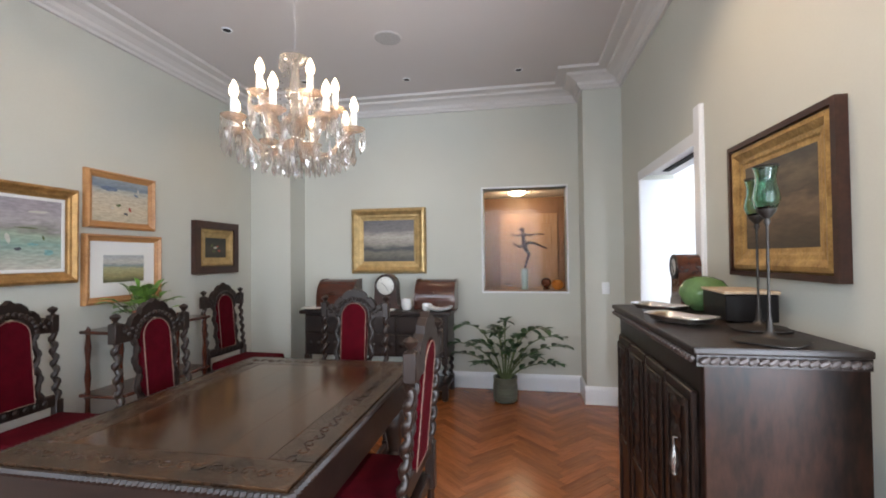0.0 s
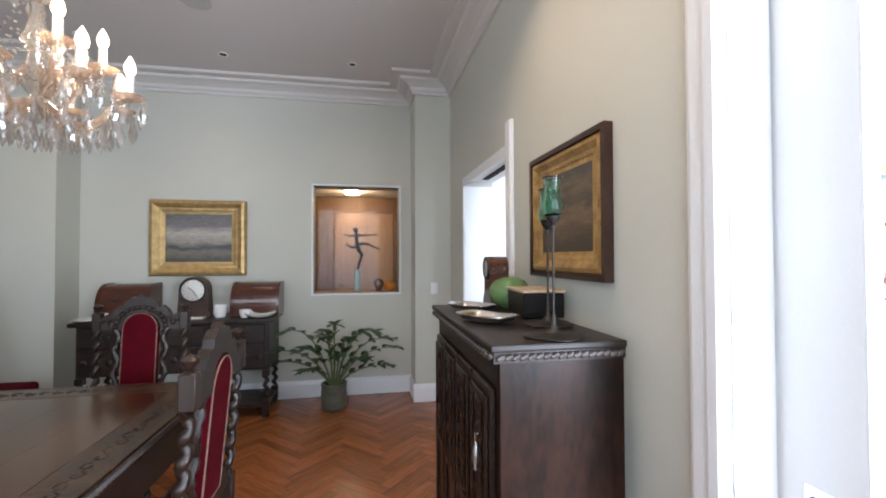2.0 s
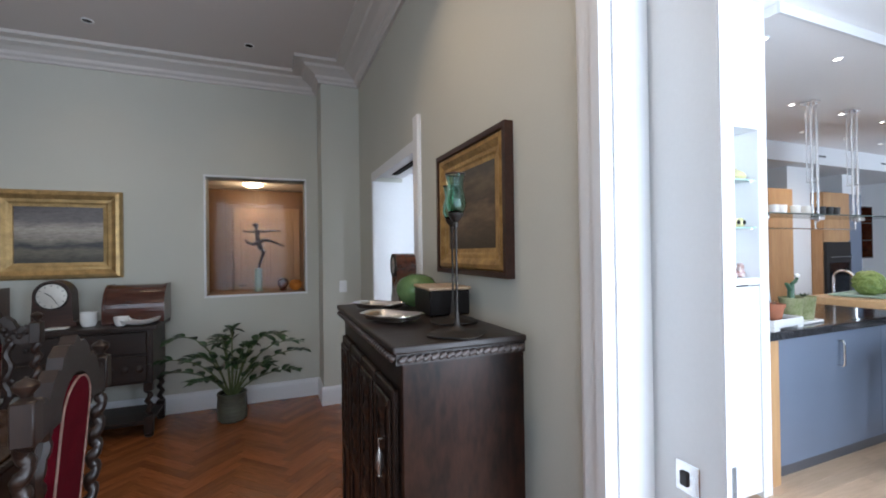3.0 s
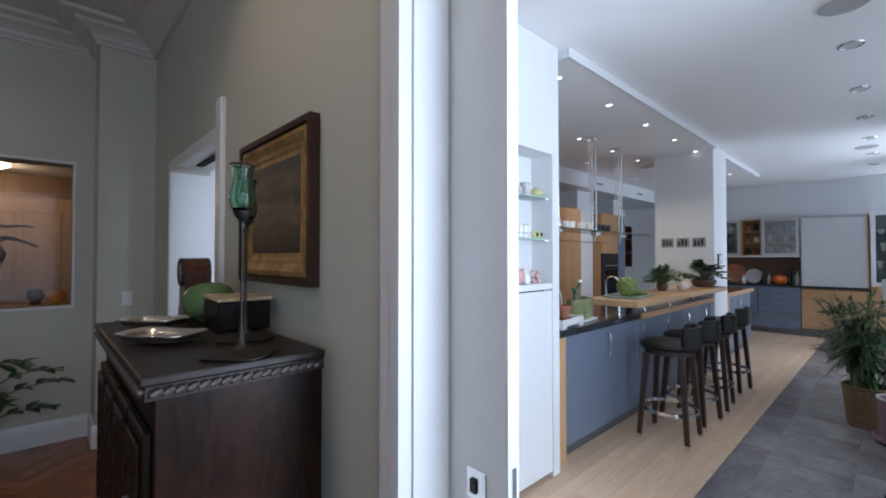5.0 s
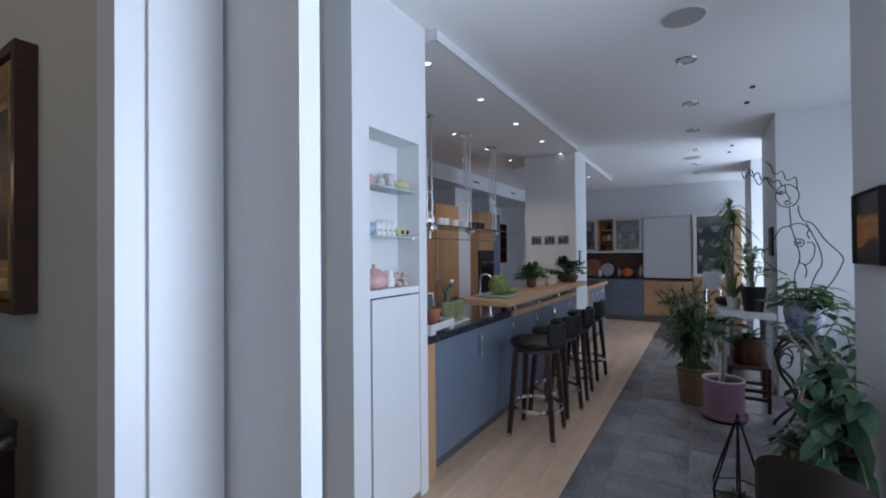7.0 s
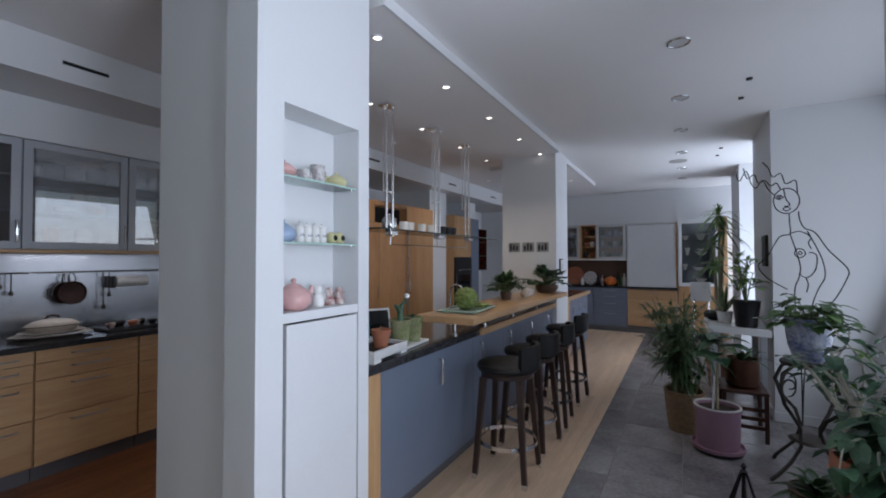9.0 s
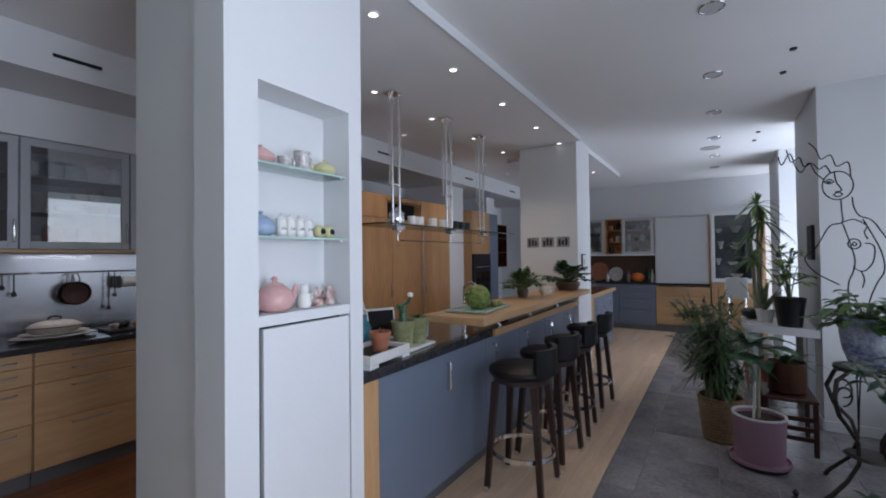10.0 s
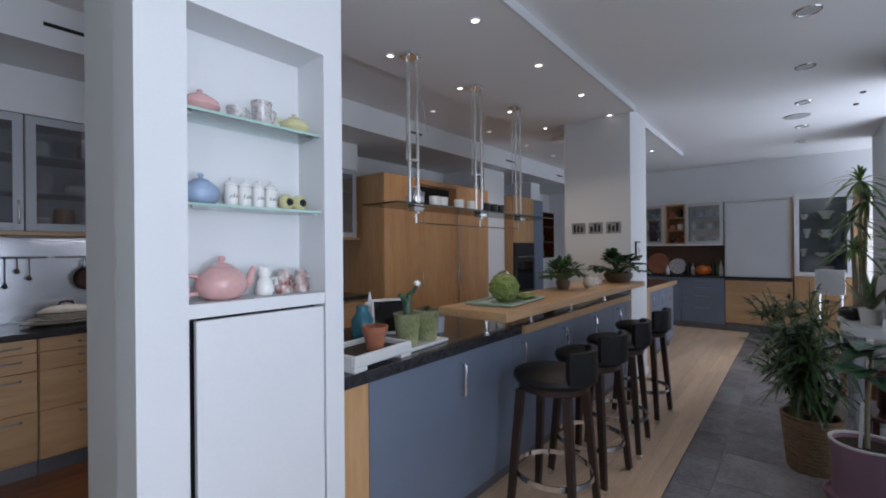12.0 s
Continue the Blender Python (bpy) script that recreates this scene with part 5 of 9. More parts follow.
def leaf_plant_zz():
    t = thing("potted_plant", pose(0.165, 4.66, 0), "zz plant with arching glossy leaf stems in a glazed pot", "plant")
    part("pot", lathe(B(), [(0.095, 0), (0.115, 0.02), (0.12, 0.12), (0.112, 0.21), (0.118, 0.225), (0.118, 0.24), (0.105, 0.24), (0.10, 0.2), (0.10, 0.05), (0, 0.04)], 28), POTGREEN, t, "banded grey-green glazed pot", smooth=True)
    part("soil", disc(B(), 0, 0, 0.19, 0.10, 0.012), SOIL, t)
    rng = random.Random(11)
    leaves, stems = B(), B()
    specs = [(200, 0.42, 0.60), (185, 0.52, 0.40), (165, 0.50, 0.25), (215, 0.35, 0.42), (340, 0.40, 0.58), (0, 0.50, 0.48), (10, 0.56, 0.36), (350, 0.48, 0.20), (30, 0.30, 0.52), (90, 0.12, 0.62), (110, 0.22, 0.55), (250, 0.25, 0.55), (60, 0.25, 0.45), (280, 0.30, 0.36), (230, 0.36, 0.22), (320, 0.34, 0.30)]
    for az, reach, rise in specs:
        a = radians(az + rng.uniform(-8, 8))
        dirx, diry = math.cos(a), 0.62 * math.sin(a)
        pts = []
        for i in range(13):
            f = i / 12
            pts.append(Vector((dirx * (0.03 + reach * f ** 1.25), diry * (0.03 + reach * f ** 1.25), 0.20 + rise * (2.1 * f - 1.2 * f * f))))
        tube(stems, pts, [0.009 * (1 - 0.7 * i / 12) for i in range(13)], 6)
        for i in (4, 6, 8, 10, 11, 12):
            p = pts[i]
            d = (pts[min(i + 1, 12)] - pts[i - 1]).normalized()
            s = d.cross(Vector((0, 0, 1)))
            s = s.normalized() if s.length > 0.05 else Vector((1, 0, 0))
            for sg in (-1, 1):
                dd = (d * 0.6 + s * sg * 0.7 + Vector((rng.uniform(-0.2, 0.2), rng.uniform(-0.2, 0.2), rng.uniform(0.0, 0.5)))).normalized()
                leaf(leaves, p, dd, 0.105 * rng.uniform(0.75, 1.15), 0.066, 0.25)
        leaf(leaves, pts[-1], pts[-1] - pts[-2], 0.08, 0.036, 0.1)
    part("stalk", stems, STEM, t, "thick green leaf stalks", smooth=True)
    part("foliage", leaves, LEAF, t, "glossy dark green leaflets")


POTGREEN = mat("grey_green_glaze", (0.10, 0.11, 0.085), 0.3, 0, var=0.35, scale=6, fine=40, bump=0.15, stretch=(1, 1, 8))
leaf_plant_zz()


def plant_stand():
    t = thing("plant_stand", pose(-2.42, 3.22, 0), "small mahogany two-tier stand with turned posts", "stand")
    for z in (0.50, 0.92):
        part("shelf", box(B(), -0.16, 0.16, -0.42, 0.42, z, z + 0.022, 0.006), MAHOG, t)
    for x in (-0.13, 0.13):
        for y in (-0.38, 0.38):
            part("post", lathe(B(), [(0.012, 0), (0.02, 0.03), (0.014, 0.1), (0.02, 0.3), (0.014, 0.47), (0.022, 0.50), (0.013, 0.54), (0.02, 0.62), (0.012, 0.72), (0.02, 0.82), (0.013, 0.90), (0.018, 0.94), (0.0, 0.97)], 12, (x, y, 0)), MAHOG, t, smooth=True)
    p = thing("potted_plant", pose(-2.40, 3.12, 0.943), "bright green leafy plant in a small pot on the stand", "plant")
    part("pot", lathe(B(), [(0.05, 0), (0.07, 0.10), (0.062, 0.10), (0.0, 0.06)], 18), TERRA, p, smooth=True)
    rng = random.Random(5)
    bm, st = B(), B()
    for k in range(36):
        a = rng.uniform(0, 6.28)
        e = rng.uniform(0.15, 1.4)
        d = Vector((math.cos(a) * math.cos(e), math.sin(a) * math.cos(e), math.sin(e)))
        b = Vector((0, 0, 0.08)) + d * rng.uniform(0.06, 0.2)
        tube(st, [(0, 0, 0.07), b * 0.6, b], 0.003, 5)
        leaf(bm, b, d + Vector((0, 0, 0.1)), rng.uniform(0.10, 0.15), rng.uniform(0.07, 0.10), 0.4)
    part("stalk", st, STEM, p)
    part("foliage", bm, LEAF_L, p, "pale green heart-shaped leaves")


plant_stand()


def hall():
    # archer sculpture, one plain mesh, on a pale column base
    bm = B()
    o = Vector((0.37, YN + 0.2, 1.20))

    def lim(pts, r):
        tube(bm, [o + Vector(p) for p in pts], r, 8)
    lim([(0.0, 0, 0.072), (0.02, 0, 0.14), (0.052, 0, 0.235), (0.02, 0, 0.28), (0.002, 0, 0.335)], [0.010, 0.014, 0.018, 0.024, 0.026])
    lim([(0.0, 0, 0.335), (-0.05, 0, 0.315), (-0.108, 0, 0.342), (-0.115, 0, 0.37)], [0.022, 0.014, 0.010, 0.006])
    lim([(0.004, 0, 0.335), (0.055, 0, 0.362), (0.11, 0, 0.352), (0.18, 0, 0.322), (0.245, 0, 0.293)], [0.024, 0.018, 0.013, 0.010, 0.007])
    lim([(0.002, 0, 0.335), (-0.008, 0, 0.40), (-0.005, 0, 0.455)], [0.026, 0.019, 0.028])
    lim([(-0.005, 0, 0.452), (0.06, 0, 0.446), (0.14, 0, 0.455), (0.215, 0, 0.45)], [0.015, 0.011, 0.008, 0.006])
    lim([(-0.005, 0, 0.452), (-0.07, 0, 0.440), (-0.14, 0, 0.452)], [0.015, 0.010, 0.007])
    lim([(-0.008, 0, 0.462), (-0.014, 0, 0.485), (-0.018, 0, 0.51), (-0.02, 0, 0.53)], [0.010, 0.018, 0.026, 0.014])
    lim([(-0.03, 0, 0.515), (-0.055, 0, 0.505)], [0.016, 0.006])
    single("archer_statue", bm, BRONZE, "dark bronze archer statue on a pale green plinth", "statue", smooth=True)
    single("statue_plinth", lathe(B(), [(0.042, 0), (0.04, 0.01), (0.034, 0.02), (0.034, 0.215), (0.037, 0.222), (0.037, 0.227)], 20, (0.37, YN + 0.2, 1.045)), CELADON, "pale green cylindrical plinth on the inner sill", "plinth", smooth=True)
    single("glass_ball", lathe(B(), [(0.03, 0), (0.04, 0.01), (0.03, 0.02)] + [(0.055 * math.cos(a), 0.075 + 0.055 * math.sin(a)) for a in [-1.2 + 2.7 * i / 10 for i in range(11)]], 20, (0.60, YN + 0.18, 1.045)), MAHOG, "dark red round ornament on the sill", "ornament", smooth=True)
    bm = B()
    lathe(bm, [(0.03, 0), (0.06, 0.03), (0.065, 0.07), (0.04, 0.105), (0.0, 0.11)], 18, (0.72, YN + 0.18, 1.045))
    single("amber_bowl", bm, AMBER, "amber ribbed pumpkin ornament on the sill", "ornament", smooth=True)
    # panelled door and lamp in the hall
    d = thing("door_3", pose(0.45, 6.99, 0), "honey-coloured panelled door at the hall's end", "door")
    tagged(d, kind="structure")
    part("leaf", box(B(), -0.42, 0.42, -0.045, -0.005, 0.0, 2.05, 0.003), HALLWOOD_L, d)
    for z0, z1 in ((0.15, 0.9), (1.05, 1.9)):
        for x0, x1 in ((-0.34, -0.03), (0.03, 0.34)):
            part("panel", box(B(), x0, x1, -0.056, -0.046, z0, z1, 0.006), HALLWOOD_L, d)
    for x in (-0.52, 0.44):
        part("casing", box(B(), x, x + 0.08, -0.03, 0.0, 0, 2.13, 0.004), HALLWOOD, d)
    part("door_handle", tube(B(), [(-0.36, -0.05, 1.0), (-0.36, -0.09, 1.0), (-0.27, -0.09, 1.0)], 0.008, 8), PEWTER, d)
    c = thing("ceiling_lamp", pose(0.29, 6.4, 2.30), "flush frosted ceiling lamp in the hall", "lamp")
    part("shade", lathe(B(), [(0.12, 0), (0.115, -0.02), (0.07, -0.045), (0, -0.05)], 24), glow("hall_lamp", (1, 0.85, 0.6), 5), c, smooth=True)
    point_lamp("hall_light", (0.29, 6.4, 2.17), 7, (1, 0.72, 0.42), 0.1)
    for x in (-0.5, -0.35):
        downlight(x, 6.0, 2.299, "small lit recessed light in the hall", True, 0.03)
    # light switch plates on the pier
    s = thing("light_switch", pose(1.12, 4.688, 1.10), "white light switch plate on the pier", "switch")
    part("plate", box(B(), -0.035, 0.035, -0.008, 0, -0.055, 0.055, 0.003), WHITE_SATIN, s)
    part("rocker", box(B(), -0.016, 0.016, -0.013, -0.0085, -0.03, 0.03, 0.002), WHITE_SATIN, s)


CELADON = mat("celadon", (0.30, 0.40, 0.33), 0.35, var=0.06)
AMBER = mat("amber_glaze", (0.45, 0.16, 0.03), 0.2, var=0.2)
HALLWOOD_L = wood("honey_door", (0.36, 0.21, 0.10), (0.46, 0.28, 0.14), 0.4, "z", 0.0, 5, 0.02)
hall()

# ---- kitchen: fitted parts ----


def bar_handle(bm, x, y, z0, z1, out=0.03, r=0.006):
    tube(bm, [(x, y, z0), (x, y - out * 0.8, z0), (x, y - out, z0 + 0.012), (x, y - out, z1 - 0.012), (x, y - out * 0.8, z1), (x, y, z1)], r, 7)


def niche():
    d = thing("cupboard_door", pose(0, 0, 0), "plain white cupboard door set flush in the pillar", "cupboard door")
    part("door_leaf", box(B(), 2.632, 3.047, 2.137, 2.158, 0.035, 1.198, 0.002), WHITE_SATIN, d)
    part("door_edge", box(B(), 2.636, 3.043, 2.1585, 2.166, 0.037, 1.196), KGREY, d, "grey edge band")
    for z in (0.2, 1.0):
        part("hinge", box(B(), 3.0, 3.04, 2.1665, 2.19, z, z + 0.06, 0.003), STEEL, d, "steel hinge")
    setting("niche_shadow_gap", box(B(), 2.614, 3.052, 2.20, 2.298, 0.0, 1.206), DARKGAP)
    for k, z in enumerate((1.525, 1.795)):
        s = thing("glass_shelf", pose(2.834, 2.225, z), "clear glass shelf with a green edge in the niche", "shelf", "niche shelves")
        p = part("pane", box(B(), -0.216, 0.216, -0.070, 0.072, 0, 0.008), SHELF_GLASS, s)
        p.visible_shadow = False
        part("front_edge", box(B(), -0.216, 0.216, -0.0745, -0.0705, 0.0, 0.008), SHELF_EDGE, s, "green glass edge")
        part("bracket", disc(B(), 0.205, -0.055, -0.006, 0.007, 0.006, 10), STEEL, s, "small steel shelf peg")
        part("bracket", disc(B(), -0.205, -0.055, -0.006, 0.007, 0.006, 10), STEEL, s)


niche()


def teapot(x, y, z, r, material, label, turn=0.0, spout=True, squat=0.8):
    t = thing("teapot", pose(x, y, z, 0, 0, turn), label, "teapot", "teapots in the niche")
    h = r * squat * 2
    part("body", lathe(B(), [(r * 0.55, 0), (r * 0.85, h * 0.15), (r, h * 0.42), (r * 0.9, h * 0.7), (r * 0.6, h * 0.92), (r * 0.45, h)], 26), material, t, smooth=True)
    part("lid", lathe(B(), [(r * 0.46, h * 0.985), (r * 0.4, h * 1.05), (r * 0.12, h * 1.12), (r * 0.10, h * 1.16), (r * 0.17, h * 1.24), (r * 0.1, h * 1.32), (0, h * 1.34)], 20), material, t, smooth=True)
    part("handle", tube(B(), [(-r * 0.9, 0, h * 0.72), (-r * 1.25, 0, h * 0.78), (-r * 1.42, 0, h * 0.5), (-r * 1.2, 0, h * 0.22), (-r * 0.9, 0, h * 0.22)], r * 0.10, 8), material, t, smooth=True)
    if spout:
        part("spout", tube(B(), [(r * 0.85, 0, h * 0.35), (r * 1.15, 0, h * 0.5), (r * 1.24, 0, h * 0.8), (r * 1.36, 0, h * 0.94)], [r * 0.24, r * 0.18, r * 0.13, r * 0.11], 10), material, t, smooth=True)
    return t


PINK = mat("pink_glaze", (0.68, 0.40, 0.38), 0.14, var=0.08, scale=10, bump=0.01)
PALEBLUE = mat("pale_blue_glaze", (0.32, 0.42, 0.57), 0.16, var=0.08, scale=10, bump=0.01)
YELLOW = mat("pale_yellow_glaze", (0.62, 0.59, 0.32), 0.18, var=0.08, scale=10, bump=0.01)
PATTERN = mat("printed_porcelain", (0.30, 0.26, 0.26), 0.2, 0, 0, 38, 120, 0.0, color2=(0.74, 0.72, 0.70))
REDWHITE = mat("red_white_glaze", (0.20, 0.03, 0.02), 0.2, 0, 0, 34, 40, 0.0, color2=(0.75, 0.70, 0.66))


def niche_ware():
    z0, z1, z2 = 1.247, 1.5335, 1.8035
    y = 2.215
    teapot(2.733, y, z0, 0.076, PINK, "large pink glazed teapot in the niche", 0, True, 0.66)
    teapot(2.676, y, z1, 0.054, PALEBLUE, "pale blue teapot on a glass shelf", -68, False, 0.66)
    t = teapot(2.676, y, z2, 0.055, PINK, "squat pink pot on the upper glass shelf", -75, False, 0.5)
    teapot(2.985, y, z2, 0.050, YELLOW, "pale yellow teapot on the upper glass shelf", 0, False, 0.55)
    for k, x in enumerate((2.765, 2.808, 2.852, 2.895)):
        j = thing("storage_jar", pose(x, y, z1), "small lidded jar with printed flowers", "jar", "spice jars")
        part("jar", lathe(B(), [(0.018, 0), (0.020, 0.004), (0.020, 0.062), (0.017, 0.066)], 18), PORCELAIN, j, smooth=True)
        bm = B()
        for q in range(3):
            tube(bm, [(-0.011 + 0.008 * q, -0.0195 + 0.002 * abs(q - 1), 0.026), (-0.008 + 0.008 * q, -0.0200 + 0.002 * abs(q - 1), 0.036 + 0.004 * ((q + k) % 2)), (-0.004 + 0.008 * q, -0.0200 + 0.002 * abs(q - 1), 0.029)], 0.0016, 5)
        part("motif", bm, KBLUE, j, "dark printed motif")
        part("lid", lathe(B(), [(0.021, 0.066), (0.021, 0.071), (0.012, 0.080), (0.005, 0.083), (0.007, 0.09), (0, 0.094)], 18), PORCELAIN, j, smooth=True)
    for k, x in enumerate((2.945, 2.995)):
        j = thing("egg_pot", pose(x, y - 0.01, z1), "round yellow pot with a dark opening", "pot", "yellow pots")
        part("body", lathe(B(), [(0.012, 0), (0.022, 0.008), (0.026, 0.026), (0.022, 0.045), (0.010, 0.054), (0, 0.056)], 20), YELLOW, j, smooth=True)
        part("opening", lathe(B(), [(0.013, 0.001), (0.012, 0.003), (0.0, 0.003)], 16, m=pose(0, -0.0245, 0.027, 90)), DARKGAP, j, "dark round opening")
    bm = B()
    lathe(bm, [(0.030, 0), (0.032, 0.004), (0.032, 0.074), (0.033, 0.078), (0.033, 0.083), (0.029, 0.083), (0.027, 0.02), (0.0, 0.015)], 20, (2.866, y, z2))
    tube(bm, [(2.898, y, z2 + 0.066), (2.914, y, z2 + 0.058), (2.914, y, z2 + 0.03), (2.898, y, z2 + 0.018)], 0.005, 6)
    single("patterned_mug", bm, PATTERN, "printed mug on the upper glass shelf", "mug", smooth=True)
    bm = B()
    cup(bm, 2.783, y, z2, 0.030, 0.046)
    single("cup", bm, PATTERN, "small printed cup on the upper glass shelf", "cup", smooth=True)
    # figurines, plain bodies
    bm = B()
    lathe(bm, [(0.024, 0), (0.030, 0.015), (0.026, 0.045), (0.016, 0.058), (0.021, 0.075), (0.014, 0.092), (0.0, 0.096)], 18, (2.872, y, z0))
    tube(bm, [(2.895, y, z0 + 0.05), (2.912, y, z0 + 0.055), (2.915, y, z0 + 0.035), (2.90, y, z0 + 0.03)], 0.005, 6)
    for s in (-1, 1):
        lathe(bm, [(0.006, 0), (0.007, 0.006), (0.0, 0.012)], 8, (2.872 + s * 0.013, y, z0 + 0.086))
    single("figurine", bm, PORCELAIN, "white porcelain figurine jug in the niche", "figurine", smooth=True)
    for x in (2.94, 3.006):
        bm = B()
        lathe(bm, [(0.028, 0), (0.030, 0.022), (0.019, 0.048), (0.023, 0.062), (0.017, 0.078), (0.0, 0.083)], 14, (x, y, z0), squash=(1, 0.8))
        tube(bm, [(x + 0.014, y, z0 + 0.058), (x + 0.032, y, z0 + 0.052)], [0.012, 0.007], 8)
        tube(bm, [(x - 0.004, y - 0.006, z0 + 0.072), (x - 0.017, y - 0.006, z0 + 0.058), (x - 0.015, y - 0.006, z0 + 0.04)], [0.005, 0.010, 0.006], 8)
        single("figurine", bm, REDWHITE, "red and white porcelain dog figurine in the niche", "figurine", "dog figurines", smooth=True)


niche_ware()


def island():
    t = thing("kitchen_counter", pose(3.17, 2.18, 0), "long blue-grey kitchen counter with a beech end panel", "counter")
    L = 6.645 - 3.17
    part("end_panel", box(B(), -0.033, 0.112, -0.004, 0.72, 0, 0.868, 0.003), KWOOD, t, "pale beech end panel")
    part("plinth", box(B(), 0.112, L, 0.055, 0.70, 0, 0.10), KGREY_D, t, "recessed grey plinth")
    part("carcass", box(B(), 0.113, L, 0.022, 0.72, 0.10, 0.868), KBLUE, t)
    seams = [0.115, 1.25, 1.865, 2.48, 3.09, L]
    for i, (a, b) in enumerate(zip(seams, seams[1:])):
        d = part("door", box(B(), a + 0.002, b - 0.002, 0.0, 0.021, 0.105, 0.864, 0.0015), KBLUE, t)
        bm = B()
        hx = {0: 0.725}.get(i, a + 0.105)
        bar_handle(bm, hx, 0.0, 0.645, 0.805, 0.034, 0.008)
        part("handle", bm, STEEL, d, "steel bar handle", smooth=True)
    w = single("worktop", box(B(), 3.134, 6.645, 2.145, 2.96, 0.870, 0.920, 0.004), GRANITE, "polished black granite worktop on the counter", "worktop")
    single("edge_strip", box(B(), 4.46, 6.645, 2.120, 2.1435, 0.872, 0.922, 0.003), KWOOD_X, "beech strip along the worktop edge", "edge strip")
    b = thing("breakfast_bar", pose(4.045, 1.995, 0), "raised beech breakfast bar on steel posts", "bar")
    part("top", box(B(), 0, 6.645 - 4.045, 0, 0.46, 1.012, 1.060, 0.004), KWOOD_X, b)
    for x, y in ((4.16, 2.20), (4.66, 2.19), (5.30, 2.19), (6.05, 2.19)):
        p = part("post", lathe(B(), [(0.022, 0.9205), (0.022, 0.928), (0.013, 0.930), (0.013, 1.0), (0.022, 1.002), (0.022, 1.0115)], 16, (x - 4.045, y - 1.995, 0)), STEEL, b, "short steel post", smooth=True)
    t2 = thing("kitchen_counter", pose(7.24, 2.20, 0), "blue-grey counter beyond the column with a beech edge", "counter")
    part("carcass", box(B(), 0, 1.68, 0.022, 0.7, 0.1, 0.868), KBLUE, t2)
    part("plinth", box(B(), 0, 1.66, 0.05, 0.68, 0, 0.1), KGREY_D, t2)
    part("wood_panel", box(B(), 0.002, 0.42, -0.002, 0.021, 0.02, 0.866), KWOOD, t2, "beech panel")
    for a in (0.424, 0.84, 1.26):
        d = part("door", box(B(), a + 0.002, a + 0.414, 0, 0.021, 0.105, 0.864, 0.0015), KBLUE, t2)
        bm = B()
        bar_handle(bm, a + 0.08, 0, 0.66, 0.80)
        part("handle", bm, STEEL, d, smooth=True)
    part("worktop", box(B(), 0.0, 1.70, -0.02, 0.72, 0.870, 0.918, 0.003), GRANITE, t2)
    part("edge_strip", box(B(), 0.0, 1.70, -0.045, -0.021, 0.868, 0.920, 0.003), KWOOD_X, t2)


KGREY_D = mat("plinth_grey", (0.12, 0.12, 0.13), 0.5, 0.3, var=0.1)
island()


def stool_proto(m):
    s = thing("bar_stool", m, "dark walnut bar stool with a low black leather back", "stool", "bar stools")
    part("seat", lathe(B(), [(0.17, 0.695), (0.196, 0.702), (0.205, 0.722), (0.198, 0.744), (0.165, 0.757), (0.0, 0.760)], 32, squash=(1.0, 1.02)), LEATHER, s, "round black leather seat", smooth=True)
    part("seat_rail", lathe(B(), [(0.165, 0.660), (0.178, 0.664), (0.178, 0.694)], 28), STOOLWOOD, s, smooth=True)
    bm = B()
    n = 12
    ins, outs = [], []
    for i in range(n + 1):
        a = radians(-50 + 100 * i / n)
        x, y = 0.20 * math.sin(a) * 1.02, -0.02 - 0.205 * math.cos(a)
        ins.append((x * 0.88, y + 0.028))
        outs.append((x, y))
    plate(bm, outs + ins[::-1], 0.725, 0.885)
    bmesh.ops.bevel(bm, geom=[e for e in bm.edges if abs(e.verts[0].co.z - e.verts[1].co.z) < 1e-4], offset=0.008, segments=2, affect="EDGES")
    part("backrest", bm, LEATHER, s, "curved low leather backrest", smooth=True)
    for x in (-1, 1):
        for y in (-1, 1):
            bm = B()
            top, bot = Vector((x * 0.125, y * 0.125, 0.662)), Vector((x * 0.172, y * 0.172, 0.0))
            dv = bot - top
            vs = []
            for f, hw in ((0, 0.020), (1, 0.0155)):
                c = top + dv * f
                vs.append([bm.verts.new(c + Vector((a * hw, b * hw, 0))) for a, b in ((-1, -1), (1, -1), (1, 1), (-1, 1))])
            for i in range(4):
                bm.faces.new((vs[0][i], vs[0][(i + 1) % 4], vs[1][(i + 1) % 4], vs[1][i]))
            bm.faces.new(vs[0])
            bm.faces.new(vs[1])
            lg = part("leg", bm, STOOLWOOD, s)
            part("foot_cap", box(B(), bot.x - 0.0168, bot.x + 0.0168, bot.y - 0.0168, bot.y + 0.0168, 0.0, 0.032, 0.002), STEEL, lg, "steel foot cap")
    bm = B()
    lathe(bm, [(0.196, 0.215), (0.203, 0.215), (0.203, 0.243), (0.196, 0.243), (0.196, 0.215)], 36, cap=False)
    part("foot_ring", bm, CHROME, s, "chromed foot ring", smooth=True)
    return s


st0 = stool_proto(pose(4.255, 1.842, 0, 0, 0, 2))
for x, y, r in ((4.77, 1.845, -6), (5.29, 1.84, 5), (6.0, 1.86, -4)):
    copy_thing(st0, pose(x, y, 0, 0, 0, r))


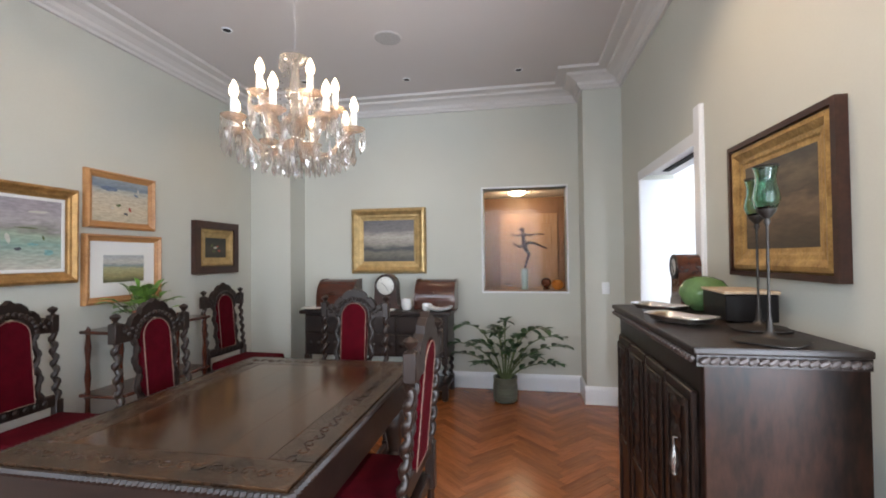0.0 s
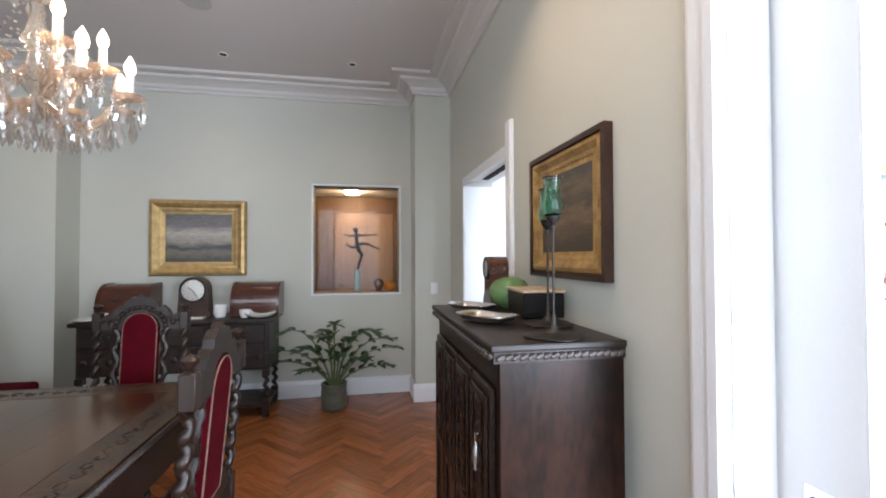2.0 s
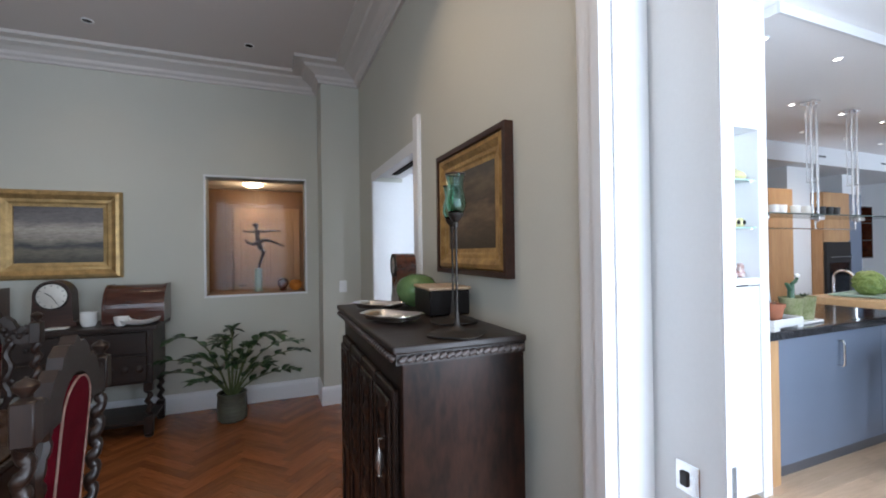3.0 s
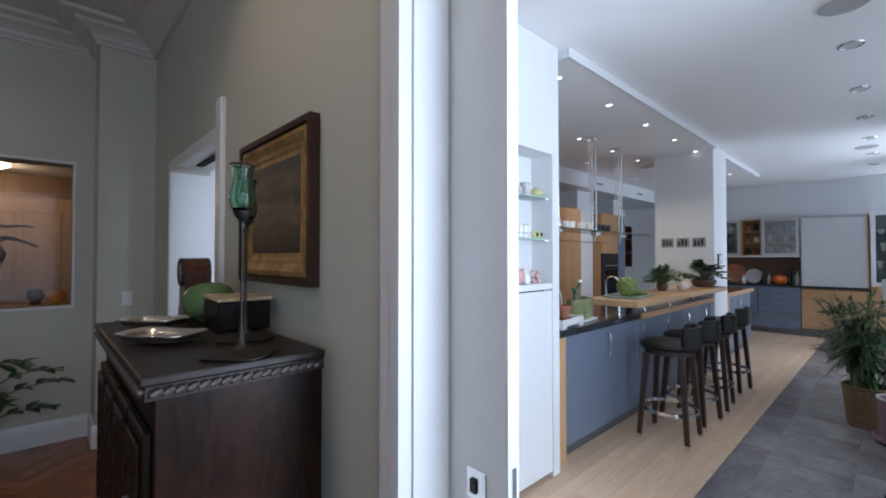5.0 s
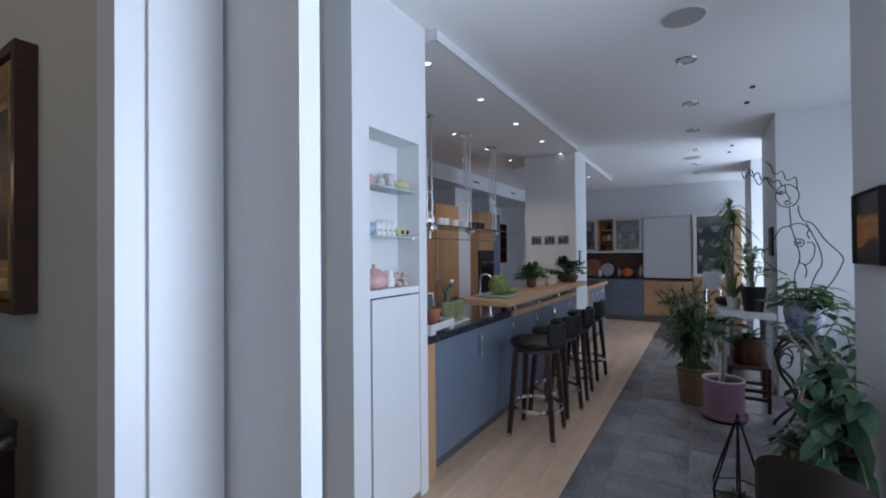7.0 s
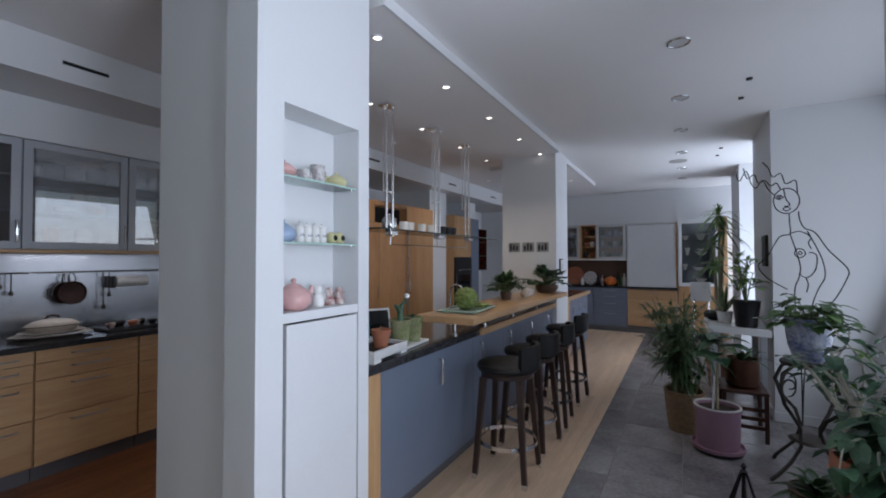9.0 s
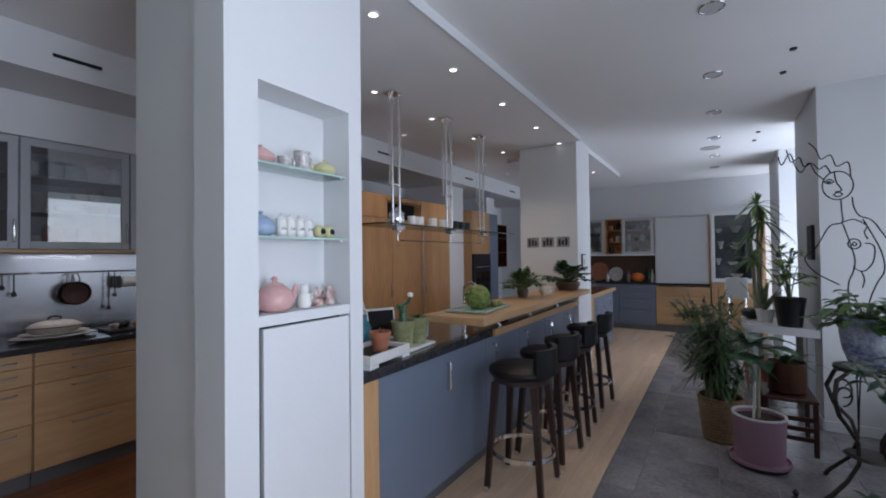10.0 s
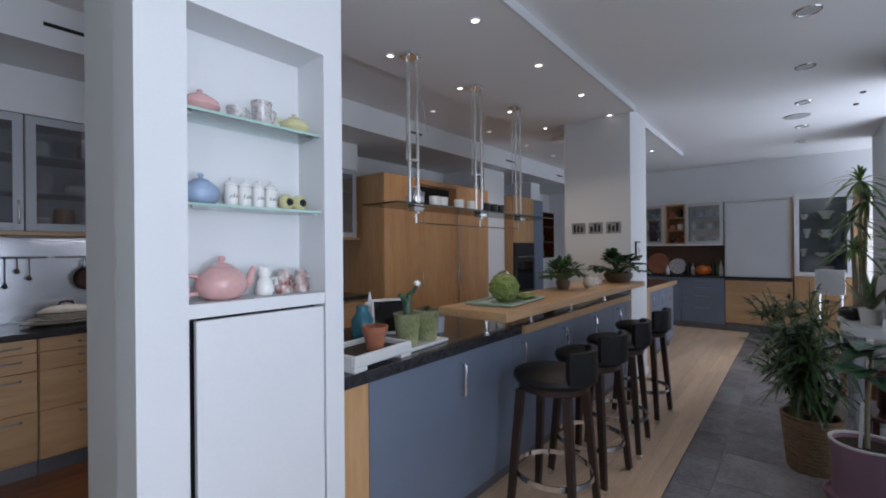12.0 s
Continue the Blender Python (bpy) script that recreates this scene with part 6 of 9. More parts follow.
def hanging_shelf():
    s = thing("hanging_shelf", pose(0, 0, 0), "glass shelf hung from the ceiling on slim steel rods", "shelf")
    p = part("glass_board", box(B(), 4.02, 6.32, 2.76, 3.10, 1.690, 1.700, 0.001), CAB_GLASS2, s, "grey glass board")
    p.visible_shadow = False
    part("glass_edge", box(B(), 4.02, 6.32, 2.755, 2.7595, 1.690, 1.700), SHELF_DARK, s, "dark glass edge")
    for x in (4.30, 5.08, 5.735):
        h = part("hanger", box(B(), x - 0.068, x + 0.048, 2.845, 2.955, 2.722, 2.748, 0.004), STEEL, s, "steel ceiling plate")
        for dx, y, zb, rr in ((-0.052, 2.875, 1.70, 0.0105), (0.032, 2.875, 1.645, 0.0105), (-0.018, 2.93, 2.02, 0.005)):
            part("rod", tube(B(), [(x + dx, y, 2.724), (x + dx, y, zb)], rr, 8), STEEL, h, smooth=True)
        part("cross_bar", box(B(), x - 0.060, x + 0.040, 2.866, 2.884, 2.00, 2.018, 0.002), STEEL, h)
        part("cross_bar", box(B(), x - 0.025, x - 0.010, 2.884, 2.938, 2.004, 2.014, 0.002), STEEL, h)
        part("clamp", box(B(), x - 0.045, x + 0.045, 2.83, 2.90, 1.655, 1.689, 0.003), STEEL, h)
        part("drop", tube(B(), [(x + 0.036, 2.90, 1.66), (x + 0.036, 2.90, 1.575)], 0.007, 8), STEEL, h)
    part("rail", tube(B(), [(4.335, 2.90, 1.578), (5.775, 2.90, 1.578)], 0.005, 8), STEEL, s, "thin steel hanging rail")
    part("wire", tube(B(), [(4.33, 2.9, 2.72), (4.75, 3.15, 2.35)], 0.0022, 5), STEEL, s)
    part("wire", tube(B(), [(5.11, 2.9, 2.72), (5.55, 3.15, 2.3)], 0.0022, 5), STEEL, s)
    for x, m, lab in ((4.42, CHROME, ""), (4.56, PORCELAIN, ""), (4.66, PORCELAIN, ""), (4.86, PORCELAIN, ""), (5.03, PORCELAIN, ""), (5.24, BLACKP, ""), (5.36, BLACKP, ""), (5.47, BLACKP, "")):
        if m is CHROME:
            t = thing("coffee_pot", pose(4.36, 2.93, 1.701), "shiny round steel coffee pot on the glass shelf", "pot")
            part("body", lathe(B(), [(0.05, 0), (0.066, 0.04), (0.06, 0.09), (0.04, 0.115), (0.03, 0.12), (0.008, 0.13), (0.01, 0.14), (0, 0.145)], 22), CHROME, t, smooth=True)
            part("spout", tube(B(), [(0.05, 0, 0.06), (0.08, 0, 0.08), (0.095, 0, 0.105)], [0.016, 0.011, 0.008], 8), CHROME, t)
        else:
            bm = B()
            cup(bm, x, 2.92, 1.701, 0.042, 0.085)
            single("mug", bm, m, "white mug on the glass shelf" if m is PORCELAIN else "black mug on the hanging glass shelf", "mug", "mugs on the hanging shelf", smooth=True)


CAB_GLASS2 = pane_glass("grey_shelf_glass", (0.5, 0.56, 0.55), 0.08)
SHELF_DARK = mat("dark_glass_edge", (0.05, 0.08, 0.075), 0.2, var=0.1)
hanging_shelf()


def cabinet_wall():
    # tall beech cabinets
    t = thing("tall_cabinet", pose(5.25, 4.25, 0), "tall beech cabinet with a steel handle bar and an open recess", "cabinet")
    W = 2.0
    part("side_panel", box(B(), 0, 0.025, 0.002, 0.8, 0.08, 2.22, 0.001), KWOOD, t)
    part("plinth", box(B(), 0.0, W, 0.05, 0.75, 0, 0.08), KGREY_D, t)
    part("carcass", box(B(), 0.026, W, 0.26, 0.8, 0.08, 2.22), KWOOD, t)
    for a, b in ((0.0, 0.63), (0.63, 1.26), (1.26, 2.0)):
        hi = 1.93 if a < 1.2 else 2.22
        d = part("door", box(B(), a + 0.002, b - 0.002, -0.02, 0.0, 0.09, hi, 0.0015), KWOOD, t)
        bm = B()
        bar_handle(bm, b - 0.05 if a < 1.2 else a + 0.06, -0.02, 0.95, 1.12)
        part("handle", bm, STEEL, d, smooth=True)
    part("top_door", box(B(), 0.002, 0.54, -0.02, 0.0, 1.934, 2.22, 0.0015), KWOOD, t)
    part("top_rail", box(B(), 0.542, 1.258, -0.02, 0.0, 2.16, 2.22, 0.0015), KWOOD, t)
    part("recess", box(B(), 0.545, 1.255, 0.10, 0.24, 1.94, 2.155), DARKGAP, t, "dark open recess")
    part("handle_bar", tube(B(), [(1.262, -0.05, 0.6), (1.262, -0.05, 1.9)], 0.012, 8), STEEL, t, "tall steel bar")
    setting("wall_return", box(B(), 7.26, 7.80, 4.30, 5.06, 0, 2.56), WHITE_WALL, "white wall piece between cabinets")
    o = thing("oven_tower", pose(7.81, 4.15, 0), "beech tower cabinet with a black built-in oven", "cabinet")
    part("carcass", box(B(), 0, 0.66, 0.02, 0.8, 0, 2.2), KWOOD, o)
    part("upper_door", box(B(), 0.003, 0.657, 0, 0.019, 1.50, 2.195, 0.0015), KWOOD, o)
    part("lower_door", box(B(), 0.003, 0.657, 0, 0.019, 0.09, 0.62, 0.0015), KWOOD, o)
    ov = part("oven_front", box(B(), 0.02, 0.64, -0.02, 0.019, 0.64, 1.48, 0.004), BLACKP, o, "black oven front")
    part("oven_window", box(B(), 0.09, 0.57, -0.024, -0.021, 0.75, 1.18), BLACKGLASS, ov)
    part("oven_handle", tube(B(), [(0.08, -0.055, 1.26), (0.58, -0.055, 1.26)], 0.009, 8), STEEL, ov)
    b = thing("tall_cabinet", pose(8.48, 4.2, 0), "tall dark blue-grey cabinet beside the oven", "cabinet")
    part("door", box(B(), 0, 0.42, 0, 0.8, 0, 2.2, 0.002), KBLUE, b)
    sh = thing("wall_shelf", pose(9.3, 4.6, 0), "open mahogany wall shelf with jars", "shelf")
    part("back", box(B(), 0, 1.0, 0.40, 0.42, 1.2, 2.1), MAHOG, sh)
    for z in (1.2, 1.5, 1.8, 2.08):
        part("board", box(B(), 0, 1.0, 0.05, 0.40, z, z + 0.02), MAHOG, sh)
    for x in (0, 0.98):
        part("side", box(B(), x, x + 0.02, 0.05, 0.40, 1.2, 2.1), MAHOG, sh)
    for k in range(8):
        single("storage_jar", lathe(B(), [(0.04, 0), (0.045, 0.02), (0.045, 0.12), (0.03, 0.13), (0.03, 0.15), (0, 0.155)], 14, (9.4 + 0.22 * (k % 4), 4.8, 1.221 + 0.3 * (k // 4))), (TERRA, REDWHITE, AMBER, GREENC)[k % 4], "small jar on the open wall shelf", "jar", "jars on the wall shelf", smooth=True)
    setting("wall_block", box(B(), 8.95, 9.28, 4.45, 5.06, 0, 2.56), WHITE_WALL)


BLACKGLASS = mat("black_oven_glass", (0.01, 0.01, 0.011), 0.08, var=0.1)
cabinet_wall()


def drawer_unit(x, y, w, rows, wood_m, label, rot=0, depth=0.58, h=0.862, plinth=0.1):
    t = thing("drawer_cabinet", pose(x, y, 0, 0, 0, rot), label, "cabinet", "base cabinets")
    part("carcass", box(B(), 0, w, 0.022, depth, plinth, h), wood_m, t)
    part("plinth", box(B(), 0, w, 0.05, depth, 0, plinth), STEELPL, t, "grey plinth")
    for a, b in rows:
        d = part("drawer", box(B(), 0.003, w - 0.003, 0.0, 0.021, a + 0.002, b - 0.002, 0.0015), wood_m, t)
        bm = B()
        tube(bm, [(w / 2 - 0.11, 0.0, b - 0.045), (w / 2 - 0.10, -0.028, b - 0.045), (w / 2 + 0.10, -0.028, b - 0.045), (w / 2 + 0.11, 0.0, b - 0.045)], 0.0055, 7)
        part("handle", bm, DULL_STEEL, d, smooth=True)
    return t


STEELPL = mat("dull_steel_plinth", (0.16, 0.16, 0.17), 0.45, 0.5, var=0.1)
BSPLASH = mat("brushed_back_panel", (0.40, 0.41, 0.44), 0.24, 0.9, var=0.06, scale=3, fine=160, bump=0.03)


def back_run():
    rows = ((0.105, 0.41), (0.41, 0.66), (0.66, 0.775), (0.775, 0.862))
    for x, w in ((2.21, 0.37), (2.585, 0.605), (3.195, 1.02), (4.22, 1.02)):
        drawer_unit(x, 4.47, w, rows, KWOOD_X, "beech drawer cabinet under the black worktop")
    single("worktop", box(B(), 2.205, 5.245, 4.445, 5.058, 0.864, 0.902, 0.004), GRANITE, "black granite worktop along the back wall", "worktop")
    setting("back_panel", box(B(), 2.205, 5.245, 5.045, 5.058, 0.904, 1.50), BSPLASH, "brushed metal panel behind the worktop")
    # glazed wall cabinets
    for x, w in ((2.21, 0.33), (2.545, 0.615), (3.165, 0.61), (3.78, 0.7), (4.485, 0.7)):
        t = thing("wall_cabinet", pose(x, 4.60, 1.53), "grey wall cabinet with a glass door full of dishes", "cabinet", "wall cabinets")
        h = 0.74
        for q in ((0, 0.018, 0.02, 0.44, 0, h), (w - 0.018, w, 0.02, 0.44, 0, h), (0.018, w - 0.018, 0.02, 0.44, 0, 0.018), (0.018, w - 0.018, 0.02, 0.44, h - 0.018, h), (0.018, w - 0.018, 0.425, 0.44, 0.018, h - 0.018)):
            part("carcass_board", box(B(), *q), KGREY, t)
        for z in (0.25, 0.49):
            part("inner_shelf", box(B(), 0.02, w - 0.02, 0.03, 0.42, z, z + 0.012), KGREY, t)
        fr = 0.052
        d = part("door", box(B(), 0.002, fr, 0, 0.019, 0.002, h - 0.002, 0.002), KGREY, t, "grey-framed glass door")
        part("stile", box(B(), w - fr, w - 0.002, 0, 0.019, 0.002, h - 0.002, 0.002), KGREY, d)
        part("rail", box(B(), fr, w - fr, 0, 0.019, 0.002, fr, 0.001), KGREY, d)
        part("rail", box(B(), fr, w - fr, 0, 0.019, h - fr, h - 0.002, 0.001), KGREY, d)
        p = part("pane", box(B(), fr, w - fr, 0.008, 0.012, fr, h - fr), CAB_GLASS, d)
        p.visible_shadow = False
        bm = B()
        bar_handle(bm, w - 0.026, 0, 0.05, 0.19, 0.028, 0.006)
        part("handle", bm, STEEL, d, smooth=True)
        rng = random.Random(int(x * 100))
        for z in (0.019, 0.263, 0.503):
            k = 0.10
            while k < w - 0.1:
                r = rng.uniform(0.04, 0.075)
                hh = rng.uniform(0.06, 0.15)
                single("dish", lathe(B(), [(r * 0.5, 0), (r * 0.9, hh * 0.3), (r, hh * 0.8), (r * 0.8, hh), (0, hh * 1.02)], 14, (x + k, 4.60 + rng.uniform(0.12, 0.25), 1.53 + z)), rng.choice((PORCELAIN, PORCELAIN, PATTERN, KBLUE, AMBER)), "stacked dish behind a cabinet door", "dish", "dishes in the wall cabinets", smooth=True)
                k += r * 2 + rng.uniform(0.01, 0.06)
    single("light_shelf", box(B(), 2.205, 5.22, 4.585, 5.04, 1.505, 1.528, 0.002), KWOOD_X, "thin beech board under the wall cabinets", "board")
    area_lamp("under_cabinet_light", pose(2.9, 4.83, 1.50), 0.5, 0.04, 2.6, (0.9, 0.95, 1.0))
    # hanging rail with pans and tools
    r = thing("utensil_rail", pose(0, 0, 0), "black utensil rail on the back panel", "rail")
    part("bar", tube(B(), [(2.24, 5.0, 1.36), (2.70, 5.0, 1.36)], 0.006, 8), BLACKP, r)
    part("bar", tube(B(), [(2.74, 5.0, 1.36), (3.6, 5.0, 1.36)], 0.006, 8), BLACKP, r)
    for x in (2.26, 2.65, 2.80, 3.5):
        part("bracket", tube(B(), [(x, 5.045, 1.36), (x, 5.0, 1.36)], 0.006, 6), BLACKP, r)
    for x, y, rad, lab in ((2.935, 4.955, 0.092, "dark copper pan with two loop handles on the rail"), (2.915, 5.005, 0.086, "dark pan hanging behind another on the rail")):
        p = thing("pan", pose(x, y, 1.20), lab, "pan", "hanging pans")
        part("bowl", lathe(B(), [(rad * 0.8, 0.0), (rad * 0.9, 0.006), (rad * 0.97, 0.02), (rad, 0.036), (rad * 0.95, 0.036), (rad * 0.85, 0.016), (0, 0.012)], 28, m=pose(0, 0.0, 0, 90)), COPPERD, p, smooth=True)
        for sx in (-1, 1):
            part("handle", tube(B(), [(sx * 0.022, -0.012, rad * 0.92), (sx * 0.024, -0.012, rad + 0.03), (sx * 0.012, -0.004, rad + 0.055), (sx * 0.004, 0.0, rad + 0.058)], 0.0045, 7), BLACKP, p)
    for k, x in enumerate((2.35, 2.42, 2.48, 2.54, 2.60, 3.16, 3.20)):
        u = thing("utensil", pose(x, 4.985, 1.345), "small steel utensil hanging on the rail", "utensil", "utensils")
        ln = 0.06 + 0.05 * ((k * 7) % 3) + (0.1 if k > 4 else 0)
        part("handle", tube(B(), [(0, 0, 0.01), (0, -0.002, -ln)], 0.004, 6), PEWTER, u)
        part("head", lathe(B(), [(0.004, 0.0), (0.014, -0.012), (0.016, -0.03), (0, -0.04)], 10, (0, -0.002, -ln)), PEWTER, u)
    # covered dish on a platter, plates and a hob tray
    t = thing("serving_dish", pose(2.76, 4.75, 0.903), "cream covered serving dish on stacked oval platters", "dish")
    for k, (rr, z) in enumerate(((0.235, 0.0), (0.195, 0.022))):
        part("platter", lathe(B(), [(rr * 0.5, z), (rr * 0.8, z + 0.006), (rr, z + 0.020), (rr * 0.98, z + 0.024), (rr * 0.78, z + 0.011), (0, z + 0.010)], 36, squash=(1, 0.62)), PATTERN2, t, "cream oval platter", smooth=True)
    part("bowl", lathe(B(), [(0.10, 0.034), (0.135, 0.05), (0.158, 0.078), (0.165, 0.082), (0.15, 0.084), (0, 0.084)], 32, squash=(1, 0.65)), PATTERN2, t, smooth=True)
    part("lid", lathe(B(), [(0.155, 0.085), (0.150, 0.094), (0.11, 0.117), (0.05, 0.130), (0, 0.133)], 32, squash=(1, 0.65)), PATTERN2, t, smooth=True)
    part("lid_handle", tube(B(), [(-0.04, 0, 0.128), (-0.03, 0, 0.150), (0.0, 0, 0.156), (0.03, 0, 0.150), (0.04, 0, 0.128)], 0.007, 8), COPPERD, t, "brown loop handle", smooth=True)
    for z, rr in ((0.084, 0.166), (0.020, 0.237)):
        part("rim_line", tube(B(), [(rr * math.cos(a), 0.64 * rr * math.sin(a), z) for a in [2 * math.pi * i / 36 for i in range(37)]], 0.0028, 5, cap=False), COPPERD, t, "thin brown rim line")
    h = thing("tray", pose(3.24, 4.72, 0.903), "dark tray with small bottles and bowls", "tray")
    part("base", box(B(), -0.2, 0.2, -0.13, 0.13, 0, 0.018, 0.005), BLACKP, h)
    for k in range(7):
        part("bowl", lathe(B(), [(0.02, 0.019), (0.035, 0.05), (0.03, 0.06), (0, 0.05)], 14, (-0.15 + 0.05 * k, 0.04 * ((k % 3) - 1), 0)), (REDWHITE, PEWTER, BLACKP, TERRA)[k % 4], h, smooth=True)
    p = thing("paper_holder", pose(3.36, 4.98, 1.27), "paper roll on a steel wall holder", "paper roll")
    part("roll", lathe(B(), [(0.045, -0.12), (0.045, 0.12)], 20, m=pose(0, 0, 0, 0, 90)), PAPER, p, smooth=True)
    part("holder", box(B(), -0.16, -0.13, -0.05, 0.05, -0.05, 0.05, 0.006), BLACKP, p)


canister_set = thing("canister_stack", pose(2.36, 4.70, 0.903), "black stacked canisters with pale label bars", "canister")
for k in range(4):
    cn = part("canister", lathe(B(), [(0.036, 0.06 * k), (0.038, 0.06 * k + 0.004), (0.038, 0.06 * k + 0.052), (0.034, 0.06 * k + 0.058)], 18), BLACKP, canister_set, smooth=True)
    part("label_bar", box(B(), -0.018, 0.018, -0.0405, -0.0385, 0.06 * k + 0.018, 0.06 * k + 0.034), PAPER, cn, "pale label")
flower_plate = thing("display_plate", pose(2.95, 4.80, 1.80), "white plate with red flowers standing in a cabinet", "plate")
part("plate", lathe(B(), [(0.05, 0), (0.09, 0.012), (0.095, 0.016), (0.085, 0.018), (0.04, 0.008), (0, 0.008)], 26, m=pose(0, 0, 0.10, 78)), REDWHITE, flower_plate, smooth=True)
COPPERD = mat("dark_copper", (0.035, 0.016, 0.012), 0.35, 0.7, var=0.25, scale=12)
PATTERN2 = mat("cream_porcelain", (0.55, 0.48, 0.40), 0.2, var=0.1, scale=30)
back_run()


def far_wall():
    XF = 10.55
    rows4 = ((0.10, 0.40), (0.40, 0.60), (0.60, 0.74), (0.74, 0.862))
    drawer_unit(XF, 2.40, 0.64, rows4, KBLUE, "blue-grey drawer cabinet at the kitchen's end", -90, 0.36)
    drawer_unit(XF, 3.50, 1.095, rows4, KBLUE, "blue-grey drawer cabinet at the kitchen's end wall", -90, 0.36)
    drawer_unit(XF, 1.755, 0.865, ((0.14, 0.40), (0.40, 0.65), (0.65, 0.84)), KWOOD_X, "beech drawer cabinet below a roller shutter", -90, 0.36, 0.845, 0.14)
    single("worktop", box(B(), XF - 0.02, 10.915, 0.89, 3.5, 0.864, 0.90, 0.003), GRANITE, "black worktop at the kitchen's end", "worktop")
    setting("splash_panel", box(B(), 10.895, 10.917, 1.76, 3.5, 0.902, 1.42), BROWNP, "brown panel behind the worktop")
    # roller shutter cupboard
    t = thing("shutter_cupboard", pose(XF, 0.89, 0.902), "grey roller-shutter cupboard on the worktop", "cupboard")
    part("side_board", box(B(), 0, 0.36, 0.845, 0.865, 0, 1.24), ALUF, t, "thin aluminium edge")
    part("side_board", box(B(), 0, 0.36, 0.0, 0.02, 0, 1.24), KWOOD, t, "thin beech edge")
    part("top_board", box(B(), 0, 0.36, 0.02, 0.845, 1.212, 1.24), ALUF, t)
    for k in range(30):
        part("slat", box(B(), 0.012, 0.022, 0.021, 0.844, k * 0.0402, k * 0.0402 + 0.0392, 0.0015), SHUTTER, t)
    # glazed tall cabinet
    g = thing("display_cabinet", pose(XF, 0.22, 0), "pale-framed display cabinet with dishes on glass shelves", "cabinet")
    part("base_drawer", box(B(), 0, 0.36, 0, 0.65, 0.1, 0.93, 0.002), KWOOD, g)
    for y0, y1, z0, z1 in ((0, 0.06, 0.935, 2.17), (0.59, 0.65, 0.935, 2.17), (0.06, 0.59, 0.935, 1.0), (0.06, 0.59, 2.10, 2.17)):
        part("frame", box(B(), 0, 0.02, y0, y1, z0, z1, 0.002), WHITE_SATIN, g)
    part("back", box(B(), 0.345, 0.36, 0, 0.65, 0.935, 2.17), KBLUE, g)
    for y in (0, 0.632):
        part("side", box(B(), 0.021, 0.345, y, y + 0.018, 0.935, 2.17), KGREY, g)
    part("top", box(B(), 0.021, 0.345, 0.018, 0.632, 2.15, 2.17), KGREY, g)
    for z in (1.22, 1.5, 1.78):
        q = part("glass_shelf", box(B(), 0.03, 0.34, 0.02, 0.63, z, z + 0.008), SHELF_GLASS, g)
        q.visible_shadow = False
    q = part("pane", box(B(), 0.008, 0.012, 0.06, 0.59, 1.0, 2.10), CAB_CLEAR, g)
    q.visible_shadow = False
    for k, (y, z, r, hh) in enumerate(((0.5, 1.79, 0.10, 0.12), (0.75, 1.79, 0.06, 0.08), (0.5, 1.509, 0.11, 0.07), (0.5, 1.58, 0.09, 0.05), (0.72, 1.509, 0.05, 0.14), (0.55, 1.229, 0.10, 0.06), (0.76, 1.229, 0.05, 0.12), (0.5, 1.001, 0.11, 0.08))):
        single("dish", lathe(B(), [(r * 0.4, 0), (r * 0.5, hh * 0.3), (r, hh), (r * 0.95, hh), (0, hh * 0.4)], 20, (XF + 0.14, y, z + 0.001 if k != 3 else z)), PORCELAIN, "white footed dish in the display cabinet", "dish", "dishes in the display cabinet", smooth=True)
    single("end_panel", box(B(), XF - 0.01, 10.9, 0.10, 0.215, 0, 2.2, 0.002), KWOOD, "tall beech end panel beside the display cabinet", "panel")
    # wall units with open shelf
    for y0, y1, kind in ((1.775, 2.33, "g"), (2.335, 2.66, "o"), (2.665, 3.2, "g")):
        t = thing("wall_cabinet", pose(XF, y0, 1.44), "pale-framed glass wall cabinet" if kind == "g" else "open beech wall shelf with crockery", "cabinet", "end-wall cabinets")
        w, h, m = y1 - y0, 0.70, KWOOD if kind == "o" else KGREY
        part("back", box(B(), 0.33, 0.36, 0, w, 0, h), KWOOD, t)
        for a in ((0.0, 0.33, 0, 0.018, 0, h), (0.0, 0.33, w - 0.018, w, 0, h), (0.0, 0.33, 0.018, w - 0.018, 0, 0.018), (0.0, 0.33, 0.018, w - 0.018, h - 0.018, h)):
            part("board", box(B(), a[0] + 0.021, *a[1:]), m, t)
        for z in (0.24, 0.46):
            part("inner_shelf", box(B(), 0.025, 0.33, 0.02, w - 0.02, z, z + 0.014), m, t)
        if kind == "g":
            f = 0.05
            for a in ((0, f, 0, h), (w - f, w, 0, h), (f, w - f, 0, f), (f, w - f, h - f, h)):
                part("door_frame", box(B(), 0, 0.02, a[0] + 0.001, a[1] - 0.001, a[2], a[3], 0.001), ALUF, t)
            q = part("pane", box(B(), 0.008, 0.012, f, w - f, f, h - f), CAB_GLASS, t)
            q.visible_shadow = False
        rng = random.Random(int(y0 * 50))
        for z in (0.019, 0.255, 0.475):
            for k in range(2 if kind == "o" else 4):
                r = rng.uniform(0.035, 0.06)
                hh = rng.uniform(0.08, 0.15)
                single("jar" if kind == "o" else "glassware", lathe(B(), [(r * 0.5, 0), (r, hh * 0.4), (r, hh * 0.8), (r * 0.5, hh), (0, hh)], 14, (XF + 0.17, y0 + w * (k + 0.75) / (2.5 if kind == "o" else 4.6), 1.44 + z)), rng.choice((BLACKP, PORCELAIN, TERRA)) if kind == "o" else rng.choice((PORCELAIN, GREENC, KGREY)), "crockery on the end-wall shelves", "crockery", "crockery at the end wall", smooth=True)
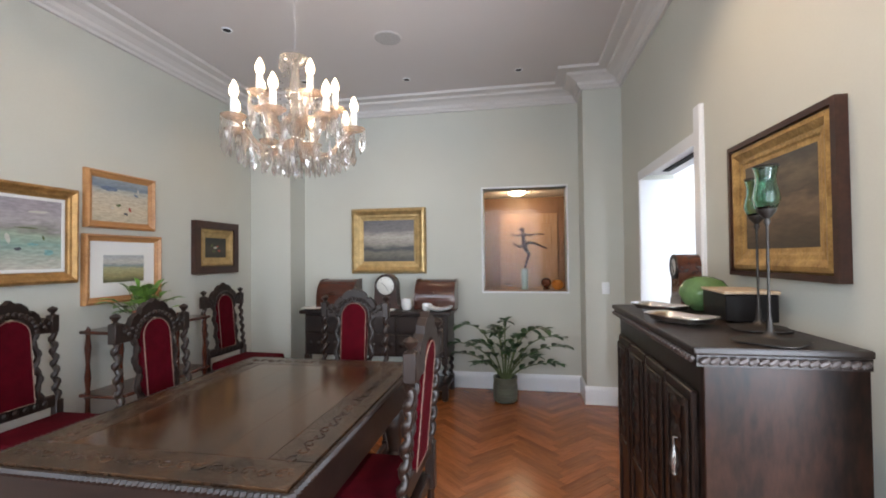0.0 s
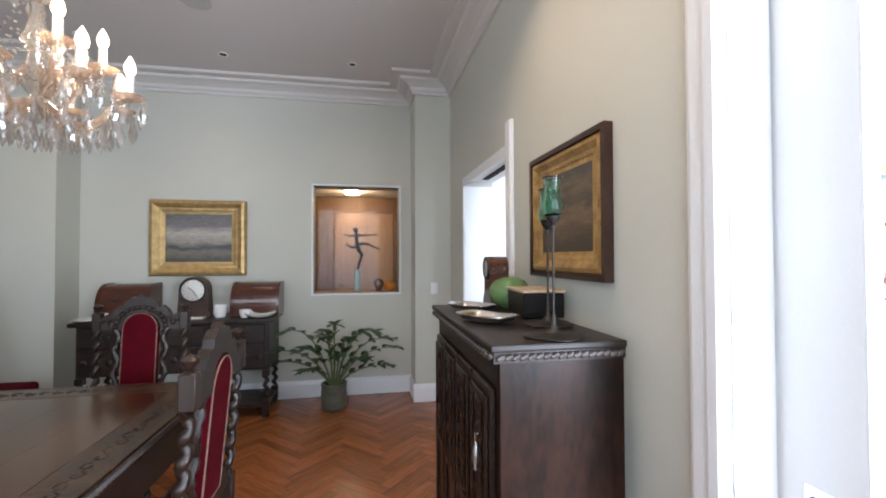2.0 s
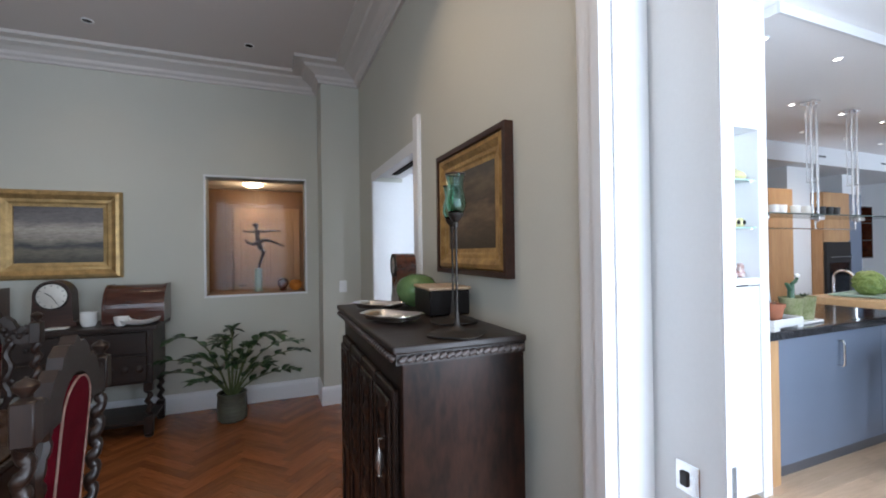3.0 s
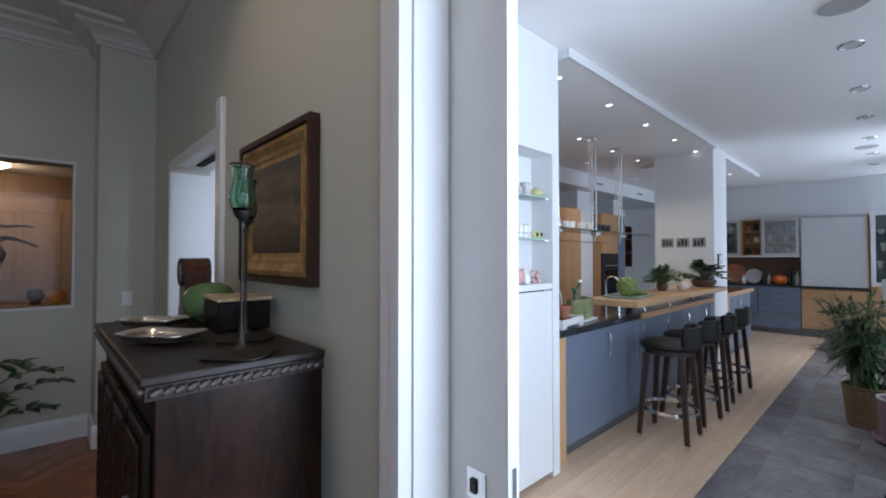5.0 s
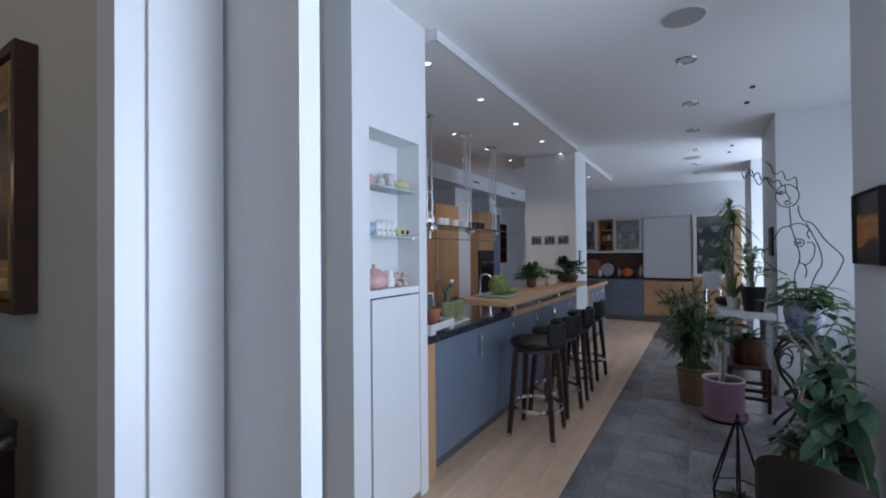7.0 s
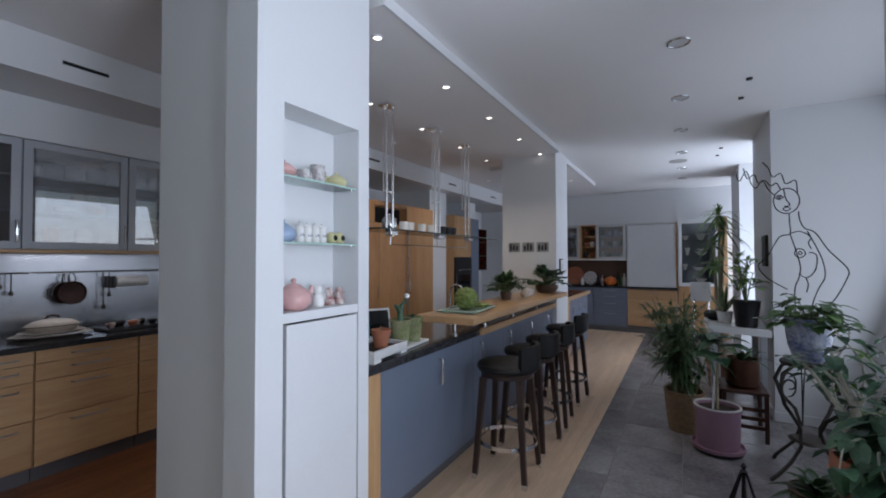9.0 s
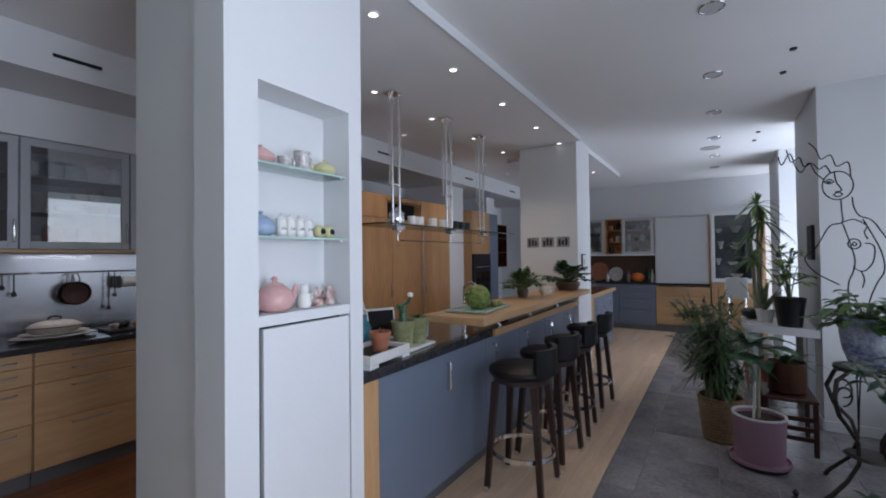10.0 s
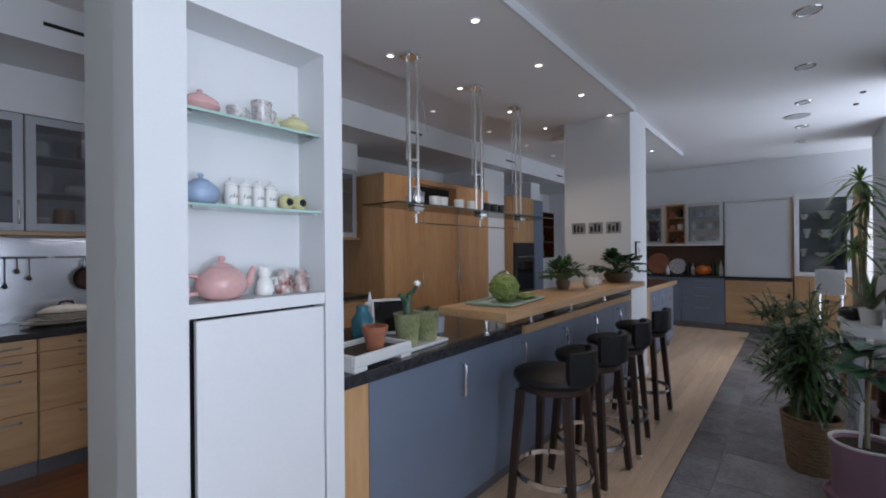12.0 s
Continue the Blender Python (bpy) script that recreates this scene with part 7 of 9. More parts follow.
    single("base_board", box(B(), XF - 0.01, 10.9, 1.775, 3.2, 1.415, 1.438), WHITE_SATIN, "pale board under the wall cabinets", "board")
    # things on the far worktop
    single("orange_pumpkin", lathe(B(), [(0.04, 0), (0.10, 0.03), (0.125, 0.09), (0.10, 0.15), (0.04, 0.175), (0.01, 0.165), (0.012, 0.20), (0, 0.2)], 24, (XF + 0.15, 2.08, 0.901)), ORANGE, "round orange pumpkin on the far worktop", "pumpkin", smooth=True)
    t = thing("display_plate", pose(XF + 0.28, 2.50, 0.901), "patterned plate leaning on the back panel", "plate")
    part("plate", lathe(B(), [(0.06, 0), (0.13, 0.014), (0.14, 0.02), (0.13, 0.022), (0.05, 0.008), (0, 0.008)], 28, m=pose(0, 0, 0.14, 0, -78)), PATTERN, t, smooth=True)
    t = thing("display_plate", pose(XF + 0.28, 2.82, 0.901), "large wooden platter leaning on the back panel", "plate")
    part("plate", lathe(B(), [(0.08, 0), (0.18, 0.014), (0.19, 0.02), (0.17, 0.022), (0.05, 0.008), (0, 0.008)], 28, m=pose(0, 0, 0.19, 0, -78)), TERRA, t, smooth=True)
    for k, (y, hh, m) in enumerate(((1.95, 0.28, BLACKP), (1.88, 0.22, GREENC), (1.83, 0.25, PORCELAIN), (2.25, 0.2, REDWHITE), (2.33, 0.24, BLACKP), (2.65, 0.16, PORCELAIN))):
        single("bottle", lathe(B(), [(0.03, 0), (0.035, 0.01), (0.035, hh * 0.6), (0.012, hh * 0.8), (0.012, hh), (0, hh)], 14, (XF + 0.2, y, 0.901)), m, "slim bottle on the far worktop", "bottle", "bottles on the far worktop", smooth=True)


SHUTTER = mat("pale_grey_shutter", (0.58, 0.59, 0.60), 0.45, var=0.03, scale=3, fine=80, bump=0.02)
BROWNP = wood("brown_splash_panel", (0.07, 0.035, 0.02), (0.12, 0.06, 0.035), 0.4, "y")
ALUF = mat("aluminium_frame", (0.52, 0.52, 0.52), 0.35, 0.5, var=0.04)
ORANGE = mat("orange_rind", (0.60, 0.14, 0.02), 0.4, var=0.15, scale=12)
far_wall()


def kitchen_ceiling():
    for x in (3.41, 4.229, 5.038, 5.85, 6.6):
        downlight(x, 2.305, 2.749, "lit recessed light in the lowered ceiling", True, 0.028)
    for x in (3.42, 4.216, 5.016, 5.83, 6.6):
        downlight(x, 3.02, 2.749, "lit recessed light in the lowered ceiling", True, 0.026)
    for x in (7.85, 8.65):
        downlight(x, 2.4, 2.749, "lit recessed light above the far counter", True, 0.028)
    for x in (5.457, 6.48, 7.4, 8.25):
        downlight(x, 3.70, HK - 0.001, "dim recessed light near the tall cabinets", True, 0.03, None, LED_DIM)
    for x in (4.48, 5.535, 6.565, 7.65, 8.75, 9.7):
        t = thing("downlight", pose(x, 0.785, HK), "chrome recessed light, off, in the kitchen ceiling", "downlight", "chrome recessed lights")
        part("ring", tube(B(), [(0.062 * math.cos(a), 0.062 * math.sin(a), -0.003) for a in [2 * math.pi * i / 24 for i in range(25)]], 0.007, 6, cap=False), CHROME, t, smooth=True)
        part("reflector", lathe(B(), [(0.055, -0.006), (0.04, -0.003), (0.0, -0.003)], 24, cap=False), SHUTTER, t)
    t = thing("ceiling_speaker", pose(3.83, 0.78, HK), "round ceiling speaker with a grey grille", "speaker")
    part("grille", lathe(B(), [(0.115, -0.002), (0.11, -0.008), (0.0, -0.008)], 32, cap=False), SPK, t)
    part("rim", tube(B(), [(0.118 * math.cos(a), 0.118 * math.sin(a), -0.003) for a in [2 * math.pi * i / 32 for i in range(33)]], 0.005, 6, cap=False), CEILK, t)
    t = thing("ceiling_speaker", pose(8.2, 0.83, HK), "round ceiling speaker far along the kitchen", "speaker")
    part("grille", lathe(B(), [(0.115, -0.002), (0.11, -0.008), (0.0, -0.008)], 32, cap=False), SPK, t)
    for x, y in ((5.353, 0.33), (5.791, 0.339), (7.65, 0.365), (8.07, 0.378)):
        h = thing("ceiling_eye", pose(x, y, HK), "small black sensor on the ceiling", "sensor", "ceiling sensors")
        part("body", lathe(B(), [(0.022, 0), (0.02, -0.012), (0, -0.014)], 14), BLACKP, h)
    for x, y in ((4.2, 2.305), (5.02, 3.02), (5.85, 2.305), (5.83, 3.02), (8.2, 2.5)):
        spot_lamp("counter_spot", (x, y, 2.73), 25, (1, 0.87, 0.70), 120, 0.7, 0.03)
    for x in (4.3, 5.6, 7.0):
        spot_lamp("cabinet_spot", (x, 3.7, HK - 0.02), 28, (1, 0.82, 0.62), 120, 0.7, 0.03)
    # pictures on the column
    for k, y in enumerate((2.66, 2.475, 2.29)):
        p = thing("photo_print", pose(6.648, y, 1.60), "small black and white photo print on the column", "photo", "photo prints")
        part("print", box(B(), -0.006, 0, -0.075, 0.075, -0.06, 0.06), PAPER2, p)
        bm = B()
        for q in range(3):
            box(bm, -0.008, -0.0065, -0.05 + 0.04 * q, -0.025 + 0.04 * q, -0.04, 0.02 + 0.012 * ((q + k) % 3))
        part("motif", bm, BLACKP, p)
    p = thing("small_frame", pose(6.86, 2.124, 1.36), "small black-framed card on the column", "frame")
    part("frame", box(B(), -0.075, 0.075, -0.014, 0, -0.095, 0.095, 0.002), BLACKP, p)
    part("card", box(B(), -0.06, 0.06, -0.017, -0.0145, -0.08, 0.08), PAPER, p)
    part("motif", box(B(), -0.025, 0.025, -0.019, -0.0175, -0.035, 0.03), KGREY, p)


PAPER2 = mat("grey_photo", (0.30, 0.30, 0.30), 0.5, var=0.3, scale=30)
kitchen_ceiling()

# ---- kitchen: loose things ----


def crown(bm, rng, base, n, reach, rise, lw, ll, spread=360, az0=0, droop=0.3, stems=None, elev=(0.2, 1.3)):
    """Leaf stalks from one base, each with a few leaves."""
    for k in range(n):
        a = radians(az0 + spread * (k + rng.uniform(-0.3, 0.3)) / n)
        e = rng.uniform(*elev)
        r = reach * rng.uniform(0.6, 1.05)
        tip = Vector(base) + Vector((math.cos(a) * math.cos(e) * r, math.sin(a) * math.cos(e) * r, math.sin(e) * rise * rng.uniform(0.7, 1.05)))
        mid = Vector(base).lerp(tip, 0.55) + Vector((0, 0, 0.12 * rise))
        if stems is not None:
            tube(stems, [base, mid, tip], [0.006, 0.004, 0.002], 5)
        d = tip - mid
        for q in range(4):
            f = 0.35 + 0.65 * q / 3
            p = mid.lerp(tip, f)
            side = d.cross(Vector((0, 0, 1))).normalized() * (1 if q % 2 else -1)
            leaf(bm, p, d.normalized() * 0.7 + side * 0.8 + Vector((0, 0, rng.uniform(-0.2, 0.3))), ll * rng.uniform(0.75, 1.15), lw * rng.uniform(0.8, 1.1), droop)
        leaf(bm, tip, d, ll, lw, droop)


def spiky(bm, rng, base, n, length, width, droop=0.5, elev=(0.1, 1.4)):
    for k in range(n):
        a = 6.283 * (k + rng.random()) / n
        e = rng.uniform(*elev)
        leaf(bm, base, (math.cos(a) * math.cos(e), math.sin(a) * math.cos(e), math.sin(e)), length * rng.uniform(0.7, 1.1), width, droop, segs=5)


def counter_things():
    t = thing("planter_tray", pose(3.35, 2.28, 0.9205, 0, 0, 6), "white ceramic bonsai tray with earth on the worktop", "tray")
    part("tray", box(B(), -0.175, 0.175, -0.12, 0.12, 0.018, 0.030, 0.003), WCER, t)
    for q in ((-0.175, 0.175, -0.12, -0.105), (-0.175, 0.175, 0.105, 0.12), (-0.175, -0.16, -0.105, 0.105), (0.16, 0.175, -0.105, 0.105)):
        part("wall", box(B(), *q, 0.018, 0.066, 0.004), WCER, t)
    for x in (-0.14, 0.14):
        part("foot", box(B(), x - 0.035, x + 0.035, -0.118, 0.118, 0.0, 0.0175, 0.003), WCER, t)
    part("soil", box(B(), -0.159, 0.159, -0.104, 0.104, 0.0305, 0.044), SOIL, t)
    p = thing("terracotta_pot", pose(3.39, 2.26, 0.9648), "small terracotta pot standing in a white tray", "pot")
    part("pot", lathe(B(), [(0.036, 0), (0.050, 0.075), (0.057, 0.077), (0.058, 0.10), (0.051, 0.10), (0.044, 0.07), (0, 0.07)], 20), TERRA, p, smooth=True)
    bm = B()
    rng = random.Random(2)
    spiky(bm, rng, (0, 0, 0.075), 9, 0.07, 0.01, 0.3)
    part("foliage", bm, LEAFDRY, p, "dry brownish leaves")
    t = thing("tray", pose(3.70, 2.32, 0.9205, 0, 0, 5), "flat pale tray under two green pots", "tray")
    part("base", box(B(), -0.16, 0.16, -0.10, 0.10, 0, 0.016, 0.005), WCER, t)
    for k, (x, y, lab) in enumerate(((3.625, 2.295, "mossy green clay pot with a cactus"), (3.770, 2.300, "mossy green clay pot with a small succulent"))):
        p = thing("potted_plant", pose(x, y, 0.9375), lab, "plant", "green pots")
        part("pot", lathe(B(), [(0.050, 0), (0.066, 0.145), (0.070, 0.15), (0.062, 0.152), (0.056, 0.13), (0, 0.13)], 22), MOSS, p, "moss-stained green pot", smooth=True)
        part("soil", disc(B(), 0, 0, 0.131, 0.054, 0.006), SOIL, p)
        if k == 0:
            bm = B()
            tube(bm, [(0, 0, 0.13), (0.0, 0, 0.19), (0.012, 0, 0.235)], [0.02, 0.02, 0.014], 9)
            tube(bm, [(0.0, 0, 0.19), (-0.03, 0, 0.23), (-0.05, 0, 0.24)], [0.015, 0.014, 0.01], 9)
            tube(bm, [(0.012, 0, 0.235), (0.05, 0, 0.255), (0.07, 0.0, 0.275)], [0.012, 0.012, 0.008], 9)
            part("cactus", bm, LEAF_B, p, "segmented dark green cactus", smooth=True)
            part("flower", lathe(B(), [(0.006, 0), (0.018, 0.012), (0.018, 0.026), (0, 0.034)], 12, (0.072, 0, 0.272)), PORCELAIN, p, "pale flower bud", smooth=True)
        else:
            bm = B()
            rng = random.Random(8)
            spiky(bm, rng, (0, 0, 0.135), 22, 0.085, 0.016, 0.4, (0.1, 1.3))
            part("foliage", bm, LEAF, p)
    f = thing("tablet", pose(3.80, 2.60, 0.9205, -14, 0, -28), "white tablet frame leaning on the worktop", "tablet")
    part("frame", box(B(), -0.10, 0.10, -0.006, 0.006, 0, 0.20, 0.003), WCER, f)
    part("screen", box(B(), -0.085, 0.085, -0.0085, -0.0065, 0.015, 0.185), BLACKGLASS, f)
    j = thing("glass_jar", pose(3.56, 2.55, 0.9205), "blue-green glass jar with a cork on the worktop", "jar")
    part("body", lathe(B(), [(0.05, 0), (0.055, 0.02), (0.055, 0.12), (0.03, 0.16), (0.03, 0.19), (0, 0.19)], 20), BLUEJ, j, smooth=True)
    b = thing("squeeze_bottle", pose(3.755, 2.72, 0.9205), "clear bottle with a pointed white nozzle", "bottle")
    part("body", lathe(B(), [(0.033, 0), (0.036, 0.01), (0.036, 0.14), (0.03, 0.155)], 18), KGREY, b, smooth=True)
    part("nozzle", lathe(B(), [(0.031, 0.155), (0.031, 0.17), (0.012, 0.18), (0.003, 0.235)], 16), PORCELAIN, b, smooth=True)
    d = thing("candle_glass", pose(4.02, 2.45, 0.9205), "grey glass tumbler with a plant cutting", "glass")
    part("glass", lathe(B(), [(0.045, 0), (0.05, 0.09), (0.046, 0.09), (0.04, 0.02), (0, 0.01)], 18), KGREY, d, smooth=True)
    # tap and sink rim
    t = thing("tap", pose(5.30, 2.86, 0.9205), "curved steel kitchen tap at the sink", "tap")
    part("spout", tube(B(), [(0, 0, 0.0), (0, 0, 0.20)] + [(0.0, -0.075 + 0.075 * math.cos(a), 0.20 + 0.075 * math.sin(a)) for a in [math.pi * i / 9 for i in range(1, 10)]] + [(0, -0.15, 0.15)], 0.011, 9), STEEL, t, smooth=True)
    part("base", disc(B(), 0, 0, 0, 0.026, 0.03, 16), STEEL, t)
    part("lever", tube(B(), [(0.02, 0, 0.02), (0.08, 0, 0.05)], 0.006, 7), STEEL, t)
    s = thing("sink", pose(5.3, 2.6, 0.9205), "steel sink rim set in the worktop", "sink")
    for q in ((-0.3, 0.3, -0.2, -0.18), (-0.3, 0.3, 0.14, 0.16), (-0.3, -0.28, -0.18, 0.14), (0.28, 0.3, -0.18, 0.14)):
        part("rim", box(B(), *q, 0, 0.006, 0.002), STEEL, s)
    # on the raised bar
    p = thing("platter", pose(4.46, 2.245, 1.0605, 0, 0, 6), "square celadon platter with fruit on the bar", "platter")
    bm = B()
    box(bm, -0.24, 0.24, -0.13, 0.13, 0.0, 0.008, 0.003)
    for q in ((-0.26, 0.26, -0.15, -0.13), (-0.26, 0.26, 0.13, 0.15), (-0.26, -0.24, -0.13, 0.13), (0.24, 0.26, -0.13, 0.13)):
        box(bm, *q, 0.006, 0.018, 0.003)
    part("dish", bm, CELADON, p)
    bm = B()
    bmesh.ops.create_icosphere(bm, subdivisions=4, radius=0.088)
    for v in bm.verts:
        n = v.co.normalized()
        v.co = n * (0.084 + 0.020 * abs(noise.noise(n * 9)) + 0.005 * noise.noise(n * 30)) + Vector((0.018 * max(0, n.x) * (1 - abs(n.z)), 0, 0))
        v.co.z *= 0.98
    single("breadfruit", bm, FRUIT, "large knobbly green fruit on a celadon platter", "fruit", at=pose(4.42, 2.24, 1.0605 + 0.092))
    rng = random.Random(3)
    for k in range(7):
        bm = B()
        bmesh.ops.create_icosphere(bm, subdivisions=2, radius=0.026)
        for v in bm.verts:
            v.co *= 1 + 0.12 * noise.noise(v.co * 60)
            v.co.z *= 0.7
        single("green_fruit", bm, FRUIT, "small green fruit lying on the platter", "fruit", "small fruits", at=pose(4.57 + 0.035 * (k % 4), 2.18 + 0.05 * (k // 4) + 0.01 * (k % 2), 1.0605 + 0.026))
    def bushy(x, y, z, n, reach, rise, lab, pot_m, r, h, lf, seed, lw=0.03, ll=0.06):
        p = thing("potted_plant", pose(x, y, z), lab, "plant", "plants on the bar")
        part("pot", lathe(B(), [(r * 0.75, 0), (r * 1.02, h * 0.6), (r, h), (r * 0.88, h), (r * 0.8, h * 0.7), (0, h * 0.7)], 20), pot_m, p, smooth=True)
        bm, st = B(), B()
        crown(bm, random.Random(seed), Vector((0, 0, h * 0.8)), n, reach, rise, lw, ll, stems=st)
        part("stalk", st, STEM, p)
        part("foliage", bm, lf, p)
    bushy(5.42, 2.30, 1.0605, 70, 0.18, 0.21, "bushy herb in a brown pot on the bar", BROWNB, 0.055, 0.075, LEAF_M, 21)
    single("bud_vase", lathe(B(), [(0.03, 0), (0.045, 0.03), (0.04, 0.07), (0.02, 0.095), (0.024, 0.11), (0.019, 0.11), (0.0, 0.09)], 20, (5.70, 2.20, 1.0605)), PATTERN2, "small cream vase beside the herb on the bar", "vase", smooth=True)
    bushy(6.42, 2.18, 1.0605, 30, 0.26, 0.22, "plant with round leaves in a wide brown bowl", BROWNB, 0.13, 0.09, LEAF, 23, 0.075, 0.085)
    bm = B()
    lathe(bm, [(0.05, 0), (0.06, 0.02), (0.055, 0.05), (0.03, 0.07), (0, 0.075)], 16, (5.95, 2.24, 1.0605), squash=(1.6, 0.8))
    lathe(bm, [(0.02, 0), (0.032, 0.02), (0.028, 0.045), (0, 0.055)], 14, (6.04, 2.24, 1.06))
    single("ornament", bm, PATTERN, "white and black porcelain ornament on the bar", "ornament", smooth=True)


WCER = mat("white_ceramic", (0.66, 0.66, 0.65), 0.35, var=0.05, scale=8)
MOSS = mat("mossy_clay", (0.15, 0.17, 0.06), 0.8, 0, var=0.0, scale=12, fine=90, bump=0.2, color2=(0.34, 0.34, 0.20))
BLUEJ = mat("blue_jar", (0.03, 0.16, 0.22), 0.2, var=0.3, scale=20)
LEAFDRY = mat("dry_leaf", (0.16, 0.09, 0.05), 0.7, var=0.3)
FRUIT = mat("green_rind", (0.10, 0.15, 0.03), 0.6, 0, 0, 25, 120, 0.3, color2=(0.22, 0.27, 0.07))
BROWNB = mat("brown_bowl", (0.10, 0.055, 0.035), 0.4, var=0.2)
counter_things()


def window_garden():
    rng = random.Random(17)
    # basket with a bushy spiky plant
    b = thing("potted_plant", pose(5.67, 0.785, 0), "dense dark spiky plant in a ribbed basket pot", "plant")
    prof = [(0.115, 0)]
    for k in range(13):
        z = 0.012 + k * 0.0235
        r = 0.118 + 0.028 * k / 12
        prof += [(r + 0.005, z), (r + 0.005, z + 0.015), (r, z + 0.019)]
    prof += [(0.156, 0.325), (0.158, 0.34), (0.14, 0.34), (0.135, 0.27), (0, 0.27)]
    part("basket", lathe(B(), prof, 28), BASKET, b, "ribbed pale basket", smooth=True)
    part("soil", disc(B(), 0, 0, 0.271, 0.13, 0.02), SOIL, b)
    bm, st = B(), B()
    for k in range(13):
        bx = Vector((rng.uniform(-0.08, 0.08), rng.uniform(-0.08, 0.08), 0.28))
        top = bx + Vector((rng.uniform(-0.14, 0.10), rng.uniform(-0.1, 0.14), rng.uniform(0.22, 0.62)))
        tube(st, [bx, bx.lerp(top, 0.5) + Vector((0.01, 0, 0)), top], [0.009, 0.007, 0.005], 6)
        spiky(bm, rng, top, 15, 0.25, 0.022, 0.65, (-0.1, 1.45))
        spiky(bm, rng, bx.lerp(top, 0.6), 8, 0.24, 0.026, 0.6, (-0.2, 1.1))
    part("trunk", st, STEM, b)
    part("foliage", bm, LEAF, b, "narrow dark green leaves")
    # bushy plant behind it
    b = thing("potted_plant", pose(6.12, 0.78, 0), "tall feathery green plant in a dark pot", "plant")
    part("pot", lathe(B(), [(0.10, 0), (0.13, 0.26), (0.12, 0.26), (0.1, 0.22), (0, 0.22)], 20), BLACKP, b, smooth=True)
    bm, st = B(), B()
    for k in range(30):
        a = rng.uniform(0, 6.28)
        top = Vector((0.26 * math.cos(a) * rng.random(), 0.22 * math.sin(a) * rng.random() + 0.10, rng.uniform(0.45, 1.15)))
        tube(st, [(0, 0, 0.2), top * 0.55 + Vector((0, 0, 0.15)), top], [0.008, 0.006, 0.003], 6)
        crown(bm, rng, top - Vector((0, 0, 0.2)), 6, 0.18, 0.16, 0.022, 0.075, stems=st)
    part("stalk", st, STEM, b)
    part("foliage", bm, LEAF, b)
    # pink pot with a broad-leaved plant on a stake
    p = thing("potted_plant", pose(5.34, 0.565, 0), "broad-leaved plant on a stake in a lilac pot", "plant")
    part("saucer", lathe(B(), [(0.15, 0.02), (0.175, 0.03), (0.18, 0.055), (0.17, 0.055), (0.16, 0.04), (0, 0.04)], 28), LILAC, p, smooth=True)
    part("trolley", lathe(B(), [(0.15, 0), (0.16, 0.004), (0.16, 0.018), (0.14, 0.019)], 24), BLACKP, p)
    part("pot", lathe(B(), [(0.135, 0.042), (0.142, 0.06), (0.150, 0.30), (0.156, 0.312), (0.156, 0.335), (0.142, 0.335), (0.138, 0.29), (0, 0.29)], 32), LILAC, p, "lilac plastic pot", smooth=True)
    part("rim", lathe(B(), [(0.148, 0.336), (0.158, 0.338), (0.158, 0.346), (0.142, 0.346), (0.142, 0.336)], 32, cap=False), WCER, p, "pale rim", smooth=True)
    part("soil", disc(B(), 0, 0, 0.291, 0.137, 0.025), SOIL, p)
    part("stake", tube(B(), [(-0.02, 0.03, 0.30), (-0.03, 0.02, 0.56)], 0.008, 8), WCER, p, "white stake")
    st, bm = B(), B()
    tube(st, [(0, 0, 0.30), (-0.02, 0.0, 0.55), (0.0, -0.02, 0.82)], [0.012, 0.010, 0.008], 7)
    part("stem", st, BAMBOO, p, smooth=True)
    for k in range(13):
        a = rng.uniform(0, 6.28)
        leaf(bm, (0, -0.02, rng.uniform(0.70, 0.86)), (math.cos(a), math.sin(a), rng.uniform(-0.1, 0.5)), rng.uniform(0.17, 0.25), rng.uniform(0.10, 0.14), 0.35, segs=4)
    part("foliage", bm, LEAF_B, p, "large blue-green leaves")
    # dark wooden plant stool behind
    s = thing("wooden_stool", pose(5.84, 0.36, 0), "low mahogany plant stool with a lower shelf", "stool")
    part("top", box(B(), -0.2, 0.2, -0.16, 0.16, 0.37, 0.395, 0.006), MAHOG_D, s)
    for z in (0.10, 0.17, 0.24):
        part("slat", box(B(), -0.195, -0.17, -0.13, 0.13, z, z + 0.03, 0.003), MAHOG_D, s)
    for x in (-0.18, 0.18):
        for y in (-0.14, 0.14):
            part("leg", box(B(), x - 0.015, x + 0.015, y - 0.015, y + 0.015, 0, 0.37, 0.003), MAHOG_D, s)
    c = thing("copper_pot", pose(5.82, 0.36, 0.396), "brown copper planter on the wooden stool", "pot")
    part("body", lathe(B(), [(0.10, 0), (0.12, 0.02), (0.12, 0.23), (0.11, 0.23), (0.1, 0.1), (0, 0.1)], 24), COPPERB, c, smooth=True)
    bm = B()
    spiky(bm, rng, (0, 0, 0.2), 16, 0.34, 0.03, 0.55, (0.2, 1.2))
    part("foliage", bm, LEAF, c)
    # white ledge beside the pier, with plants
    t = thing("white_table", pose(6.5, 0.31, 0), "white thick-topped plant table with an angled front", "table")
    part("top", plate(B(), [(-0.06, 0.27), (0.52, 0.28), (0.52, -0.225), (-0.195, -0.225)], 0.735, 0.802), WHITE_SATIN, t)
    for x, y in ((-0.02, 0.19), (0.46, 0.20), (0.46, -0.17), (-0.13, -0.17)):
        part("leg", box(B(), x - 0.025, x + 0.025, y - 0.025, y + 0.025, 0, 0.735, 0.003), KGREY, t)
    p = thing("potted_plant", pose(6.46, 0.26, 0.8025), "leafy bamboo-like plant in a black pot", "plant")
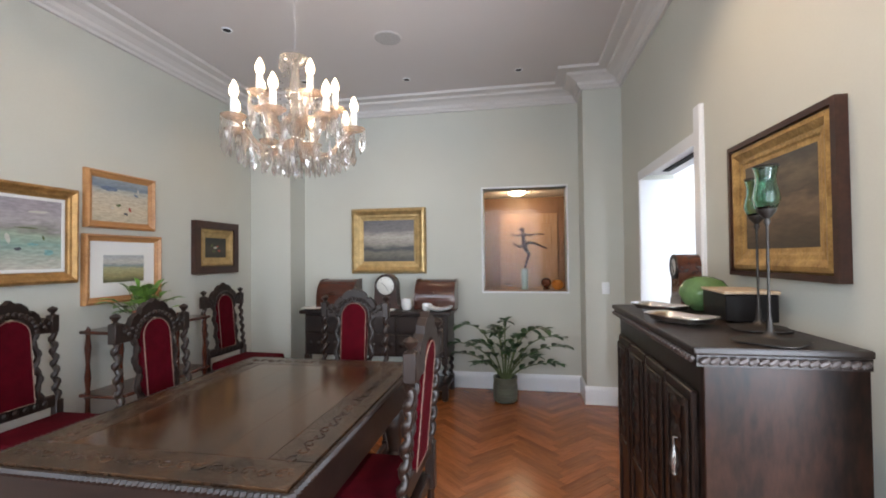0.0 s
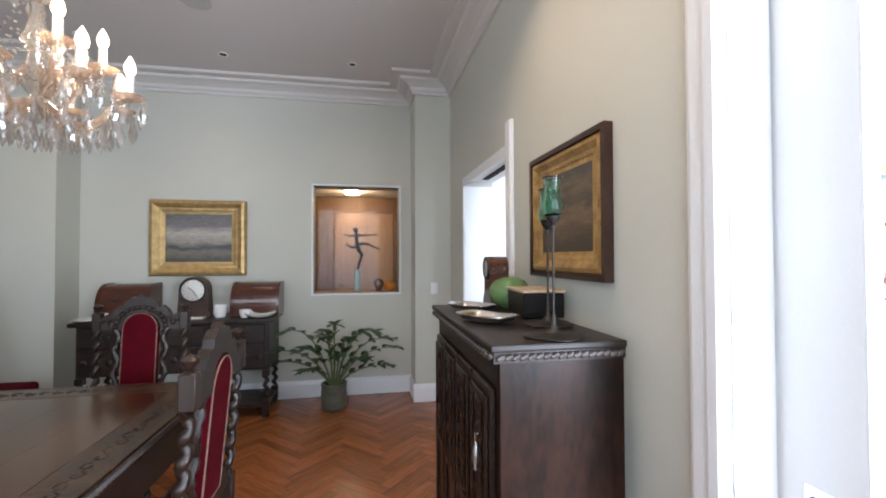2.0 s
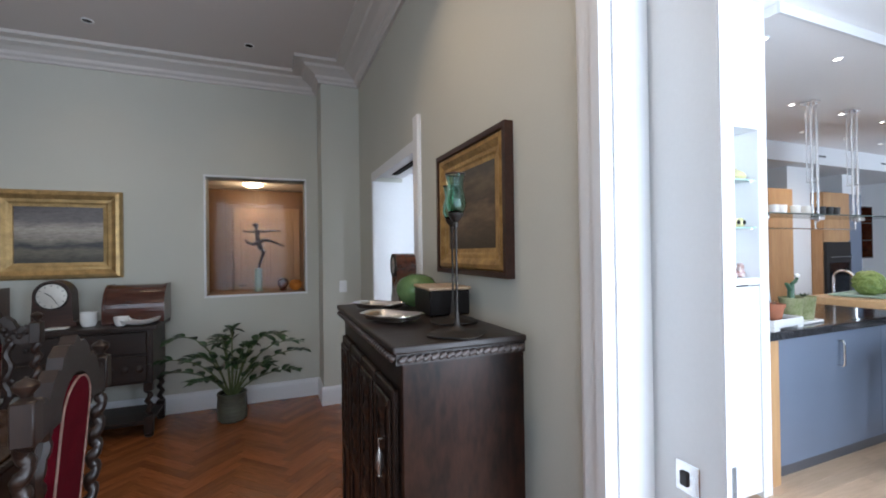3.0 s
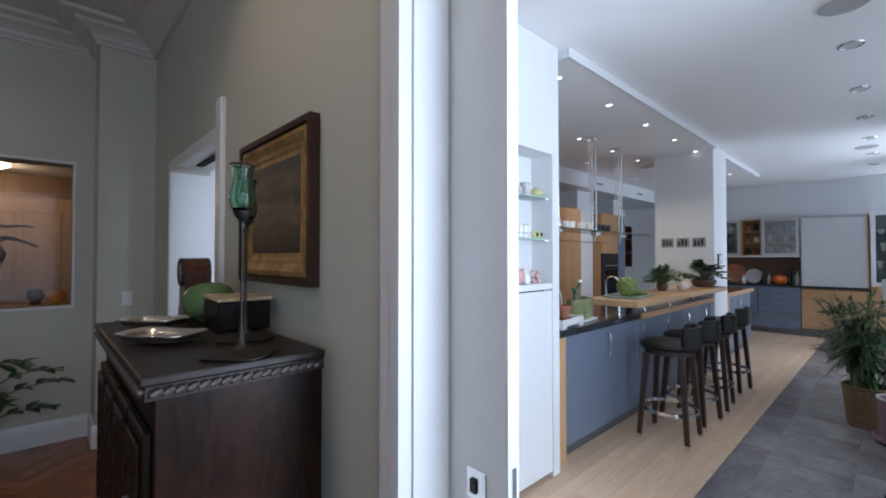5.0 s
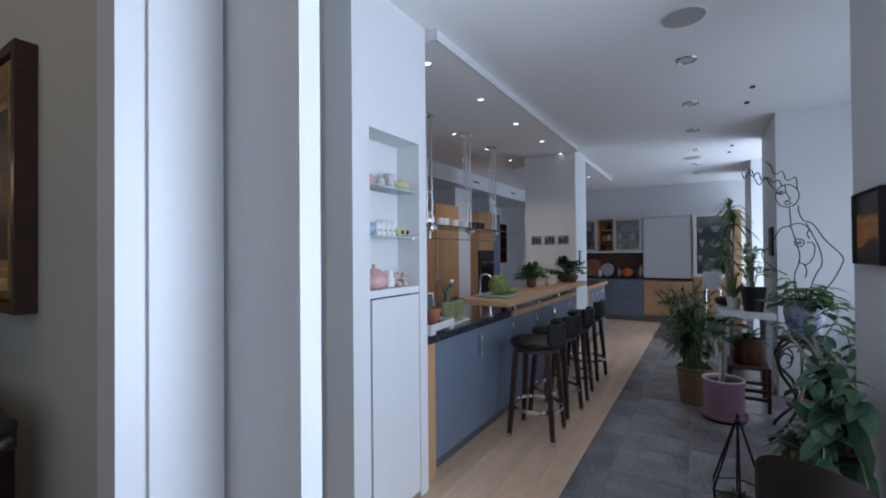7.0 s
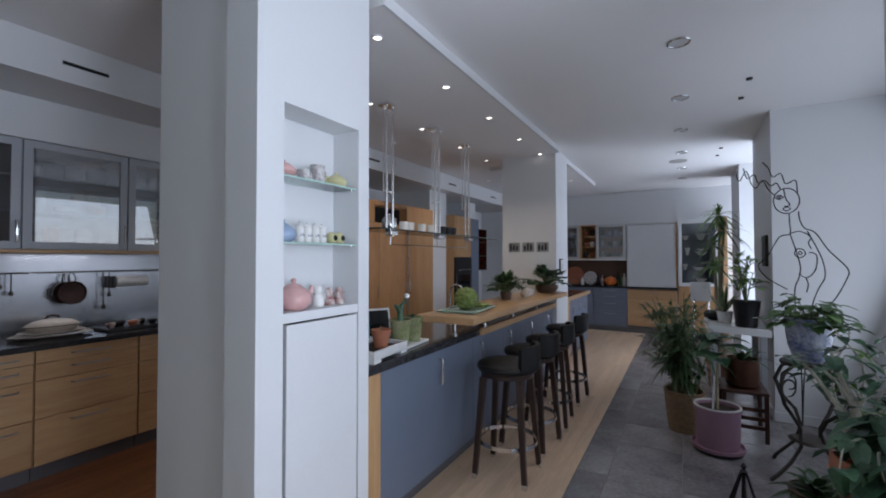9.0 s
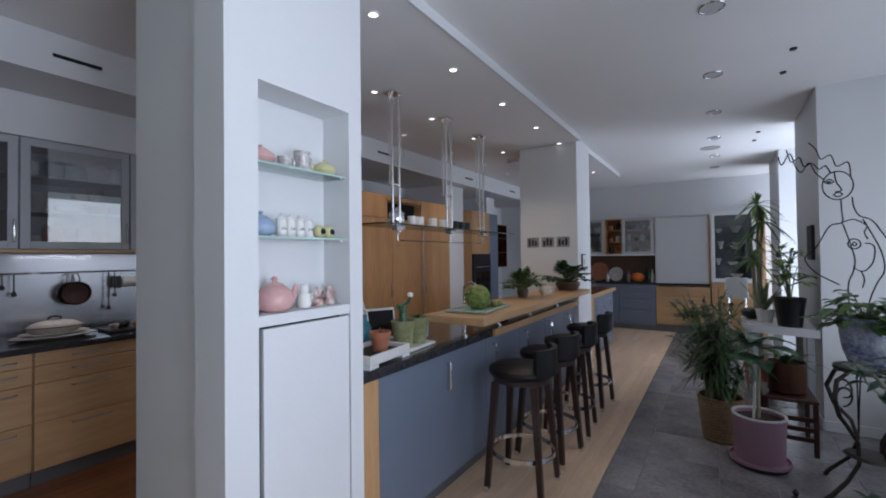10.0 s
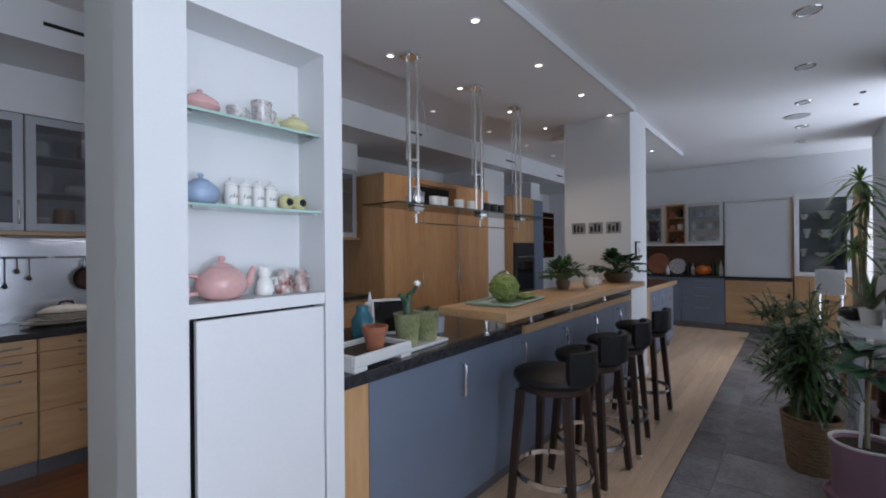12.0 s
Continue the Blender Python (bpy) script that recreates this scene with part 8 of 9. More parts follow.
    part("pot", lathe(B(), [(0.085, 0), (0.115, 0.24), (0.12, 0.245), (0.11, 0.25), (0.10, 0.2), (0, 0.2)], 20), BLACKP, p, smooth=True)
    bm, st = B(), B()
    for k in range(7):
        top = Vector((rng.uniform(-0.1, 0.1), rng.uniform(-0.08, 0.12), rng.uniform(0.45, 0.72)))
        tube(st, [(0, 0, 0.2), top * 0.6 + Vector((0, 0, 0.1)), top], [0.006, 0.005, 0.003], 6)
        crown(bm, rng, top - Vector((0, 0, 0.12)), 6, 0.14, 0.10, 0.024, 0.09, stems=st)
    part("stalk", st, STEM, p)
    part("foliage", bm, LEAF_L, p)
    p = thing("snake_plant", pose(6.66, 0.42, 0.8025), "variegated sword-leaved plant in a white pot", "plant")
    part("pot", lathe(B(), [(0.055, 0), (0.075, 0.12), (0.068, 0.12), (0, 0.1)], 18), PORCELAIN, p, smooth=True)
    bm = B()
    spiky(bm, rng, (0, 0, 0.1), 16, 0.34, 0.042, 0.12, (0.7, 1.45))
    part("foliage", bm, LEAF_V, p, "pale-striped sword leaves")
    single("black_bowl", lathe(B(), [(0.04, 0), (0.09, 0.03), (0.10, 0.07), (0.07, 0.10), (0, 0.10)], 20, (6.86, 0.50, 0.8025)), BLACKP, "round black bowl on the white table", "bowl", smooth=True)
    # tall dracaena by the window
    p = thing("dracaena", pose(7.3, 0.42, 0), "tall dracaena with bare trunks and tufted tops", "plant")
    part("pot", lathe(B(), [(0.12, 0), (0.15, 0.30), (0.14, 0.3), (0.1, 0.26), (0, 0.26)], 22), TERRA, p, smooth=True)
    for k, (dx, dy, h) in enumerate(((0.0, 0.0, 1.95), (0.06, 0.05, 1.60), (-0.05, 0.04, 1.35), (0.02, -0.04, 1.78))):
        pts = [(0.3 * dx, 0.3 * dy, 0.26), (0.7 * dx + 0.02, 0.6 * dy, 0.3 + 0.4 * h), (dx, dy, h)]
        part("trunk", tube(B(), pts, [0.018, 0.015, 0.012], 8), BAMBOO, p, smooth=True)
        bm = B()
        spiky(bm, rng, pts[-1], 34, 0.30, 0.026, 0.55, (-0.4, 1.5))
        part("tuft", bm, LEAF_M if k % 2 else LEAF_L, p, "tuft of narrow arching leaves")
    b = thing("white_board", pose(7.7, 0.60, 0), "white panel standing on a stand by the window", "panel")
    part("board", box(B(), -0.012, 0.012, -0.11, 0.11, 0.92, 1.16, 0.003), WHITE_SATIN, b)
    for y in (-0.08, 0.08):
        part("leg", tube(B(), [(0.0, y, 0.92), (0.02, y, 0)], 0.012, 7), STEEL, b)
    # wall panel on the pier
    single("wall_panel", box(B(), 6.50, 6.72, 0.076, 0.10, 1.38, 1.68, 0.004), BLACKP, "black wall panel on the pier", "panel")
    # blue and white urn on a gnarled stand
    s = thing("root_stand", pose(5.15, 0.055, 0), "dark gnarled root stand carrying an urn", "stand")
    part("top", lathe(B(), [(0.15, 0.745), (0.16, 0.755), (0.155, 0.77), (0, 0.772)], 20), ROOTW, s, smooth=True)
    for k in range(4):
        a = 0.6 + k * 1.57
        ca, sa = math.cos(a), math.sin(a)
        pts = [(r * ca - w * sa, r * sa + w * ca, z) for r, w, z in ((0.11, 0.0, 0.748), (0.20, 0.01, 0.70), (0.235, 0.03, 0.60), (0.20, 0.02, 0.50), (0.12, -0.01, 0.42), (0.07, 0.0, 0.33), (0.09, 0.02, 0.22), (0.17, 0.03, 0.13), (0.25, 0.02, 0.05), (0.29, 0.0, 0.006))]
        part("leg", tube(B(), pts, [0.010, 0.012, 0.013, 0.012, 0.011, 0.010, 0.010, 0.011, 0.012, 0.013], 8), ROOTW, s, "curved root leg", smooth=True)
        curl = [(ca * (0.15 + 0.05 * math.cos(b)), sa * (0.15 + 0.05 * math.cos(b)), 0.60 + 0.055 * math.sin(b)) for b in [0.2 + 4.6 * i / 12 for i in range(13)]]
        part("curl", tube(B(), curl, [0.008 - 0.0003 * i for i in range(13)], 7), ROOTW, s, smooth=True)
    part("shelf", lathe(B(), [(0.10, 0.24), (0.12, 0.25), (0.1, 0.262), (0, 0.262)], 16), ROOTW, s)
    u = thing("potted_plant", pose(5.15, 0.055, 0.773), "ivy-leaved plant in a blue and white urn", "plant")
    part("urn", lathe(B(), [(0.070, 0), (0.085, 0.02), (0.112, 0.10), (0.124, 0.19), (0.124, 0.26), (0.131, 0.275), (0.131, 0.29), (0.115, 0.29), (0.11, 0.2), (0, 0.2)], 32), URN, u, "blue and white glazed urn", smooth=True)
    part("soil", disc(B(), 0, 0, 0.201, 0.109, 0.05), SOIL, u)
    bm, st = B(), B()
    for k in range(130):
        a, e = rng.uniform(0, 6.28), rng.uniform(-0.1, 1.2)
        r = rng.uniform(0.10, 0.24)
        q = Vector((r * math.cos(a) * math.cos(e), r * math.sin(a) * math.cos(e), 0.25 + 0.22 * math.sin(e) * rng.random()))
        leaf(bm, q, (math.cos(a), math.sin(a), rng.uniform(-0.2, 0.6)), rng.uniform(0.07, 0.11), rng.uniform(0.05, 0.075), 0.4)
        if k % 3 == 0:
            tube(st, [(0, 0, 0.23), q * 0.6 + Vector((0, 0, 0.14)), q], 0.0025, 5)
    part("stalk", st, STEM, u)
    part("foliage", bm, LEAF_M, u)
    # trailing pale vines
    v = thing("climbing_plant", pose(4.75, -0.08, 0), "plant with pale bare trailing stems and big leaves", "plant")
    part("pot", lathe(B(), [(0.10, 0), (0.13, 0.24), (0.14, 0.245), (0.13, 0.25), (0.11, 0.2), (0, 0.2)], 20), TERRA, v, smooth=True)
    st, bm, bm2 = B(), B(), B()
    for k in range(13):
        pts = [Vector((rng.uniform(-0.04, 0.04), rng.uniform(-0.04, 0.04), 0.2))]
        goal = Vector((rng.uniform(-0.45, 0.35), rng.uniform(-0.30, 0.25), rng.uniform(0.55, 1.05)))
        for i in range(1, 9):
            f = i / 8
            pts.append(pts[0].lerp(goal, f) + Vector((0.08 * math.sin(5 * f + k), 0.07 * math.cos(6 * f + 2 * k), 0.12 * math.sin(3.1 * f))))
        tube(st, pts, [0.010 - 0.0008 * i for i in range(9)], 7)
        for i in (3, 4, 5, 5, 6, 6, 7, 7, 8, 8):
            a = rng.uniform(0, 6.28)
            leaf(bm if rng.random() < 0.75 else bm2, pts[i], (math.cos(a), math.sin(a), rng.uniform(-0.3, 0.4)), rng.uniform(0.07, 0.12), rng.uniform(0.04, 0.07), 0.45)
    part("stem", st, PALESTEM, v, "pale bare stems", smooth=True)
    part("foliage", bm, LEAF_B, v)
    tagged(part("young_leaf", bm2, LEAF_L, v, "bright young leaves"), kind="stuff")
    # low plant, pot on a tall stand, big-leaved plant near the corner
    p = thing("potted_plant", pose(4.28, 0.20, 0), "low glossy green plant in a brown pot", "plant")
    part("pot", lathe(B(), [(0.09, 0), (0.12, 0.28), (0.125, 0.29), (0.11, 0.29), (0, 0.24)], 20), BROWNB, p, smooth=True)
    bm = B()
    spiky(bm, rng, (0, 0, 0.27), 40, 0.22, 0.05, 0.45, (0.0, 1.3))
    part("foliage", bm, LEAF, p)
    s = thing("plant_stand", pose(3.43, 0.24, 0), "slim black metal stand for a flower pot", "stand")
    part("ring", lathe(B(), [(0.09, 0.56), (0.10, 0.56), (0.10, 0.58), (0.09, 0.58), (0.09, 0.56)], 20, cap=False), IRON, s)
    part("plate", disc(B(), 0, 0, 0.555, 0.0895, 0.006), IRON, s)
    for k in range(3):
        a = 2.1 * k
        part("leg", tube(B(), [(0.095 * math.cos(a), 0.095 * math.sin(a), 0.56), (0.10 * math.cos(a), 0.10 * math.sin(a), 0)], 0.007, 7), IRON, s)
    p = thing("potted_plant", pose(3.43, 0.24, 0.562), "large-leaved climber in a terracotta pot", "plant")
    part("pot", lathe(B(), [(0.065, 0), (0.088, 0.18), (0.10, 0.182), (0.10, 0.225), (0.09, 0.225), (0.08, 0.17), (0, 0.17)], 22), TERRA, p, smooth=True)
    bm, st, tr = B(), B(), B()
    for k, (dx, dy, dz) in enumerate(((0.34, 0.02, 0.26), (0.26, 0.12, 0.34), (0.46, -0.03, 0.40))):
        pts = [Vector((0.02 * k, 0.01 * k, 0.17))]
        for i in range(1, 11):
            f = i / 10
            pts.append(Vector((dx * f + 0.05 * math.sin(7 * f + 2 * k), dy * f + 0.045 * math.cos(6 * f + k) * f, 0.17 + dz * f ** 0.8 + 0.045 * math.sin(9 * f + k) * f)))
        tube(tr, pts, [0.011 - 0.0006 * i for i in range(11)], 8)
        for i in (5, 7, 8, 9, 10, 10):
            a = rng.uniform(0, 6.28)
            leaf(bm, pts[i], (math.cos(a), math.sin(a) + 0.2, rng.uniform(-0.2, 0.5)), rng.uniform(0.07, 0.11), rng.uniform(0.045, 0.065), 0.4)
    part("trunk", tr, PALESTEM, p, "pale winding bare trunk", smooth=True)
    for k in range(15):
        pts = [Vector((0, 0, 0.2))]
        goal = Vector((rng.uniform(-0.52, -0.02), rng.uniform(-0.05, 0.12), rng.uniform(-0.34, 0.36)))
        for i in range(1, 8):
            f = i / 7
            pts.append(pts[0].lerp(goal, f) + Vector((0.02 * math.sin(6 * f + k), 0.02 * math.cos(5 * f + k) * f, 0.42 * f * (1 - f))))
        tube(st, pts, [0.006 - 0.0005 * i for i in range(8)], 6)
        for i in (2, 3, 4, 5, 5, 6, 6, 7, 7):
            a = rng.uniform(0, 6.28)
            leaf(bm, pts[i], (math.cos(a), 0.5 * math.sin(a) + 0.35, rng.uniform(-0.6, 0.3)), rng.uniform(0.075, 0.12), rng.uniform(0.05, 0.075), 0.45)
    part("stalk", st, PALESTEM, p)
    part("foliage", bm, LEAF_B, p, "broad grey-green leaves")
    # wire figure outline, one plain mesh, planted in the urn
    bm = B()
    X = 5.66
    def wire(pts, r=0.0042):
        # smooth through the points
        out = []
        n = len(pts)
        for i in range(n - 1):
            p0, p1, p2, p3 = (Vector((0, *pts[max(0, min(n - 1, i + j))])) for j in (-1, 0, 1, 2))
            for q in range(6):
                t = q / 6
                out.append(0.5 * (2 * p1 + (p2 - p0) * t + (2 * p0 - 5 * p1 + 4 * p2 - p3) * t * t + (3 * p1 - p0 - 3 * p2 + p3) * t ** 3))
        out.append(Vector((0, *pts[-1])))
        tube(bm, [(X + 0.02 * math.sin(3 * v.z), v.y, v.z) for v in out], r, 6)
    wire([(0.076 + 0.080 * math.cos(a), 1.905 + 0.098 * math.sin(a)) for a in [2 * math.pi * i / 16 for i in range(17)]])
    wire([(0.394, 2.148), (0.373, 2.085), (0.327, 2.162), (0.296, 2.063), (0.265, 2.02), (0.221, 2.082), (0.191, 2.01), (0.15, 1.955)])
    wire([(0.345, 2.19), (0.32, 2.10), (0.275, 2.13), (0.25, 2.06), (0.205, 2.075), (0.17, 2.03), (0.135, 2.05), (0.11, 1.998)])
    wire([(0.219, 2.225), (0.182, 2.172), (0.158, 2.10), (0.106, 2.122), (0.077, 2.04), (0.017, 2.06), (0.008, 1.958)])
    # eye, nose and mouth
    wire([(0.145, 1.935), (0.12, 1.952), (0.095, 1.935), (0.12, 1.920), (0.145, 1.935)])
    wire([(0.12, 1.943), (0.112, 1.935), (0.12, 1.927), (0.128, 1.935), (0.12, 1.943)])
    wire([(0.09, 1.998), (0.082, 1.93), (0.056, 1.872), (0.09, 1.862)])
    wire([(0.10, 1.842), (0.078, 1.856), (0.052, 1.842), (0.078, 1.826), (0.10, 1.842)])
    # neck, shoulders, arms, body
    wire([(0.062, 1.808), (0.060, 1.73), (0.060, 1.648), (0.126, 1.622), (0.20, 1.475), (0.26, 1.40), (0.20, 1.30), (0.08, 1.22)])
    wire([(0.004, 1.82), (-0.002, 1.75), (-0.030, 1.688), (-0.092, 1.65), (-0.164, 1.521), (-0.27, 1.382), (-0.26, 1.296), (-0.20, 1.16), (-0.12, 1.05)])
    wire([(0.060, 1.648), (0.0, 1.665), (-0.062, 1.62), (-0.05, 1.575), (-0.066, 1.53)])
    wire([(0.058, 1.643), (0.027, 1.525), (0.0, 1.394), (0.011, 1.304), (0.034, 1.225), (0.03, 1.05), (0.0, 0.6), (0.0, 0.18)])
    wire([(-0.044, 1.665), (-0.072, 1.599), (-0.129, 1.445), (-0.142, 1.319), (-0.10, 1.217), (-0.06, 1.05), (-0.02, 0.6), (0.0, 0.18)])
    wire([(0.035, 1.50), (0.018, 1.53), (-0.018, 1.525), (-0.03, 1.49), (-0.006, 1.466), (0.024, 1.475), (0.035, 1.50)])
    wire([(0.012, 1.50), (0.0, 1.512), (-0.010, 1.496), (0.002, 1.486), (0.012, 1.50)])
    wire([(-0.05, 1.50), (-0.075, 1.50), (-0.098, 1.471), (-0.09, 1.38), (-0.055, 1.322), (-0.02, 1.317), (0.01, 1.345)])
    wire([(-0.03, 1.317), (-0.045, 1.26), (-0.035, 1.20)])
    single("wire_sculpture", bm, IRON, "black wire outline sculpture standing behind the urn", "sculpture", smooth=True)
    # glass and wire cloche
    c = thing("terrarium", pose(3.83, 0.548, 0), "tall pointed glass and metal terrarium on the slate", "terrarium")
    for k in range(6):
        a, b = 2 * math.pi * k / 6, 2 * math.pi * (k + 1) / 6
        P = [(0.125 * math.cos(a), 0.125 * math.sin(a), 0.0), (0.135 * math.cos(a), 0.135 * math.sin(a), 0.12), (0.012 * math.cos(a), 0.012 * math.sin(a), 0.49)]
        Q = [(0.125 * math.cos(b), 0.125 * math.sin(b), 0.0), (0.135 * math.cos(b), 0.135 * math.sin(b), 0.12), (0.012 * math.cos(b), 0.012 * math.sin(b), 0.49)]
        part("rib", tube(B(), P, 0.0055, 6), IRON, c)
        part("band", tube(B(), [P[1], Q[1]], 0.004, 6), IRON, c)
        part("band", tube(B(), [P[0], Q[0]], 0.005, 6), IRON, c)
        bm = B()
        for s1, s2 in ((0, 1), (1, 2)):
            vs = [bm.verts.new(v) for v in (P[s1], Q[s1], Q[s2], P[s2])]
            bm.faces.new(vs)
        g = part("pane", bm, CLEAR, c)
        g.visible_shadow = False
    part("finial", lathe(B(), [(0.012, 0.49), (0.016, 0.50), (0.006, 0.51), (0.012, 0.525), (0, 0.54)], 12), IRON, c)
    part("soil", disc(B(), 0, 0, 0.006, 0.105, 0.05, 18), SOIL, c)
    bm = B()
    spiky(bm, rng, (0, 0, 0.05), 26, 0.11, 0.02, 0.4)
    part("foliage", bm, LEAF, c)
    # dark armchair in the near corner
    a = thing("armchair", pose(3.05, 0.345, 0, 0, 0, 70), "dark brown leather tub chair near the window pier", "chair")
    bm = B()
    n = 18
    o1, i1 = [], []
    for i in range(n + 1):
        an = radians(-10 + 200 * i / n)
        o1.append((0.19 * math.cos(an), 0.18 * math.sin(an)))
        i1.append((0.15 * math.cos(an), 0.14 * math.sin(an)))
    plate(bm, o1 + i1[::-1], 0.18, 0.66)
    for v in bm.verts:
        if v.co.z > 0.5:
            v.co.z = 0.48 + 0.225 * max(0.0, v.co.y / 0.18) ** 0.6
    part("backrest", bm, BROWNL, a, "rounded leather back", smooth=True)
    part("seat", box(B(), -0.145, 0.145, -0.18, 0.13, 0.22, 0.40, 0.03, 3), BROWNL, a, smooth=True)
    for x in (-0.12, 0.12):
        for y in (-0.14, 0.11):
            part("leg", tube(B(), [(x, y, 0.2), (x * 1.05, y * 1.05, 0)], [0.016, 0.012], 8), STOOLWOOD, a)
    # painting on the near pier
    picture(pose(3.48, 0.077, 1.53, 0, 0, 180), 0.36, 0.32, 0.012, BLACKP, C_ORANGE, "dark painting with an orange flame shape on the pier", depth=0.03)


BASKET = mat("woven_basket", (0.20, 0.135, 0.075), 0.8, var=0.25, scale=30, fine=180, bump=0.3)
LILAC = mat("lilac_plastic", (0.31, 0.185, 0.25), 0.45, var=0.06, scale=6)
COPPERB = mat("brown_copper", (0.075, 0.030, 0.016), 0.35, 0.5, var=0.25, scale=8)
LEAF_V = leafy("striped_leaf", (0.06, 0.13, 0.06), (0.30, 0.36, 0.20))
ROOTW = mat("dark_root_wood", (0.022, 0.016, 0.012), 0.55, var=0.3, scale=14, fine=90, bump=0.3)
URN = mat("blue_white_glaze", (0.10, 0.14, 0.30), 0.15, 0, 0, 9, 50, 0.0, color2=(0.62, 0.65, 0.72))
PALESTEM = mat("pale_stem", (0.38, 0.37, 0.30), 0.7, var=0.2, scale=18, fine=90, bump=0.2)
BROWNL = mat("brown_leather", (0.014, 0.009, 0.007), 0.45, spec=0.25, var=0.2, scale=14, fine=200, bump=0.1)
C_ORANGE = canvas("flame_painting", [(0.0, (0.02, 0.012, 0.008)), (0.34, (0.05, 0.02, 0.01)), (0.42, (0.45, 0.17, 0.02)), (0.62, (0.55, 0.24, 0.03)), (0.72, (0.04, 0.02, 0.012)), (1.0, (0.02, 0.015, 0.01))], 1.1, 4)
window_garden()

# ---- floors, piece by piece ----


def piece_mesh(name, lx, ly, h, bev, material):
    bm = box(B(), -lx / 2, lx / 2, -ly / 2, ly / 2, -h, 0)
    top = [v for v in bm.verts if v.co.z > -1e-6]
    es = [e for e in bm.edges if all(v in top for v in e.verts)]
    bmesh.ops.bevel(bm, geom=es, offset=bev, segments=1, affect="EDGES")
    bmesh.ops.recalc_face_normals(bm, faces=bm.faces)
    me = bpy.data.meshes.new(name)
    bm.to_mesh(me)
    bm.free()
    me.materials.append(material)
    return me


def join_pieces(name, items, material, label, parent=None):
    """The rest of a floor as one mesh: items are (x, y, angle, length, width)."""
    vs, fs = [], []
    b = 0.0012
    for x, y, a, lx, ly in items:
        c, s = math.cos(a), math.sin(a)
        n = len(vs)
        for hx, hy, z in ((lx / 2, ly / 2, -0.006), (lx / 2 - b, ly / 2 - b, 0.0)):
            for sx, sy in ((-1, -1), (1, -1), (1, 1), (-1, 1)):
                u, v = sx * hx, sy * hy
                vs.append((x + c * u - s * v, y + s * u + c * v, z))
        fs.append((n + 4, n + 5, n + 6, n + 7))
        for i in range(4):
            j = (i + 1) % 4
            fs.append((n + i, n + j, n + 4 + j, n + 4 + i))
    me = bpy.data.meshes.new(name)
    me.from_pydata(vs, [], fs)
    me.materials.append(material)
    ob = new(name, me)
    ob.parent = parent
    return tagged(ob, label, kind="stuff")


def dining_floor():
    f = setting("floor_dining", box(B(), XL, XR, YS, YN, -0.0115, -0.007), GAP, "honey-red herringbone parquet")
    L, w = 0.42, 0.07
    me = piece_mesh("plank", L - 0.0012, w - 0.0012, 0.006, 0.0012, PARQUET)
    rest = []
    c45 = math.sqrt(0.5)
    for i in range(-60, 90):
        for j in range(-12, 13):
            for kind in (0, 1):
                if kind == 0:
                    u, v, a = i * w + j * L + L / 2, i * w - j * L + w / 2, 0.0
                else:
                    u, v, a = i * w + j * L + w / 2, i * w - j * L + w + L / 2, math.pi / 2
                x, y = -0.6 + c45 * (u - v), 2.2 + c45 * (u + v) - 1.0
                if not (XL - 0.06 < x < XR + 0.06 and YS - 0.06 < y < YN + 0.06):
                    continue
                ang = a + math.pi / 4
                if -0.55 < x < 1.0 and 1.9 < y:
                    ob = new("plank", me)
                    ob.parent = f
                    ob.matrix_basis = pose(x, y, 0.0, 0, 0, math.degrees(ang))
                else:
                    rest.append((x, y, ang, L - 0.0012, w - 0.0012))
    join_pieces("parquet_rest", rest, PARQUET_REST, "herringbone parquet blocks", f)


